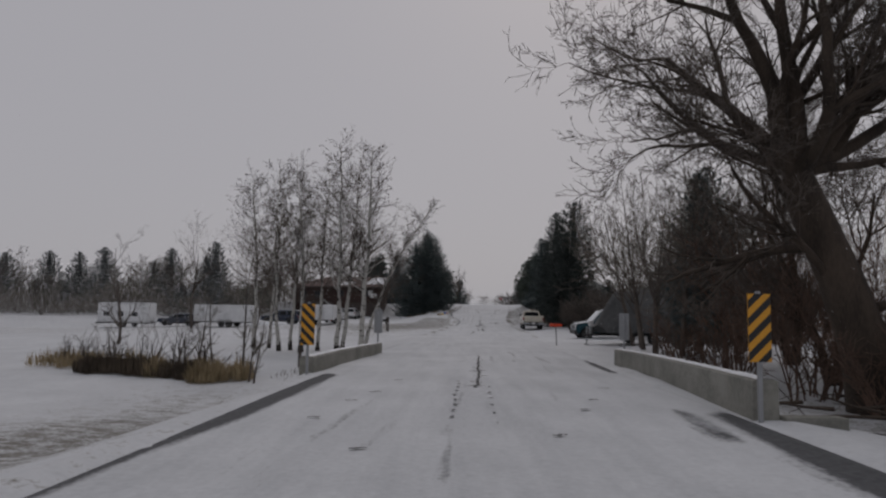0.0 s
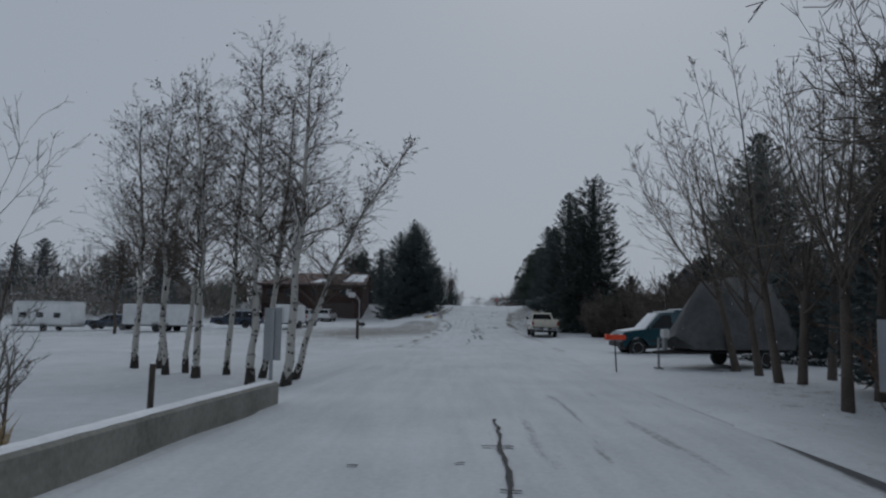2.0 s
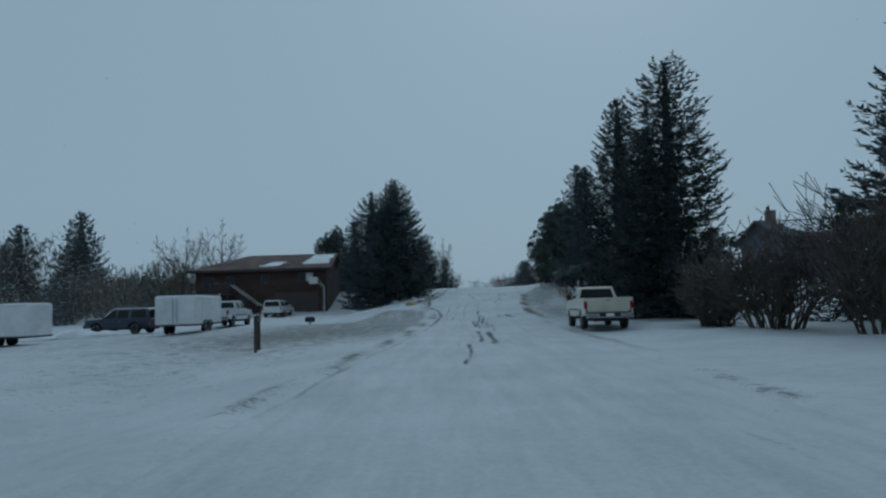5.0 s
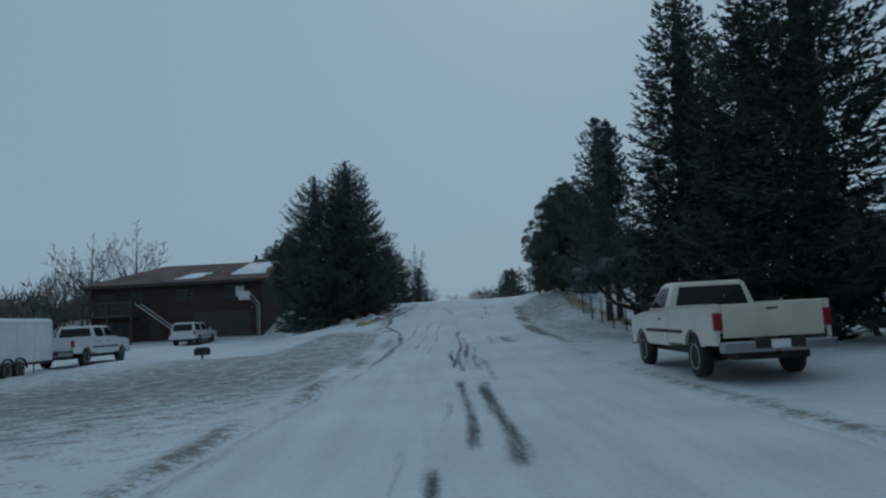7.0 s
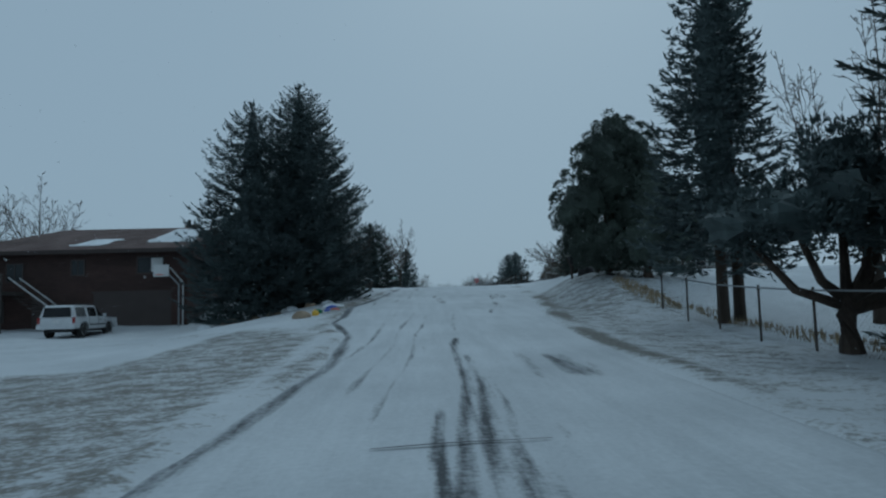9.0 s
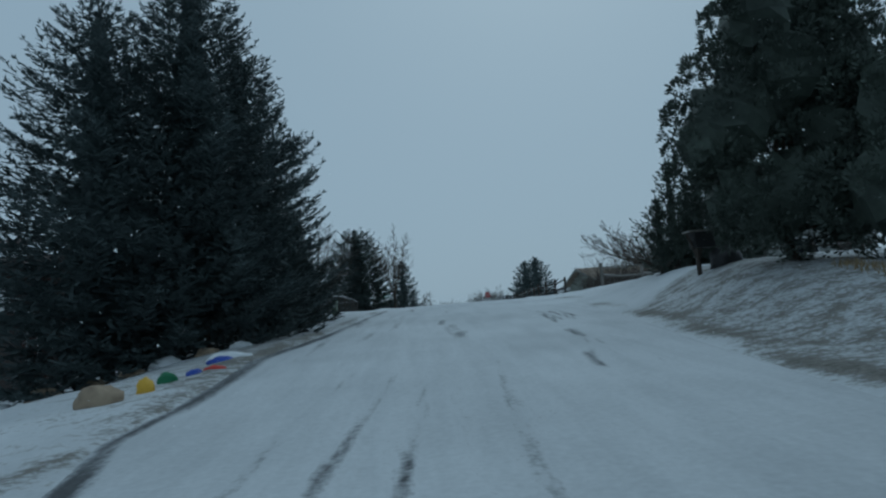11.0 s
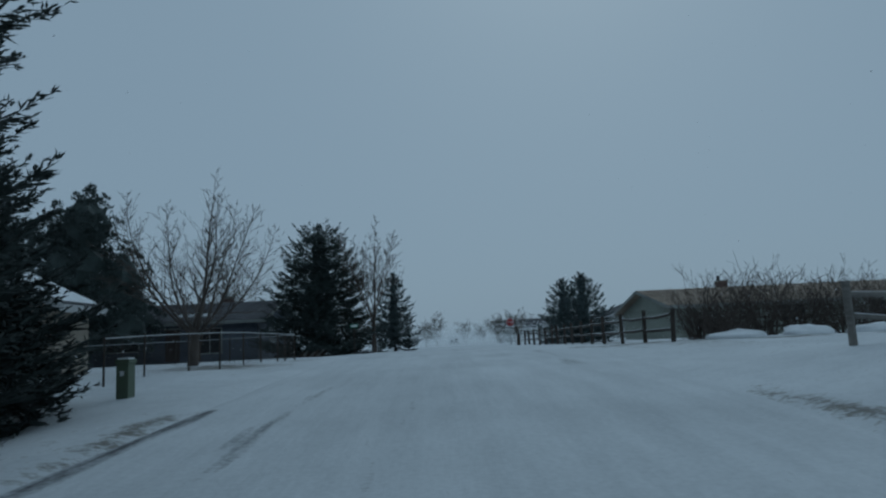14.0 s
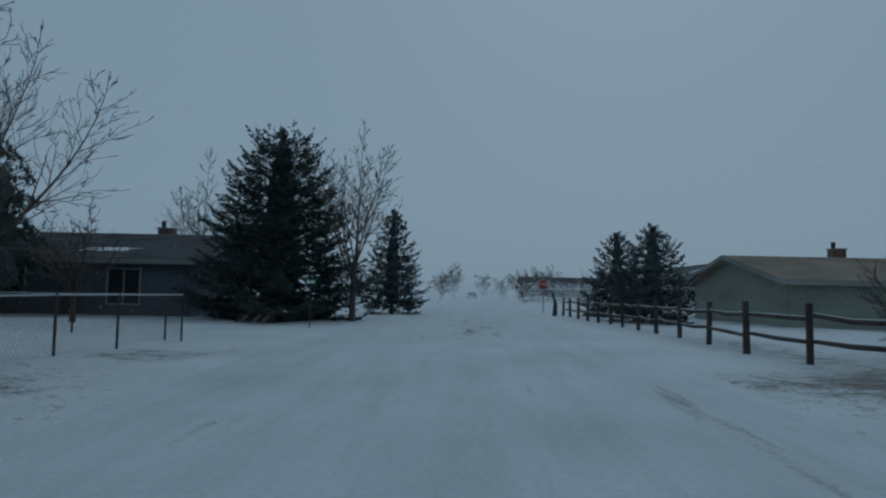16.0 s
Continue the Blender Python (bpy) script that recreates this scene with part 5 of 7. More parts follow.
def tarp_boat(m, label):
    """A boat on its trailer under a sagging tarpaulin; hitch along +y."""
    tr = thing("covered_boat_trailer", m, label, "trailer", "parked trailers")
    rng = random.Random(21)
    bm = rod((-0.75, -3.2, 0.55), (-0.35, 0.6, 0.52), 0.05)
    rod((0.75, -3.2, 0.55), (0.35, 0.6, 0.52), 0.05, None, 8, bm)
    rod((-0.35, 0.6, 0.52), (0, 1.65, 0.50), 0.05, None, 8, bm)
    rod((0.35, 0.6, 0.52), (0, 1.65, 0.50), 0.05, None, 8, bm)
    part("frame", bm, M_BLACKTRIM, tr, "black steel frame")
    part("jack_stand", rod((0, 1.45, 0.02), (0, 1.45, 0.95), 0.035), M_GALV, tr)
    part("jack_foot", box(-0.12, 1.35, 0, 0.12, 1.55, 0.03), M_BLACKTRIM, tr)
    part("winch_post", box(-0.06, 1.15, 0.5, 0.06, 1.27, 1.15, 0.015), M_GALV, tr)
    part("winch", box(-0.10, 1.08, 0.95, 0.10, 1.30, 1.22, 0.04), M_TRIM, tr, "white winch box")
    verts, faces, cols = [], [], 17
    rows = 22
    for i in range(rows):
        f = i / (rows - 1)
        y = -3.3 + 4.1 * f
        half = 1.15 * (1 - max(0, f - 0.72) ** 2 * 4.0)
        top = 2.95 - 1.9 * max(0, f - 0.70) / 0.30 + 0.05 * math.sin(f * 17)
        for c in range(cols):
            a = math.pi * c / (cols - 1)
            fold = 1 + 0.05 * math.sin(c * 2.3 + f * 9) + rng.gauss(0, 0.012)
            verts.append((half * math.cos(a) * fold, y, 0.62 + (top - 0.62) * (0.62 * (1 - abs(math.cos(a))) + 0.38 * math.sin(a) ** 0.75) * fold))
    for i in range(rows - 1):
        for c in range(cols - 1):
            faces.append((i * cols + c, i * cols + c + 1, (i + 1) * cols + c + 1, (i + 1) * cols + c))
    faces.append(tuple(range(cols)))
    faces.append(tuple((rows - 1) * cols + c for c in range(cols))[::-1])
    raw("tarpaulin", verts, faces, M_TARP, tr, "sagging grey tarpaulin with folds", True)
    for s in (-1, 1):
        wheel(tr, s * 0.95, -2.0, 0.32, 0.2, 5)
    return tr


tarp_boat(place_on(9.1, 36.4, 114), "boat trailer under a sagging grey tarpaulin")

# ---- post boxes ----
om = thing("orange_mailbox", place_on(5.92, 33.56, 6), "bright orange mailbox on a thin dark post", "mailbox")
part("post", rod((0, 0, -0.3), (-0.06, 0, 1.0), 0.022), M_BLACKTRIM, om, "thin dark post")
part("box", outline([(-0.24, 0.96)] + [(0.24, 0.96)] + [(0.24, 1.10), (-0.24, 1.10)], 0.10, 0.02), M_ORANGE, om).rotation_euler = (0, 0, radians(78))
part("door", box(-0.33, -0.085, 0.955, -0.26, 0.085, 1.115, 0.01), M_ORANGE, om, "open orange flap")

mailstand = thing("mailbox_stand", place_on(-5.0, 60.9, 101), "dark wooden stand of two posts and a crossbar", "mailbox stand")
for dx in (-0.72, 0.72):
    part("post", box(dx - 0.055, -0.055, -0.3, dx + 0.055, 0.055, 1.26, 0.008), M_DARKPOST, mailstand)
    part("snow_cap", box(dx - 0.05, -0.05, 1.262, dx + 0.05, 0.05, 1.29, 0.01), M_SNOW, mailstand)
part("crossbar", box(-0.80, -0.075, 1.02, 0.80, -0.057, 1.17, 0.006), M_DARKPOST, mailstand)
lowbox = thing("mailbox", place_on(-7.45, 82.6, 20), "small dark mailbox low in the snow", "mailbox")
part("post", box(-0.05, -0.05, -0.2, 0.05, 0.05, 0.22, 0.006), M_DARKPOST, lowbox)
part("box", outline([(-0.33, 0.18), (0.33, 0.18), (0.33, 0.42), (0.27, 0.52), (-0.27, 0.52), (-0.33, 0.42)], 0.17, 0.015), M_BLACKTRIM, lowbox).rotation_euler = (0, 0, radians(80))

# ---- houses ----
def house(name, x0, y0, x1, y1, base, eave, ridge, along, siding, roof, label, openings=(), trim=None, over=0.5, chimney=None, snow=(), boards=0.18, group="houses", hip=0.0):
    """A gabled house; along: 'x' or 'y', the way of the ridge. openings: (wall, from, to, low, high, kind); wall one of s, n, w, e."""
    h = thing(name, pose(x0, y0, 0), label, "house", group)
    w, d = x1 - x0, y1 - y0
    trim = trim or M_TRIM
    t = 0.18
    bm = bmesh.new()
    for a in ((0, 0, w, t), (0, d - t, w, d), (0, t, t, d - t), (w - t, t, w, d - t)):
        box(a[0], a[1], base - 0.4, a[2], a[3], eave, 0, bm)
    gable = []
    if along == "x":
        tri = lambda xx: [(xx, 0, eave), (xx, d, eave), (xx, d / 2, ridge - 0.02)]
        pair = ((0.0, t), (w - t, w)) if not hip else ((w - t, w),)
    else:
        tri = lambda yy: [(0, yy, eave), (w, yy, eave), (w / 2, yy, ridge - 0.02)]
        pair = ((0.0, t), (d - t, d))
    for a, b in pair:
        p, q = [bm.verts.new(v) for v in tri(a)], [bm.verts.new(v) for v in tri(b)]
        bm.faces.new(p)
        bm.faces.new(q[::-1])
        for i in range(3):
            j = (i + 1) % 3
            bm.faces.new((p[i], q[i], q[j], p[j]))
    part("wall", bm, siding, h)
    # lapped boards on the faces that the street sees
    lap = ([], [])
    n = int((eave - base) / boards)
    for i in range(n):
        z = base + boards * i
        for fx0, fy0, fx1, fy1, nx, ny in ((0, 0, w, 0, 0, -1), (0, 0, 0, d, -1, 0), (w, 0, w, d, 1, 0)):
            k = len(lap[0])
            lap[0].extend([(fx0 + nx * 0.026, fy0 + ny * 0.026, z), (fx1 + nx * 0.026, fy1 + ny * 0.026, z), (fx1 + nx * 0.006, fy1 + ny * 0.006, z + boards), (fx0 + nx * 0.006, fy0 + ny * 0.006, z + boards),
                           (fx0 + nx * 0.002, fy0 + ny * 0.002, z), (fx1 + nx * 0.002, fy1 + ny * 0.002, z)])
            lap[1].extend([(k, k + 1, k + 2, k + 3), (k, k + 1, k + 5, k + 4)])
    boards_ob = raw("lap_siding", *lap, siding, h)
    tagged(boards_ob, kind="stuff")
    # roof: two slabs with eaves, and courses of shingles
    half = (d if along == "x" else w) / 2
    slope = (ridge - eave) / half
    drop = eave - slope * over
    for s in (0, 1):
        if along == "x":
            e0 = -over if s == 0 else d + over
            pts = [(-over, e0, drop), (w + over, e0, drop), (w + over, d / 2, ridge), (hip if hip else -over, d / 2, ridge)]
        else:
            e0 = -over if s == 0 else w + over
            pts = [(e0, -over, drop), (e0, d + over, drop), (w / 2, d + over, ridge), (w / 2, -over, ridge)]
        pts = [Vector(p) for p in pts]
        if (pts[1] - pts[0]).cross(pts[2] - pts[0]).z < 0:
            pts = [pts[1], pts[0], pts[3], pts[2]]
        part("roof", loose_quad(pts, 0.14), roof, h)
        nrm = (pts[1] - pts[0]).cross(pts[2] - pts[0]).normalized()
        rows = int((pts[3] - pts[0]).length / 0.30)
        sh = ([], [])
        for i in range(rows):
            a, b = i / rows, (i + 1) / rows
            k = len(sh[0])
            sh[0].extend([pts[0].lerp(pts[3], a) + nrm * 0.165, pts[1].lerp(pts[2], a) + nrm * 0.165, pts[1].lerp(pts[2], b) + nrm * 0.144, pts[0].lerp(pts[3], b) + nrm * 0.144,
                          pts[0].lerp(pts[3], a) + nrm * 0.141, pts[1].lerp(pts[2], a) + nrm * 0.141])
            sh[1].extend([(k, k + 1, k + 2, k + 3), (k, k + 1, k + 5, k + 4)])
        tagged(raw("shingle_cover", *sh, roof, h), kind="stuff")
        part("fascia", loose_quad([pts[0] - Vector((0, 0, 0.10)), pts[1] - Vector((0, 0, 0.10)), pts[1] + nrm * 0.13, pts[0] + nrm * 0.13], 0.025), trim, h)
        if along == "x" or along == "y":
            for ia, ib in ((0, 3), (1, 2)):
                if hip and pts[ia].x < 0:
                    continue
                part("barge_board", loose_quad([pts[ia] - Vector((0, 0, 0.08)), pts[ib] - Vector((0, 0, 0.08)), pts[ib] + nrm * 0.13, pts[ia] + nrm * 0.13], 0.025 if (ia == 1) else -0.025), trim, h)
        for side, u0, v0, u1, v1 in snow:
            if side == s:
                rng = random.Random(int(u0 * 10 + v0 * 100))
                vs, fs, nn = [], [], 14
                for i in range(nn):
                    for j in range(nn):
                        u, v = u0 + (u1 - u0) * i / (nn - 1), v0 + (v1 - v0) * j / (nn - 1)
                        edge = min(i, j, nn - 1 - i, nn - 1 - j)
                        u += rng.gauss(0, 0.010) if edge == 0 else 0
                        p = pts[0].lerp(pts[1], u).lerp(pts[3].lerp(pts[2], u), v)
                        vs.append(p + nrm * (0.168 + (0.045 if edge > 0 else 0.0) * (0.6 + 0.6 * rng.random())))
                for i in range(nn - 1):
                    for j in range(nn - 1):
                        fs.append((i * nn + j, (i + 1) * nn + j, (i + 1) * nn + j + 1, i * nn + j + 1))
                raw("roof_snow", vs, fs, M_SNOW, h, "snow lying on the shingles", True)
    if hip:
        part("roof", loose_quad([(-over, d + over, drop), (-over, -over, drop), (hip, d / 2, ridge)], 0.14), roof, h)
        part("fascia", box(-over - 0.025, -over, drop - 0.10, -over, d + over, drop + 0.13), trim, h)
    for wall_side, a, b, z0, z1, kind in openings:
        def on(u, v, out):
            if wall_side == "s":
                return (u, -out, v)
            if wall_side == "n":
                return (u, d + out, v)
            if wall_side == "w":
                return (-out, u, v)
            return (w + out, u, v)
        def slab(u0, v0, u1, v1, o0, o1, bm=None):
            p, q = on(u0, v0, o0), on(u1, v1, o1)
            return box(min(p[0], q[0]), min(p[1], q[1]), min(p[2], q[2]), max(p[0], q[0]), max(p[1], q[1]), max(p[2], q[2]), 0, bm)
        if kind == "window":
            win = part("window", slab(a, z0, b, z1, -0.05, 0.034), M_WINDOW, h, "dark window")
            fr = slab(a - 0.08, z0 - 0.08, b + 0.08, z0, 0.0, 0.06)
            slab(a - 0.08, z1, b + 0.08, z1 + 0.08, 0.0, 0.06, fr)
            slab(a - 0.08, z0, a, z1, 0.0, 0.06, fr)
            slab(b, z0, b + 0.08, z1, 0.0, 0.06, fr)
            slab((a + b) / 2 - 0.025, z0, (a + b) / 2 + 0.025, z1, 0.0, 0.05, fr)
            part("window_frame", fr, trim, win)
        elif kind == "blind":
            win = part("window", slab(a, z0, b, z1, -0.05, 0.032), M_WINDOW, h, "window with a pale blind half down")
            part("blind", slab((a + b) / 2 + 0.04, z0 + 0.03, b - 0.03, z1 - 0.03, 0.0, 0.036), M_TRIM, win)
            fr = slab(a - 0.08, z0 - 0.08, b + 0.08, z0, 0.0, 0.06)
            slab(a - 0.08, z1, b + 0.08, z1 + 0.08, 0.0, 0.06, fr)
            slab(a - 0.08, z0, a, z1, 0.0, 0.06, fr)
            slab(b, z0, b + 0.08, z1, 0.0, 0.06, fr)
            part("window_frame", fr, M_DARKTRIM, win)
        elif kind == "door":
            dr = part("door", slab(a, z0, b, z1, 0.0, 0.05), M_DARKTRIM, h)
            part("door_frame", slab(a - 0.1, z1, b + 0.1, z1 + 0.1, 0.0, 0.07), trim, dr)
            kx = a + 0.12
            part("door_knob", slab(kx, z0 + 0.95, kx + 0.06, z0 + 1.01, 0.05, 0.10), M_CHROME, dr)
        elif kind == "garage":
            rows = 4
            dr = part("garage_door", slab(a, z0, b, z1, 0.0, 0.036), M_DARKTRIM, h, "dark panelled garage door")
            for i in range(rows):
                za = z0 + (z1 - z0) * i / rows
                part("panel", slab(a + 0.05, za + 0.03, b - 0.05, za + (z1 - z0) / rows - 0.03, 0.036, 0.05), M_DARKTRIM, dr)
            part("door_frame", slab(a - 0.12, z1, b + 0.12, z1 + 0.12, 0.0, 0.07), trim, dr)
    if chimney:
        cx, cy, top = chimney
        part("chimney", box(cx - 0.38, cy - 0.32, eave, cx + 0.38, cy + 0.32, top, 0.02), M_BRICK, h, "brick chimney")
        part("chimney_cap", box(cx - 0.43, cy - 0.37, top, cx + 0.43, cy + 0.37, top + 0.08, 0.01), M_CONCRETE, h)
        part("flue", rod((cx - 0.2, cy, top + 0.05), (cx - 0.2, cy, top + 0.45), 0.12), M_BLACKTRIM, h)
    return h


brown = house("brown_house", -24.6, 108.2, -10.8, 116.6, 0.5, 5.45, 7.0, "x", M_BROWNSIDING, M_ROOFBROWN, "long two-storey house in dark red-brown wood siding",
              [("s", 10.9, 12.4, 3.95, 4.85, "blind"), ("s", 7.0, 7.7, 3.9, 4.75, "window"), ("s", 3.2, 4.1, 3.6, 4.6, "window"), ("s", 0.8, 1.9, 3.6, 4.6, "window"),
               ("s", 8.3, 12.9, 0.6, 2.75, "garage"), ("s", 4.7, 5.6, 0.6, 2.6, "door"), ("s", 1.6, 3.0, 1.2, 2.3, "window")], M_DARKTRIM, 0.6, (12.3, 5.6, 7.4), [(0, 0.76, 0.25, 0.97, 0.92), (0, 0.47, 0.15, 0.60, 0.45)], hip=4.6)
part("downpipe", rod((13.6, -0.08, 0.5), (13.6, -0.08, 3.3), 0.045), M_TRIM, brown, "white downpipe")
part("downpipe_elbow", rod((13.6, -0.08, 3.3), (12.9, -0.30, 4.2), 0.045), M_TRIM, brown)
part("deck", box(0.2, -2.2, 2.75, 4.2, -0.03, 2.92, 0.01), M_DECK, brown, "wooden deck")
for k in range(3):
    part("deck_post", box(0.3 + k * 1.85, -2.16, 0.2, 0.42 + k * 1.85, -2.04, 3.85), M_DECK, brown)
for k in range(2):
    part("deck_rail", box(0.2, -2.16, 3.35 + 0.5 * k, 4.2, -2.08, 3.43 + 0.5 * k), M_DECK, brown)
for k in range(14):
    part("deck_baluster", box(0.5 + k * 0.26, -2.145, 2.92, 0.54 + k * 0.26, -2.105, 3.85), M_DECK, brown)
for k in range(11):
    part("stair_tread", box(4.25 + k * 0.26, -1.6, 2.70 - k * 0.19, 4.55 + k * 0.26, -0.5, 2.75 - k * 0.19), M_DECK, brown)
for yy in (-1.62, -0.48):
    part("stair_rail", rod((4.2, yy, 3.75), (7.1, yy, 1.55), 0.04), M_TRIM, brown, "pale stair rail")

house("dark_house", 31.2, 95.0, 48.0, 104.0, 1.0, 6.2, 7.9, "x", M_BLUESIDING, M_ROOFDARK, "dark-sided house behind tall spruces", [("s", 1.0, 2.0, 4.9, 6.0, "window"), ("w", 3.0, 4.4, 4.0, 5.3, "window")], M_DARKTRIM, 0.6, (0.7, 4.0, 8.8), [(0, 0.1, 0.2, 0.9, 0.9)])
house("pale_gabled_house", 20.0, 118.6, 29.0, 122.2, 3.1, 5.3, 7.4, "y", M_GREYSIDING, M_ROOFDARK, "pale grey gabled house beyond the rail fence", [("s", 4.0, 5.6, 3.9, 5.0, "window"), ("s", 6.6, 7.5, 3.2, 5.1, "door")], M_TRIM, 0.4)
house("tan_shed", -10.6, 121.4, -5.5, 123.2, 2.8, 5.05, 6.3, "y", M_TANSIDING, M_ROOFDARK, "tan shed with white fascia boards", [("s", 2.0, 3.8, 3.0, 4.5, "garage")], M_TRIM, 0.35, None, [(1, 0.05, 0.05, 0.95, 0.9)])
house("blue_grey_house", -25.0, 146.0, -6.3, 155.5, 2.95, 5.55, 6.85, "x", M_BLUESIDING, M_ROOFDARK, "low blue-grey house with white window trim", [("s", 15.0, 16.4, 3.5, 5.0, "window"), ("s", 9.2, 11.2, 3.8, 5.0, "window"), ("s", 5.5, 7.5, 3.8, 5.0, "window"), ("s", 12.9, 13.8, 3.05, 5.05, "door"), ("e", 3.0, 4.5, 3.8, 5.0, "window")],
      M_GREYSIDING, 0.7, (15.2, 5.5, 7.3), [(0, 0.70, 0.22, 0.80, 0.34), (0, 0.24, 0.1, 0.32, 0.4)])
house("pale_long_house", 20.9, 147.4, 46.0, 159.8, 2.95, 5.2, 6.5, "x", M_PALESIDING, M_ROOFTAN, "long pale green-grey house with tan shingle roof", [("s", 7.0, 8.6, 3.9, 4.9, "window"), ("s", 13.0, 15.0, 3.8, 4.9, "window"), ("s", 19.0, 21.0, 3.8, 4.9, "window")],
      M_GREYSIDING, 0.7, (6.7, 8.2, 7.2), [])
house("far_gabled_house", 25.5, 184.0, 37.0, 196.0, 2.95, 5.6, 7.6, "y", M_GREYSIDING, M_ROOFDARK, "grey gabled house far up the street", [("s", 3.0, 5.0, 3.8, 5.0, "window")], M_TRIM, 0.6)
house("far_low_house", 16.5, 225.0, 34.0, 235.0, 2.95, 5.4, 7.0, "x", M_GREYSIDING, M_ROOFDARK, "low grey house far up the street", [("s", 3.0, 5.0, 3.8, 5.0, "window")], M_TRIM, 0.6)
house("far_red_house", -48.0, 122.0, -34.0, 132.0, 1.6, 4.4, 6.2, "x", M_BROWNSIDING, M_ROOFBROWN, "low brown house among trees across the yards", [("s", 3.0, 5.0, 2.4, 3.6, "window"), ("s", 9.0, 11.0, 2.4, 3.6, "window")], M_DARKTRIM, 0.6, None, [(0, 0.05, 0.05, 0.95, 0.95)])

# ---- fences ----
def line_points(pts, step):
    out = []
    for (ax, ay), (bx, by) in zip(pts, pts[1:]):
        n = max(1, round(math.hypot(bx - ax, by - ay) / step))
        out += [(ax + (bx - ax) * i / n, ay + (by - ay) * i / n) for i in range(n)]
    return out + [pts[-1]]


def chain_fence(pts, high, label, step=2.4):
    """Steel posts, a top rail and a net of woven wire."""
    line = line_points(pts, step)
    ox, oy = line[0]
    o = Vector((ox, oy, ground_z(ox, oy)))
    f = thing("chain_link_fence", pose(*o), label, "fence", "wire fences")
    tops = [Vector((x, y, ground_z(x, y))) - o for x, y in line]
    for p in tops:
        part("post", rod(p - Vector((0, 0, 0.3)), p + Vector((0, 0, high + 0.06)), 0.027, None, 8), M_DARKPOST, f, "dark steel post")
    wire = ([], [])
    for a, b in zip(tops, tops[1:]):
        part("top_rail", rod(a + Vector((0, 0, high)), b + Vector((0, 0, high)), 0.02, None, 6), M_GALV, f)
        ln = (b - a).length
        n = int(ln / 0.11)
        for i in range(-int(high / 0.11), n):
            for s in (1, -1):
                u0, u1 = i * 0.11, i * 0.11 + high
                z0, z1 = (0.0, high) if s == 1 else (high, 0.0)
                if u0 < 0:
                    z0, u0 = z0 + (z1 - z0) * (-u0 / high), 0
                if u1 > ln:
                    z1, u1 = z0 + (z1 - z0) * ((ln - u0) / (u1 - u0)), ln
                p, q = a.lerp(b, u0 / ln) + Vector((0, 0, z0 + 0.03)), a.lerp(b, u1 / ln) + Vector((0, 0, z1 + 0.03))
                tube([p, q], [0.0016, 0.0016], 3, wire)
    tagged(raw("wire_net", *wire, M_DARKPOST, f, "woven wire net"), kind="stuff")
    return f


def rail_fence(pts, high, label, rails=(0.45, 0.88), step=2.45, mat=None, seed=1, r=0.075):
    """Split wooden posts and rails that sag a little."""
    rng = random.Random(seed)
    line = line_points(pts, step)
    o = Vector((*line[0], ground_z(*line[0])))
    f = thing("rail_fence", pose(*o), label, "fence", "wooden rail fences")
    base = [Vector((x, y, ground_z(x, y))) - o for x, y in line]
    mat = mat or M_DARKPOST
    for p in base:
        lean = Vector((rng.gauss(0, 0.025), rng.gauss(0, 0.025), 0))
        part("post", rod(p - Vector((0, 0, 0.3)), p + lean + Vector((0, 0, high * rng.uniform(0.96, 1.06))), r * rng.uniform(0.9, 1.15), r * 0.9, 8), mat, f)
    for a, b in zip(base, base[1:]):
        for h in rails:
            ja, jb = rng.gauss(0, 0.03), rng.gauss(0, 0.03)
            mid = a.lerp(b, 0.5) + Vector((0, 0, h - 0.03 + rng.gauss(0, 0.01)))
            bm = rod(a + Vector((0, 0, h + ja)), mid, 0.045, 0.05, 7)
            rod(mid, b + Vector((0, 0, h + jb)), 0.05, 0.042, 7, bm)
            part("rail", bm, mat, f)
            bm = bmesh.new()
            rod(a.lerp(b, 0.05) + Vector((0, 0, h + ja + 0.040)), mid + Vector((0, 0, 0.044)), 0.010, 0.012, 5, bm)
            rod(mid + Vector((0, 0, 0.044)), a.lerp(b, 0.95) + Vector((0, 0, h + jb + 0.036)), 0.012, 0.010, 5, bm)
            part("rail_snow", bm, M_SNOW, f, "line of snow on the rail")
    return f


chain_fence([(10.7, 70.5), (10.5, 79.0), (10.9, 88.0)], 1.15, "low wire fence along the yard with dark posts")
chain_fence([(-2.45, 117.9), (-2.3, 119.7), (-1.8, 121.4), (-1.45, 123.0), (-1.3, 125.0), (-1.35, 127.4), (-1.15, 129.2), (-1.15, 132.4)], 1.05, "low wire fence with dark posts along the corner yard")
chain_fence([(-1.15, 132.4), (-1.6, 132.5), (-14.0, 133.8)], 1.05, "low wire fence along the side of the corner yard")
rail_fence([(12.35, 123.4), (12.15, 131.3), (12.4, 146.0), (12.2, 158.0)], 1.12, "weathered dark split-rail fence along the street", seed=2)
rail_fence([(16.9, 133.0), (31.0, 135.0)], 1.0, "weathered dark split-rail fence beside the drive", seed=3)
rail_fence([(12.1, 113.8), (18.8, 116.6), (28.0, 117.2)], 1.1, "grey split-rail fence near the drive", seed=4, mat=M_GREYWOOD)
rail_fence([(13.3, 109.4), (28.0, 112.0)], 1.1, "dark split-rail fence behind the bushes", seed=5)
rail_fence([(-19.5, 30.5), (-26.0, 33.0), (-34.0, 34.0)], 1.15, "green-grey wooden field fence of posts and rails", seed=6, mat=M_GREENBOX)

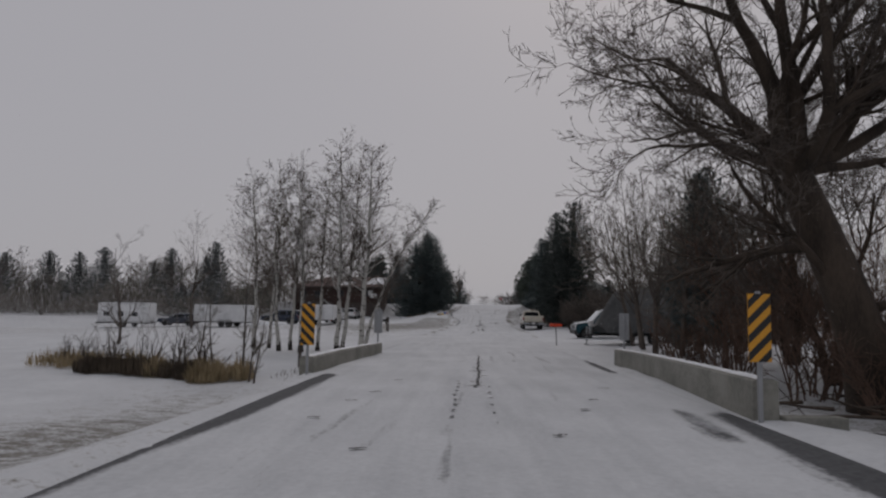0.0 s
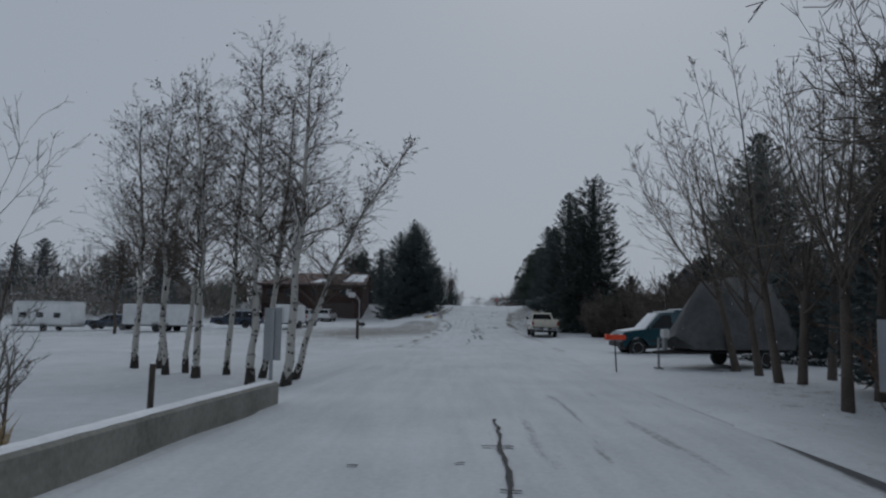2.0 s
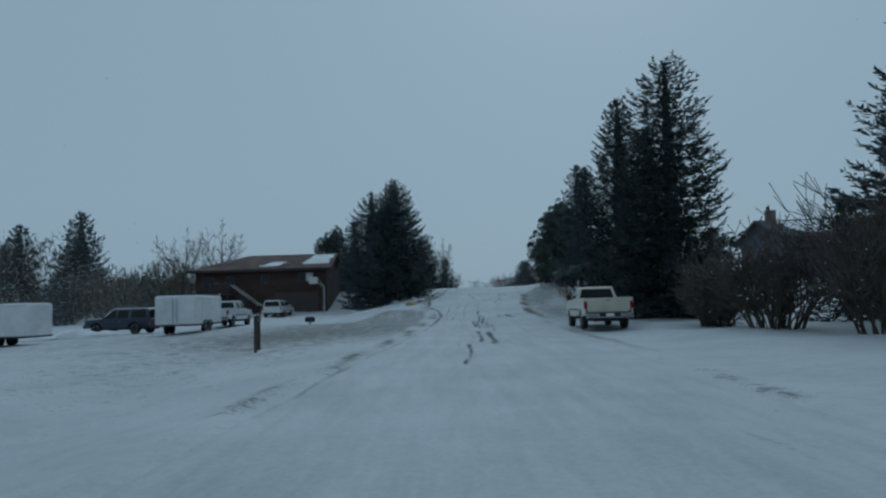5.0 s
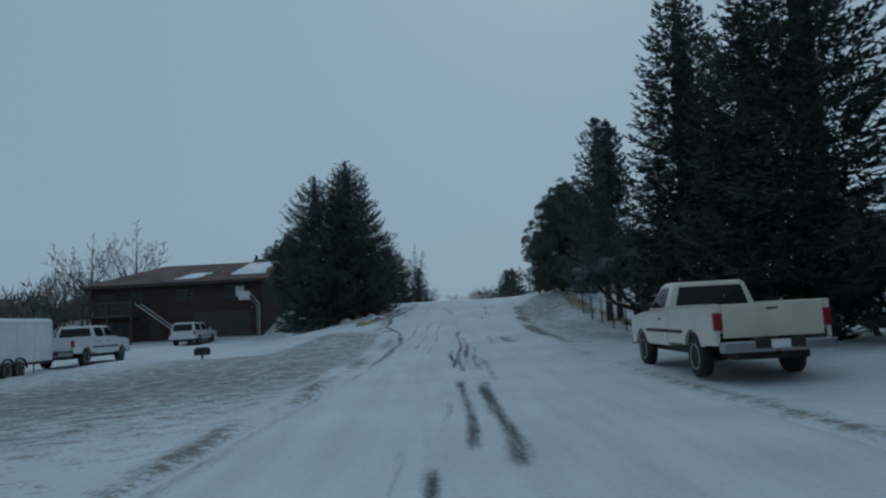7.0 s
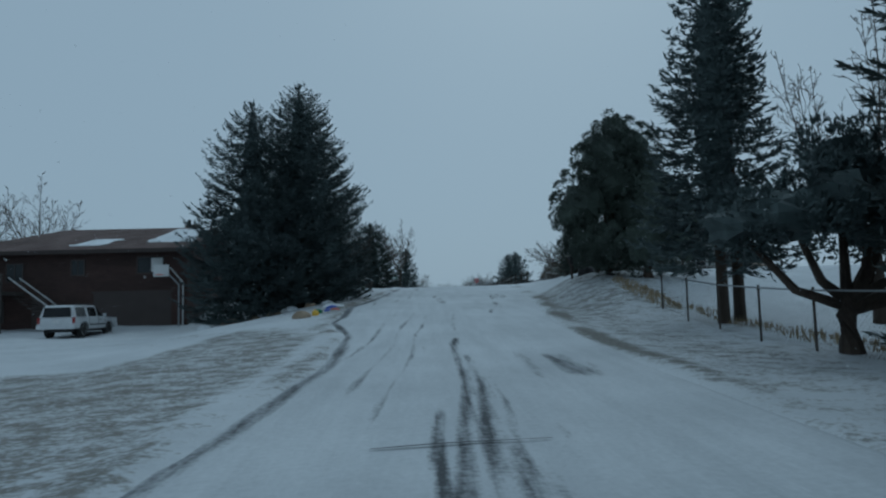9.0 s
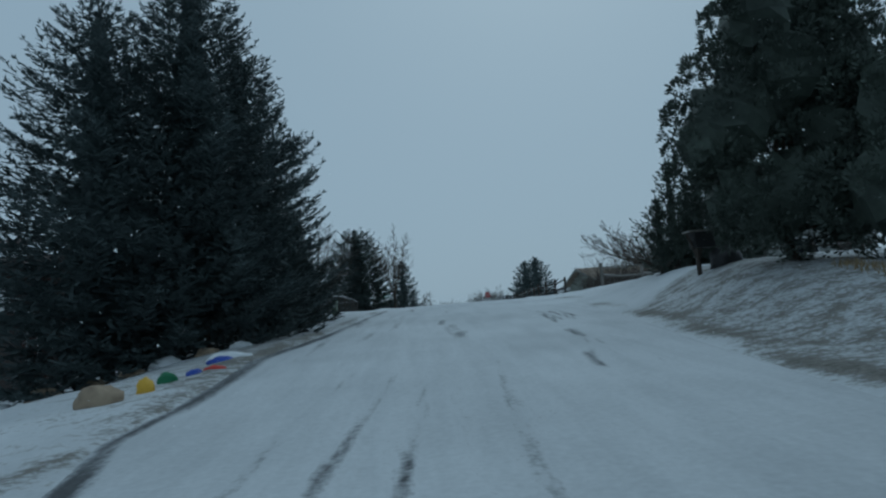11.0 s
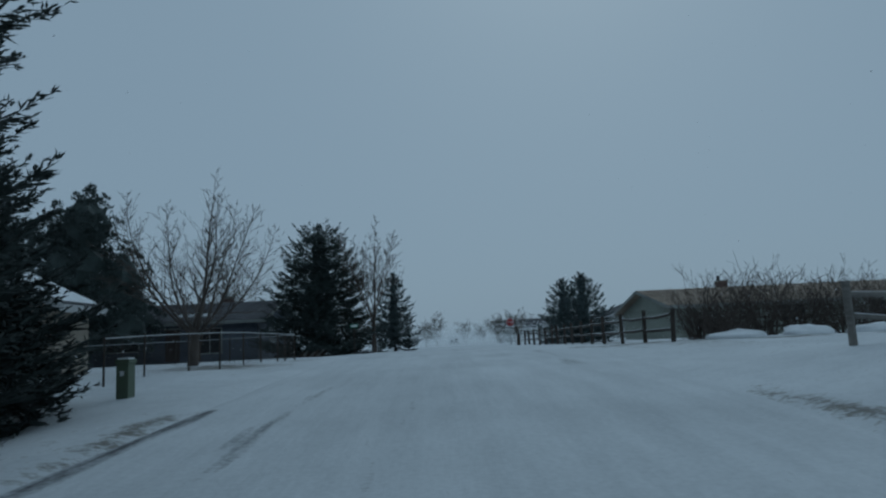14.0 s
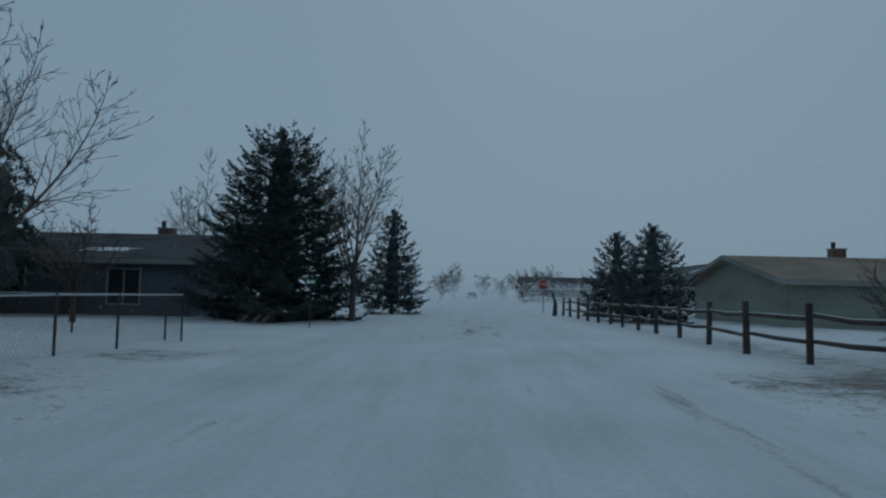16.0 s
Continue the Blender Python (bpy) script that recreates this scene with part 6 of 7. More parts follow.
stand = thing("mailbox", place_on(10.5, 98.75, 4, -0.02), "dark weathered wooden mailbox stand with a flat board top", "mailbox")
part("post", rod((0, 0, -0.2), (-0.03, 0, 1.12), 0.062, 0.055, 6), M_DARKPOST, stand)
part("brace", rod((-0.01, 0.0, 0.45), (-0.24, 0.0, 1.10), 0.035, 0.03, 6), M_DARKPOST, stand)
part("brace", rod((-0.01, 0.0, 0.40), (0.26, 0.0, 1.10), 0.035, 0.03, 6), M_DARKPOST, stand)
part("board", box(-0.26, -0.20, 1.12, 0.56, 0.22, 1.165, 0.012), M_GREYWOOD, stand, "grey plank top")
part("mailbox_body", box(-0.12, -0.16, 0.72, 0.42, 0.20, 1.12, 0.03), M_BLACKTRIM, stand, "black box under the board")

hoop = thing("basketball_hoop", place_on(-11.0, 107.4, 0), "grey pole with a white basketball backboard beside the garage", "basketball hoop")
part("pole", rod((0, 0, -0.3), (0, 0, 2.5), 0.055, 0.05), M_GALV, hoop)
part("arm", rod((0, 0, 2.45), (-0.85, -0.05, 3.35), 0.045, 0.04), M_GALV, hoop)
part("backboard", box(-1.45, -0.12, 2.95, -0.55, -0.08, 3.65, 0.01), M_WHITESIGN, hoop, "white backboard")
ring = bmesh.new()
for k in range(14):
    u, v = 6.2832 * k / 14, 6.2832 * (k + 1) / 14
    rod((-1.0 + 0.23 * math.cos(u), -0.38 + 0.23 * math.sin(u), 3.05), (-1.0 + 0.23 * math.cos(v), -0.38 + 0.23 * math.sin(v), 3.05), 0.012, None, 5, ring)
part("rim", ring, M_ORANGE, hoop, "orange metal ring")

# ---- street furniture at the top of the hill ----
tbox = thing("utility_pedestal", place_on(-0.74, 115.2, -6, 0.06), "slim dull green steel utility pedestal in the snow", "utility box")
part("cabinet", box(-0.12, -0.12, -0.4, 0.12, 0.12, 0.58, 0.012), M_GREENBOX, tbox)
part("lid", box(-0.14, -0.14, 0.58, 0.14, 0.14, 0.66, 0.02), M_GREENBOX, tbox, "overhanging cap")
part("door", box(-0.10, -0.13, 0.10, 0.10, -0.12, 0.52, 0.004), M_GREENBOX, tbox)
part("warning_label", box(-0.04, -0.134, 0.36, 0.04, -0.13, 0.45), M_WHITESIGN, tbox, "small pale label")
part("snow_cap", box(-0.11, -0.11, 0.66, 0.11, 0.11, 0.69, 0.014), M_SNOW, tbox)

stop = thing("stop_sign", place_on(11.6, 163.0, -4), "red octagonal stop sign on a post", "road sign")
part("post", box(-0.03, 0.01, -0.3, 0.03, 0.05, 2.4, 0.005), M_GALV, stop)
def octagon(r, y0, y1):
    bm = bmesh.new()
    ring = [[bm.verts.new((r * math.sin(radians(22.5 + 45 * k)), yy, 2.0 + r * math.cos(radians(22.5 + 45 * k)))) for k in range(8)] for yy in (y0, y1)]
    bm.faces.new(ring[0])
    bm.faces.new(ring[1][::-1])
    for k in range(8):
        bm.faces.new((ring[0][k], ring[0][(k + 1) % 8], ring[1][(k + 1) % 8], ring[1][k]))
    return bm
part("border", octagon(0.38, 0.0, 0.006), M_WHITESIGN, stop, "white border")
part("panel", octagon(0.355, -0.004, 0.0), M_SIGNRED, stop, "red panel")
word = bpy.data.curves.new("stop_word", "FONT")
word.body, word.size, word.align_x, word.align_y, word.extrude = "STOP", 0.275, "CENTER", "CENTER", 0.001
letters = new("lettering", word)
letters.data.materials.append(M_WHITESIGN)
letters.parent = stop
letters.matrix_basis = pose(0, -0.0065, 2.0, 90, 0, 0)
tagged(letters, "white capital letters")

street = thing("street_name_sign", place_on(0.8, 138.0, -50), "small green street sign on a thin post", "road sign")
part("post", rod((0, 0, -0.2), (0, 0, 1.70), 0.02), M_DARKPOST, street)
part("plate", box(-0.36, -0.008, 1.42, 0.36, 0.008, 1.60, 0.003), M_SIGNGREEN, street)
part("legend", box(-0.26, -0.011, 1.47, 0.26, -0.0082, 1.55), M_WHITESIGN, street, "plain white bar for the name")

# ---- trees: the bridge end ----
willow = thing("willow_tree", pose(11.9, 18.3, -0.9), "huge old willow with thick dark bare limbs", "tree", "bare trees")
rng = random.Random(11)
w_stem, w_twig = ([], []), ([], [])
fork = Vector((-1.9, 0.2, 6.2))
tube([Vector((0, 0, -0.2)), Vector((-0.25, 0, 1.5)), Vector((-0.8, 0.1, 3.4)), Vector((-1.4, 0.2, 5.0)), fork], [0.75, 0.62, 0.55, 0.50, 0.46], 12, w_stem)
for way, ln, rr in (((-0.8, -0.3, 0.85), 4.7, 0.26), ((-0.35, 0.3, 1.0), 6.6, 0.28), ((0.45, -0.2, 1.0), 6.8, 0.28), ((1.0, 0.2, 0.6), 6.0, 0.24), ((0.2, -0.8, 0.8), 6.0, 0.22), ((-0.6, 0.8, 0.7), 5.6, 0.20), ((0.15, 0.2, 1.0), 5.6, 0.22), ((0.8, 0.5, 1.0), 5.6, 0.20), ((0.7, -0.5, 0.5), 5.0, 0.18), ((1.0, -0.1, 0.25), 4.6, 0.16)):
    limb(rng, fork, Vector(way), ln, rr, 5, w_stem, w_twig, 0.03, 0.14, 0.56, (0, 4, 4, 5, 5, 6), None, 0.007)
for z, way, ln, rr in ((3.4, (-1, -0.25, 0.28), 4.2, 0.14), (4.3, (-1, 0.35, 0.12), 4.2, 0.15), (2.6, (0.9, -0.4, 0.35), 4.6, 0.14), (5.2, (-1, -0.6, 0.32), 4.2, 0.15)):
    limb(rng, Vector((-0.35 * z + 0.35, 0.1, z)), Vector(way), ln, rr, 4, w_stem, w_twig, 0.02, 0.14, 0.55, (0, 4, 5, 5, 6), None, 0.007)
finish_tree(willow, w_stem, w_twig, M_BARK, M_TWIG)

for i, (x, y, h, s) in enumerate([(11.4, 20.8, 4.2, 2.2), (9.8, 22.6, 2.8, 1.6), (15.5, 17.5, 4.8, 2.6), (14.0, 19.5, 6.0, 2.6), (9.4, 25.6, 2.4, 1.4), (11.4, 25.5, 6.2, 2.2), (15.0, 25.0, 6.5, 2.6), (12.8, 30.0, 5.5, 2.2), (17.0, 16.0, 5.4, 2.6), (16.5, 21.0, 6.5, 2.6), (12.4, 21.5, 4.6, 2.2), (12.9, 15.9, 3.4, 2.2), (14.6, 14.9, 4.0, 2.4), (11.6, 17.0, 2.6, 1.6)]):
    bush(100 + i, (x, y), h, s, "reddish-brown bare brush on thin stems by the bridge", 13, M_REDTWIG, 2, "brush_thicket", "brush by the bridge", split=(0, 5, 8), rmin=0.008)
for i, (x, y, h, lx, ly, w) in enumerate([(10.05, 35.4, 9.6, -2.0, 0.2, 4.4), (9.57, 31.7, 9.8, -1.3, 0.0, 4.2), (9.98, 31.4, 8.2, 0.6, 0.3, 3.2), (10.1, 34.0, 7.2, -0.8, 0.2, 2.6), (8.9, 27.6, 9.4, 0.3, 0.4, 3.6), (10.4, 29.0, 10.0, 0.8, 0.4, 3.8), (11.6, 33.0, 10.6, 0.6, 0.0, 4.0), (12.6, 27.0, 10.8, 0.6, 0.0, 4.0)]):
    vase_tree(130 + i, (x, y), h, 0.105, h * 0.3, 6, w, "leaning bare poplar with fine pale twigs", "poplar_tree", "poplars by the drive", lx, ly, M_TWIG, M_PALETWIG, 0.30, 0.0055, 0.15, 0.24)
bare_tree(150, (13.6, 23.5), 11.0, 0.22, "tall bare tree with dense twigs behind the willow", 4, (0, 6, 6, 7, 7), M_BARK, M_TWIG, -0.05, 0, 0.05, 0.12, 0.56, forks=2)
bare_tree(151, (14.2, 27.5), 11.5, 0.20, "tall bare tree with dense twigs behind the brush", 4, (0, 6, 6, 7, 7), M_BARK, M_TWIG, -0.05, 0, 0.05, 0.12, 0.56, forks=2)
dead = thing("fallen_branches", pose(9.8, 13.0, ground_z(9.8, 13.0)), "tangle of fallen dark branches in the snow", "branches")
d1, d2 = ([], []), ([], [])
for k in range(22):
    a = rng.uniform(-0.6, 0.6) + (3.14 if k % 2 else 0)
    limb(rng, Vector((rng.uniform(-1.2, 4.5), rng.uniform(-3, 6), rng.uniform(0.0, 0.35))), Vector((math.cos(a), math.sin(a), rng.uniform(-0.02, 0.14))), rng.uniform(1.2, 2.6), 0.05, 1, d1, d2, -0.01, 0.12, 0.5, (0, 3), None, 0.008)
finish_tree(dead, d1, d2, M_BARK, M_BARK)

conifer(41, 15.7, 7.2, (25.0, 66.0), "very tall broad dark spruce beyond the hedge", 0.4, 0.80, 0.42, 1.35, ragged=0.45)
conifer(42, 7.8, 1.9, (11.4, 29.8), "dark ragged spruce among bare poplars", 0.5, 0.80, 0.22, 1.1, ragged=0.5)
conifer(43, 6.0, 2.6, (15.5, 38.0), "dark spruce in the thicket", 0.3, 0.8, 0.26, 1.0, ragged=0.5)
conifer(44, 5.0, 2.2, (13.5, 40.5), "low dark spruce behind the covered boat", 0.2, 0.8, 0.26, 1.0, ragged=0.5)

# aspens by the bridge end, white trunks
for i, (x, y, h, r, lx, ly, bend) in enumerate([(-10.75, 40.3, 10.4, 0.125, -0.5, 0.2, 0.2), (-9.95, 40.5, 9.6, 0.10, 0.5, 0.2, 0.1), (-8.75, 38.5, 10.4, 0.11, -0.3, 0.0, -0.2), (-8.3, 38.9, 9.8, 0.10, 0.3, 0.3, 0.1), (-7.3, 37.4, 10.6, 0.13, -0.6, 0.1, 0.2),
                                               (-6.55, 38.4, 10.2, 0.11, 0.3, 0.2, -0.1), (-5.24, 36.5, 11.4, 0.145, -0.1, 0.0, 0.15), (-5.2, 38.0, 10.6, 0.12, 0.7, 0.2, 0.1), (-4.0, 36.1, 11.2, 0.155, 0.5, -0.1, 0.12), (-4.0, 37.4, 8.2, 0.115, 3.7, 0.1, -0.55)]):
    aspen(200 + i, (x, y), h, r, lx, ly, "white-barked aspen leaning far over the yard" if lx > 2 else "slim white-barked aspen with fine bare twigs", bend)
for i, (x, y, h) in enumerate([(-6.45, 25.4, 6.6), (-6.9, 26.1, 7.0), (-6.1, 24.8, 4.0), (-7.8, 25.7, 5.0), (-9.0, 27.2, 4.2), (-7.3, 27.4, 3.2)]):
    bare_tree(230 + i, (x, y), h, 0.045, "thin bare sapling by the creek", 3, (0, 5, 6, 7), M_TWIG, M_PALETWIG, -0.03, 0, 0.08, 0.07, 0.36, "sapling", "saplings by the creek", rmin=0.0042)
bare_tree(240, (-21.0, 45.0), 9.0, 0.11, "slim bare tree out in the field", 3, (0, 6, 6, 7), M_TWIG, M_TWIG, 0.02, 0, 0.07, 0.09, 0.45)
bare_tree(241, (-26.0, 70.0), 12.0, 0.14, "tall bare tree in the hazy yard", 3, (0, 6, 7, 8), M_TWIG, M_TWIG, 0.02, 0, 0.07, 0.09, 0.45)
tufts("dry_creek_grass", 31, [(-7.6, 25.2, 0.45, 0.5), (-7.9, 24.6, 0.5, 0.4), (-8.5, 26.4, 0.8, 0.6), (-14.6, 29.5, 1.4, 0.8), (-16.6, 31.0, 1.6, 0.8), (-12.4, 28.6, 1.2, 0.6), (-10.2, 26.2, 0.5, 0.4), (-6.9, 25.9, 0.5, 0.5)], 420, 1.05, M_GRASS, "tall straw-coloured grass along the creek")
tufts("dark_creek_weeds", 32, [(-12.9, 27.5, 0.9, 0.6), (-12.0, 27.2, 0.9, 0.6), (-11.1, 26.8, 0.8, 0.5), (-10.2, 26.4, 0.9, 0.6), (-9.3, 26.0, 0.8, 0.5), (-8.6, 25.4, 0.6, 0.5), (-13.7, 27.9, 0.6, 0.4)], 560, 0.95, M_REED, "dark matted weeds along the creek")
for i, (x, y, h) in enumerate([(-12.8, 28.4, 1.9), (-11.2, 27.6, 2.1), (-9.8, 27.2, 2.3), (-14.4, 29.4, 1.7), (-8.4, 26.8, 2.0), (-16.2, 31.2, 1.6)]):
    bush(260 + i, (x, y), h, 0.8, "thin bare creekside shrub among dry weeds", 9, M_TWIG, 2, "creek_shrub", "shrubs along the creek", split=(0, 3, 4), rmin=0.006)
tufts("fence_line_grass", 33, [(11.9, 82, 0.5, 6.5), (11.3, 91, 0.5, 3.5)], 700, 0.32, M_GRASS, "dry grass along the fence lines")
tufts("yard_weeds", 34, [(-5.2, 27.0, 0.8, 1.5)], 40, 0.4, M_REED, "few thin weed stalks in the snow")

# ---- trees: the right-hand yards ----
for i, (x, y, h, s) in enumerate([(14.0, 55.0, 3.8, 2.8), (17.0, 57.0, 4.6, 3.0), (20.5, 56.5, 5.2, 3.2), (24.5, 57.5, 5.4, 3.2), (12.4, 58.5, 3.2, 2.2), (22.0, 52.0, 4.8, 3.2), (19.0, 48.5, 4.8, 2.8), (28.0, 56.0, 5.2, 3.2), (17.0, 43.0, 4.4, 2.8), (20.0, 40.0, 4.6, 2.8), (13.0, 48.5, 3.0, 2.0), (15.5, 50.5, 3.4, 2.4), (11.5, 61.0, 2.4, 1.6)]):
    bush(300 + i, (x, y), h, s, "dense dark bare hedge shrub", 48, M_TWIG, 2, "hedge_shrub", "hedge behind the wagon", split=(0, 5, 7), rmin=0.012)
for i, (x, y, h, r) in enumerate([(16.6, 61.5, 4.6, 1.7), (19.2, 62.5, 5.6, 1.9), (22.2, 63.0, 5.2, 1.9), (25.5, 60.5, 6.4, 2.2), (29.5, 61.0, 6.2, 2.2)]):
    conifer(310 + i, h, r, (x, y), "dark spruce standing behind the hedge", 0.1, 0.75, 0.34, 1.0, ragged=0.4, mat=M_SHADESPRUCE)
conifer(50, 12.7, 3.7, (12.8, 69.0), "tall ragged dark spruce with gaps in its crown", 0.8, 0.46, 0.24, 1.25, ragged=0.6, sag=0.2, core=0.28, mat=M_SHADESPRUCE)
conifer(51, 3.4, 1.5, (15.0, 70.6), "small dark spruce with a bare stem", 0.8, 0.6, 0.22, 1.0, mat=M_SHADESPRUCE)
conifer(52, 12.4, 2.8, (11.9, 74.8), "tall pointed dark spruce", 1.3, 0.58, 0.24, 1.7, mat=M_SHADESPRUCE)
conifer(53, 9.8, 3.0, (12.4, 71.2), "dark dense spruce in the row", 0.3, 0.55, 0.24, 1.7, mat=M_SHADESPRUCE)
conifer(54, 8.4, 2.8, (13.8, 77.0), "dark dense spruce in the row", 0.4, 0.6, 0.25, 1.5, mat=M_SHADESPRUCE)
conifer(55, 2.9, 0.8, (12.9, 64.4), "narrow brownish evergreen behind the pickup", 0.05, 0.4, 0.20, 1.2, mat=M_CEDAR, sag=-0.5)
conifer(56, 3.2, 1.6, (18.6, 72.5), "low dark spruce in the yard", 0.3, 0.7, 0.26, 1.0, mat=M_SHADESPRUCE)
conifer(57, 10.2, 2.5, (11.5, 85.0), "tall sparse spruce with a bare lower trunk", 2.0, 0.58, 0.24, 1.15, ragged=0.45)
conifer(58, 10.0, 1.3, (12.1, 85.3), "second leader of the tall sparse spruce", 6.0, 0.60, 0.24, 1.0, ragged=0.5, core=0.3)
conifer(59, 5.2, 2.4, (18.5, 79.0), "dark spruce in the yard", 0.4, 0.7, 0.28, 1.1, mat=M_SHADESPRUCE)
lobed(60, [(0, 0, 2.9, 1.5, 0.9), (1.0, 0.4, 3.2, 1.3, 1.0), (-1.1, -0.2, 2.6, 1.2, 0.7), (0.2, 0.3, 3.7, 1.1, 0.7), (1.9, 0, 2.7, 1.2, 0.8), (2.8, 0.2, 3.0, 1.1, 0.9), (-1.9, 0.3, 2.5, 0.9, 0.6), (3.7, 0.3, 2.9, 1.2, 1.0), (0.9, 0.1, 2.4, 1.4, 0.6)], (10.9, 78.6), "crooked low pine with a flat dark crown", M_NEEDLE, 0.13, 2800, "pine_tree", 1.15, trunk_r=0.2)
lobed(61, [(0, 0, 1.5, 1.9, 1.5), (-0.9, 0.1, 3.4, 1.5, 1.6), (0.3, 0.2, 4.4, 1.8, 1.9), (0.6, 0, 6.2, 1.1, 1.5), (-0.2, -0.2, 5.5, 1.3, 1.5), (1.3, 0.3, 3.2, 1.7, 2.1), (-1.6, 0.1, 2.9, 0.9, 1.1), (1.4, 0.2, 5.6, 1.2, 1.6), (1.7, 0.2, 4.6, 1.4, 1.6), (1.2, -0.3, 1.3, 1.6, 1.3), (-1.0, 0, 1.6, 1.1, 1.1)], (11.6, 96.4), "big billowing dark juniper beside a drive", M_CEDAR, 0.12, 4400, trunk_h=1.0, trunk_r=0.13)
lobed(62, [(0, 0, 1.6, 1.5, 1.6), (0.8, 0.5, 3.2, 1.4, 1.8), (1.6, 0, 2.0, 1.5, 1.8)], (12.6, 94.2), "dark dense juniper under the big one", M_CEDAR, 0.13, 3000, trunk_h=0.6, trunk_r=0.2)
vase_tree(65, (15.6, 84.5), 9.8, 0.17, 2.0, 7, 5.0, "gnarled bare tree behind the fence", every=0.35, rmin=0.008, side=0.26)
bare_tree(66, (20.0, 90.0), 8.0, 0.15, "gnarled bare tree behind the fence", 4, (0, 4, 4, 5, 5), M_BARK, M_TWIG, -0.1, 0, 0.03, 0.2, 0.58)

# ---- trees: the left-hand yards ----
conifer(70, 11.9, 4.6, (-2.9, 101.8), "great broad dark blue-green spruce beside the road", 0.7, 0.64, 0.165, 1.0, sag=0.12, foot=0.72, ragged=0.2, mat=M_NEEDLE)
conifer(71, 11.0, 4.4, (-5.0, 100.4), "great broad dark spruce close to its twin", 0.25, 0.64, 0.18, 1.0, sag=0.2, foot=0.7, ragged=0.2, mat=M_NEEDLE)
# these three take the needle colour darkened for their backlit side
conifer(69, 13.4, 4.9, (-3.9, 111.2), "tall dark spruce standing behind the great pair", 0.5, 0.72, 0.20, 0.8, sag=0.14, foot=0.85, mat=M_SHADESPRUCE)
conifer(72, 3.6, 1.7, (-1.9, 112.6), "low dark spruce under the great ones", 0.1, 0.7, 0.19, 1.2, mat=M_SHADESPRUCE)
conifer(73, 5.8, 2.8, (-3.4, 113.9), "young dark spruce behind the great ones", 0.1, 0.60, 0.17, 1.7, ragged=0.22, mat=M_SHADESPRUCE)
vase_tree(76, (-25.5, 118.8), 9.8, 0.2, 3.0, 8, 8.0, "gnarled bare tree rising behind the brown house", every=0.4, rmin=0.011, side=0.26)
vase_tree(77, (-30.0, 119.0), 9.4, 0.2, 3.0, 8, 8.0, "gnarled bare tree rising behind the brown house", every=0.4, rmin=0.011, side=0.26)
lobed(78, [(-1.6, 0, 1.9, 1.7, 1.7), (0.2, 0.2, 2.2, 1.8, 1.9), (1.9, 0, 1.8, 1.6, 1.7), (0.9, 0, 3.0, 1.1, 1.2)], (-31.5, 110.5), "round dark evergreen clump across the yard", M_CEDAR, 0.34, 260, trunk_h=0.8, trunk_r=0.18)
# far spruces, their needles lightened in place of haze
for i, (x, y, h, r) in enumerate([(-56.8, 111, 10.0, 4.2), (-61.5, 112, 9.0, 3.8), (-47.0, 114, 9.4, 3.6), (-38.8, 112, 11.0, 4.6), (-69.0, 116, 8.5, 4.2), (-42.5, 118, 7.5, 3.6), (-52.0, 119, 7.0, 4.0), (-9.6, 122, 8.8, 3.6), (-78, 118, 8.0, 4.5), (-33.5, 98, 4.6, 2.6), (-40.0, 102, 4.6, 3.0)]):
    conifer(400 + i, h, r, (x, y), "spruce across the snowy yards, paled for haze", 0.1, 0.66, 0.46, 1.1, mat=M_HAZENEEDLE, group="far spruces", ragged=0.4, core=0.7)
for i, (x, y, h) in enumerate([(-52.0, 108, 11), (-66.0, 104, 10), (-44.0, 110, 9), (-75.0, 110, 11), (-60.0, 100, 8), (-84.0, 112, 10), (-71.0, 102, 8), (-48.0, 103, 7)]):
    bare_tree(430 + i, (x, y), h, 0.14, "hazy bare tree across the yards", 3, (0, 7, 8, 8), M_TWIG, M_TWIG, 0, 0, 0.07, 0.1, 0.46, forks=2, rmin=0.014, group="far bare trees")

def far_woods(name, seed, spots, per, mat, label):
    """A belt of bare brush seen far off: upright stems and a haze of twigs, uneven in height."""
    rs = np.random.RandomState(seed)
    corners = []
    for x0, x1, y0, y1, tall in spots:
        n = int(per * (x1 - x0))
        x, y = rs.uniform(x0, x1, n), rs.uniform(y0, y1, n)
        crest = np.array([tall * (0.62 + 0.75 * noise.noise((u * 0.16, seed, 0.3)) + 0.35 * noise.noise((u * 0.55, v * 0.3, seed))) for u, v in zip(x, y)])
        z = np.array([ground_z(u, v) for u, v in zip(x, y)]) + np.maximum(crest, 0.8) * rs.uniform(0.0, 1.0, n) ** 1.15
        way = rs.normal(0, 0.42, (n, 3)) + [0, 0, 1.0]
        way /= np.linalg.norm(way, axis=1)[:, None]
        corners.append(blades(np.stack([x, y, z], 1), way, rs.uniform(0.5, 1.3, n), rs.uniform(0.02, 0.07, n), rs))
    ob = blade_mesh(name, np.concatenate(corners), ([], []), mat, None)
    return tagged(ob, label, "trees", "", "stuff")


# the belt's haze is put into its pale twig colour
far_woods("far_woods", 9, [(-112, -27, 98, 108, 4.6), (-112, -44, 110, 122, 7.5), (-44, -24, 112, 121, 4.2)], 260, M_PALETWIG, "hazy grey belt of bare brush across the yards")

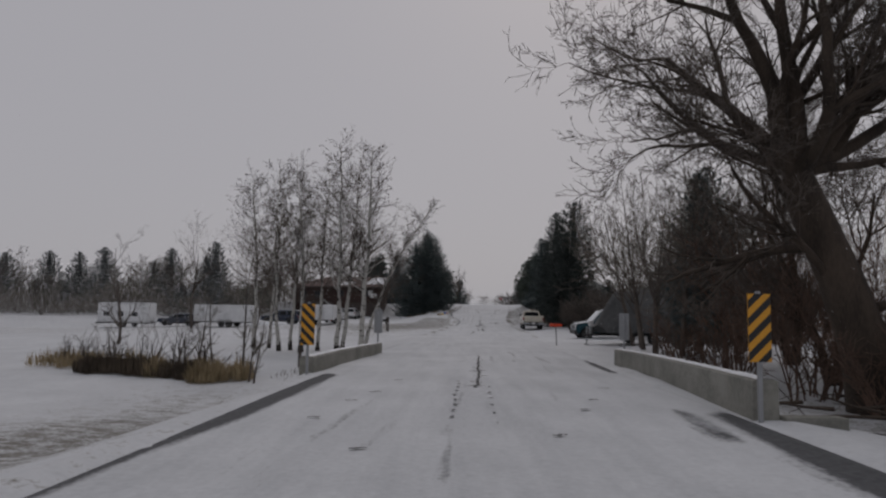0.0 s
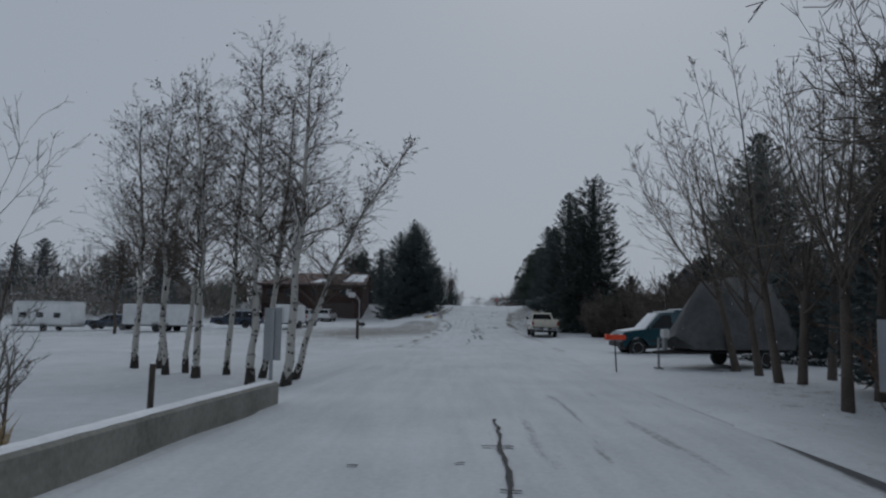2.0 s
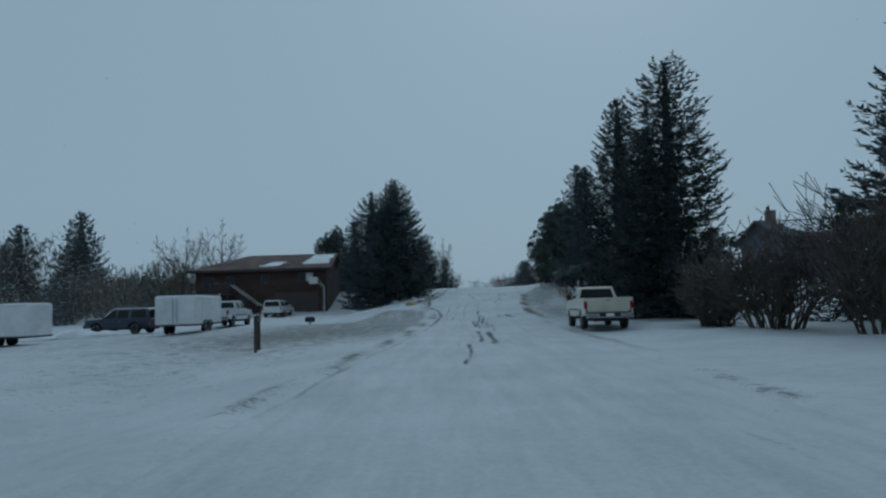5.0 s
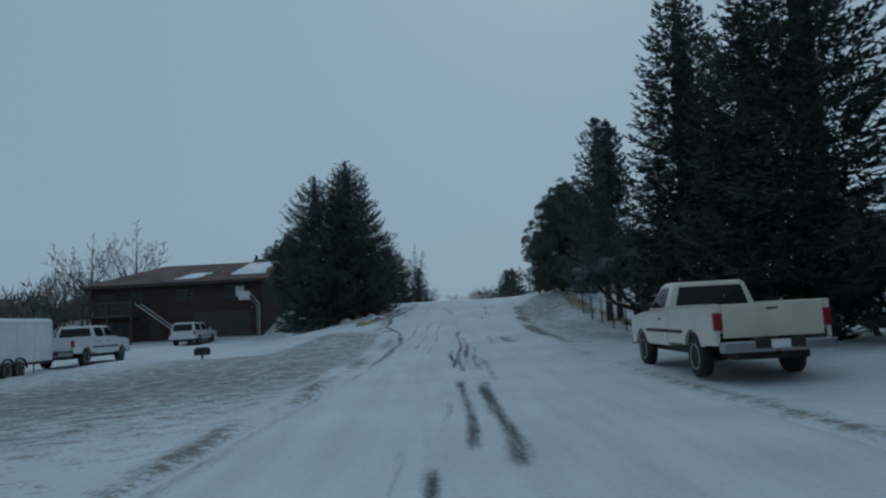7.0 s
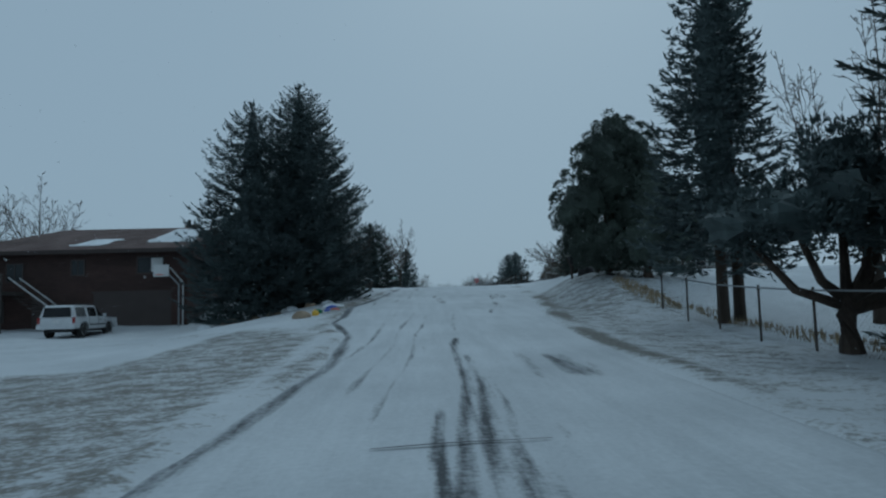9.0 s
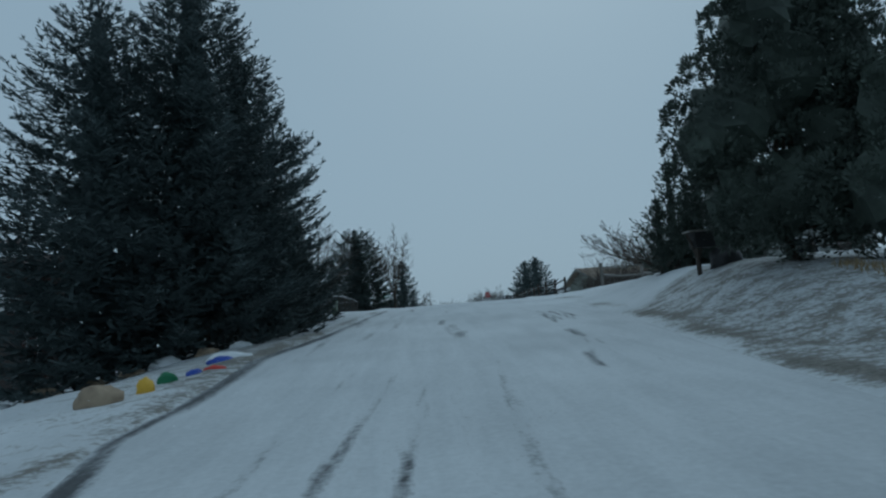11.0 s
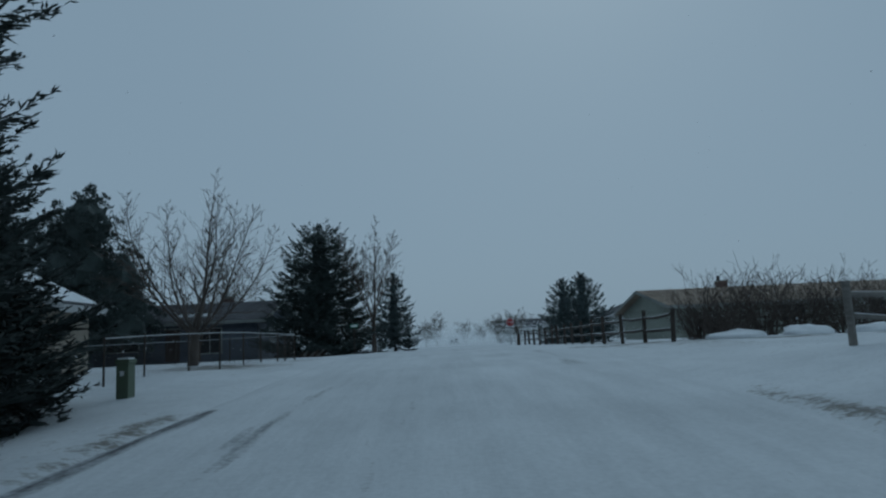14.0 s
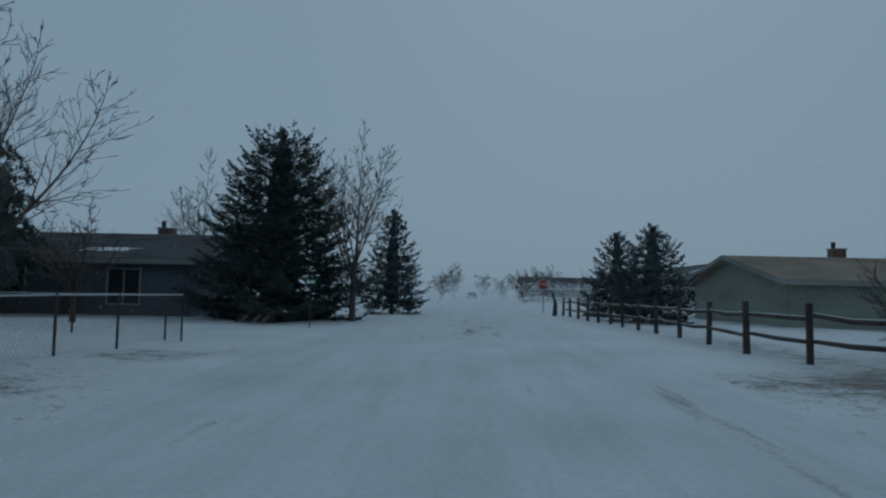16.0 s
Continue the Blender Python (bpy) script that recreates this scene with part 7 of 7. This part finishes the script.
# clutter under the great spruce
def lump(seed, at, rx, ry, rz, mat, name, label, category, dz=0.0, rz_turn=0):
    rngl = random.Random(seed)
    x, y = at
    ob = thing(name, pose(x, y, ground_z(x, y) + dz, 0, 0, rz_turn), label, category)
    bm = bmesh.new()
    bmesh.ops.create_icosphere(bm, subdivisions=3, radius=1)
    for v in bm.verts:
        k = 1 + 0.28 * noise.noise(v.co * 1.6 + Vector((seed, 0, 0))) + 0.12 * noise.noise(v.co * 4 + Vector((seed, 3, 0)))
        v.co = Vector((v.co.x * rx * k, v.co.y * ry * k, max(v.co.z, -0.25) * rz * k))
    part("body", bm, mat, ob, "", True)
    return ob


for i, (x, y, rx, ry, rz, mat, lab) in enumerate([(-1.15, 91.5, 0.34, 0.24, 0.24, M_STONE, "tan plush toy heap in the snow"), (-0.75, 92.1, 0.14, 0.10, 0.20, M_CLOTHYELLOW, "crumpled yellow plastic toy in the snow"), (-0.75, 93.0, 0.15, 0.11, 0.17, M_CLOTHGREEN, "crumpled green plastic sheet in the snow"), (-0.45, 93.4, 0.15, 0.12, 0.12, M_CLOTHBLUE, "small blue plastic toy in the snow"),
                                                 (-0.2, 93.7, 0.2, 0.1, 0.10, M_CLOTHRED, "small red plastic toy in the snow"), (-0.45, 95.0, 0.26, 0.16, 0.13, M_CLOTHBLUE, "flat blue plastic sheet half under snow"), (-0.5, 95.7, 0.5, 0.28, 0.15, M_SNOW, "small heap of clean snow")]):
    lump(500 + i, (x, y), rx, ry, rz, mat, "yard_toy" if mat is not M_SNOW else "snow_heap", lab, "toy" if mat is not M_SNOW else "snow")
for i, (x, y, s, mat) in enumerate([(-5.5, 98.3, 0.45, M_STONE), (-4.6, 98.8, 0.35, M_STONE), (-3.6, 98.6, 0.3, M_STONE), (-2.9, 98.9, 0.4, M_SNOW), (-2.0, 99.2, 0.35, M_STONE), (-1.2, 99.4, 0.3, M_SNOW), (-6.6, 98.2, 0.4, M_SNOW)]):
    lump(520 + i, (x, y), s, s * 0.8, s * 0.6, mat, "garden_rock" if mat is M_STONE else "snow_heap", "tan garden rock dusted with snow" if mat is M_STONE else "heap of snow on a garden rock", "rock" if mat is M_STONE else "snow")
for i, (x, y, rx, ry, rz) in enumerate([(-21.5, 79.5, 1.5, 0.8, 0.55), (-23.5, 79.0, 1.2, 0.8, 0.45), (-19.8, 80.2, 0.9, 0.6, 0.35), (16.5, 128.2, 1.1, 0.7, 0.34), (19.5, 129.0, 1.0, 0.7, 0.42), (22.5, 129.6, 0.9, 0.6, 0.36)]):
    lump(540 + i, (x, y), rx, ry, rz, M_SNOW, "snow_pile", "shovelled pile of lumpy snow", "snow")
lump(560, (11.15, 98.6), 0.42, 0.36, 0.46, M_BLACKTRIM, "covered_heap", "dark plastic sheet over a low heap beside the drive", "tarp")

# ---- trees: the upper street ----
vase_tree(600, (12.75, 107.4), 2.8, 0.13, 0.5, 12, 5.1, "spreading bare apple tree by the fence", "apple_tree", "apple trees", -0.5, 0.0, M_BARK, M_TWIG, 0.11, 0.0055, 0.10, 0.42)
for i, (x, y, h, r) in enumerate([(11.8, 103.5, 3.65, 1.2), (12.4, 103.7, 3.0, 1.1), (13.05, 103.3, 3.75, 1.3), (13.8, 103.5, 3.5, 1.2), (14.6, 103.7, 3.0, 1.0), (11.35, 103.6, 2.5, 0.8), (12.9, 104.2, 3.5, 1.1)]):
    conifer(605 + i, h, r, (x, y), "spiky dark upright juniper by the fence", 0.05, 0.72, 0.15, 1.3, mat=M_CEDAR, sag=-0.75, group="upright junipers", name="juniper_tree", ragged=0.6, core=0.4)
for i, (x, y, h, s) in enumerate([(16.2, 131.0, 2.0, 1.5), (17.4, 131.8, 2.7, 2.2), (19.4, 132.2, 2.9, 2.2), (21.5, 132.5, 2.7, 2.2), (23.8, 133.0, 2.9, 2.3), (16.4, 129.0, 1.5, 1.3), (26.3, 133.5, 2.8, 2.3), (29.5, 134.5, 2.8, 2.3)]):
    bush(620 + i, (x, y), h, s, "bare twiggy shrub beside the long house", 30, M_TWIG, 2, "bare_bush", "bare bushes", split=(0, 4, 6), rmin=0.008)
conifer(80, 8.3, 4.4, (-2.15, 145.2), "broad dark spruce by the corner house", 0.15, 0.48, 0.23, 1.4, ragged=0.32, core=0.66, mat=M_SHADESPRUCE)
conifer(81, 6.2, 2.3, (1.8, 156.0), "small dark spruce on the verge", 0.5, 0.66, 0.24, 1.6)
vase_tree(82, (1.25, 144.2), 9.2, 0.13, 2.4, 8, 5.0, "slender bare tree with upswept limbs", m_stem=M_TWIG, rmin=0.008, side=0.24, flare=1.1)
conifer(83, 5.3, 2.7, (15.6, 158.5), "small dark spruce by the rail fence", 0.3, 0.66, 0.24, 1.6)
conifer(84, 4.9, 2.7, (15.3, 149.8), "small dark spruce by the rail fence", 0.3, 0.66, 0.24, 1.6)
vase_tree(85, (-3.5, 126.5), 7.5, 0.17, 1.4, 10, 6.4, "bare yard tree with long upright limbs", leanx=0.6, m_stem=M_TWIG, rmin=0.005, side=0.30, every=0.2)
lobed(86, [(1.65 * a, 1.4 * b, 1.68 * c, 1.62 * d, 1.7 * e) for a, b, c, d, e in ((0, 0, 3.3, 1.8, 1.8), (1.0, 0.2, 2.3, 1.6, 1.4), (-1.1, 0, 2.6, 1.6, 1.5), (0.3, 0, 5.0, 1.2, 1.4), (-2.0, 0.3, 2.0, 1.3, 1.3), (1.8, 0, 1.5, 1.3, 1.2), (0, 0, 1.2, 1.7, 1.0), (-0.7, 0, 4.4, 1.1, 1.1), (1.5, 0.1, 3.2, 1.0, 1.1))], (-15.6, 142.0), "bushy dark pine before the corner house", M_SHADESPRUCE, 0.20, 1400, "pine_tree", 1.3, trunk_r=0.2, tip_up=0.9)
# pale stem and twigs carry this tree's haze in their colour
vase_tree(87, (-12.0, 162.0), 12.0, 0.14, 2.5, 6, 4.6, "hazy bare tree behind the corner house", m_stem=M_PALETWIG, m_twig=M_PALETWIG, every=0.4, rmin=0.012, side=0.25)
vase_tree(88, (-7.6, 139.0), 4.8, 0.10, 1.2, 8, 4.0, "small bare tree by the wire fence", rmin=0.007, side=0.3, every=0.2)
stump = thing("tree_stump", place_on(11.6, 157.5), "dark broken tree stump by the fence", "stump")
bm = rod((0, 0, -0.2), (0.05, 0, 0.8), 0.16, 0.12, 9)
rod((0.05, 0, 0.75), (-0.15, 0.05, 1.5), 0.10, 0.04, 8, bm)
part("stub", bm, M_BARK, stump)
logs = thing("firewood_heap", place_on(-2.2, 141.8), "small heap of cut logs and stakes in the snow", "firewood")
for k in range(7):
    part("log", rod((-0.6 + 0.2 * k, rng.uniform(-.2, .2), 0.05), (-0.4 + 0.22 * k, rng.uniform(-.1, .5), rng.uniform(0.2, 0.7)), 0.07, 0.06, 8), M_GREYWOOD if k % 2 else M_BARK, logs)
# far trees: haze is put into the pale colour of stems and twigs
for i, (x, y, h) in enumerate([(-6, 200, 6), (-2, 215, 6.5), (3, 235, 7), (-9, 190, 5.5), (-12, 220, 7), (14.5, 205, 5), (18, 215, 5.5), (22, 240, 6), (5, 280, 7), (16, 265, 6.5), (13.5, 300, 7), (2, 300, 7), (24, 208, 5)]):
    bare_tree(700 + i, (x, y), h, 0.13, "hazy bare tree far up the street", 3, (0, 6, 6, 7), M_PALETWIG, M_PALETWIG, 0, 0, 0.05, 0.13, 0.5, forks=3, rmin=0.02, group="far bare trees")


# ---- snow in the air: small falling flakes, and oversized flakes standing in for haze ----
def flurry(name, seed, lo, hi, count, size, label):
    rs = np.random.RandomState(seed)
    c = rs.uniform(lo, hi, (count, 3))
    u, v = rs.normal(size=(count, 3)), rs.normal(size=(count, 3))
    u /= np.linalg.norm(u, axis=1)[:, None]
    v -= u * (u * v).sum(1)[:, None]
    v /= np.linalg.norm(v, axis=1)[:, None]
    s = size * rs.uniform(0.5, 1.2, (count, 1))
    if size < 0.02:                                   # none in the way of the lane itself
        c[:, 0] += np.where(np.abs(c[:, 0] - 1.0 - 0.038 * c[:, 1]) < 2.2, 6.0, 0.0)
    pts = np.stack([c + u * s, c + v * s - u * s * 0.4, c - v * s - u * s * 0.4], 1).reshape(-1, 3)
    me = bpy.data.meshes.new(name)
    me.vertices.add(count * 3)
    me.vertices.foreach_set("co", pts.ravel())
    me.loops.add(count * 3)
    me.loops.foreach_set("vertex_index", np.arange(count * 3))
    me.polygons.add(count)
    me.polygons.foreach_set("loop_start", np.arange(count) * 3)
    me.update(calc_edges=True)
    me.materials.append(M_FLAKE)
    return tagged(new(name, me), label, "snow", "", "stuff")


flurry("falling_snow", 1, (-22, 12, 0.6), (24, 150, 8), 20000, 0.011, "small snowflakes falling over the street")
# oversized bright flakes, added to veil the distance as haze would
flurry("haze_flakes", 2, (-40, 174, 2.9), (50, 300, 5.6), 100000, 0.064, "oversized flakes standing in for haze over the far street")
flurry("haze_flakes", 4, (-34, 166, 2.9), (44, 215, 4.0), 36000, 0.051, "oversized flakes for ground drift and haze on the far street")
flurry("haze_flakes", 3, (-95, 66, -1.2), (-26, 98, 6.0), 45000, 0.036, "oversized flakes standing in for haze over the far yards")
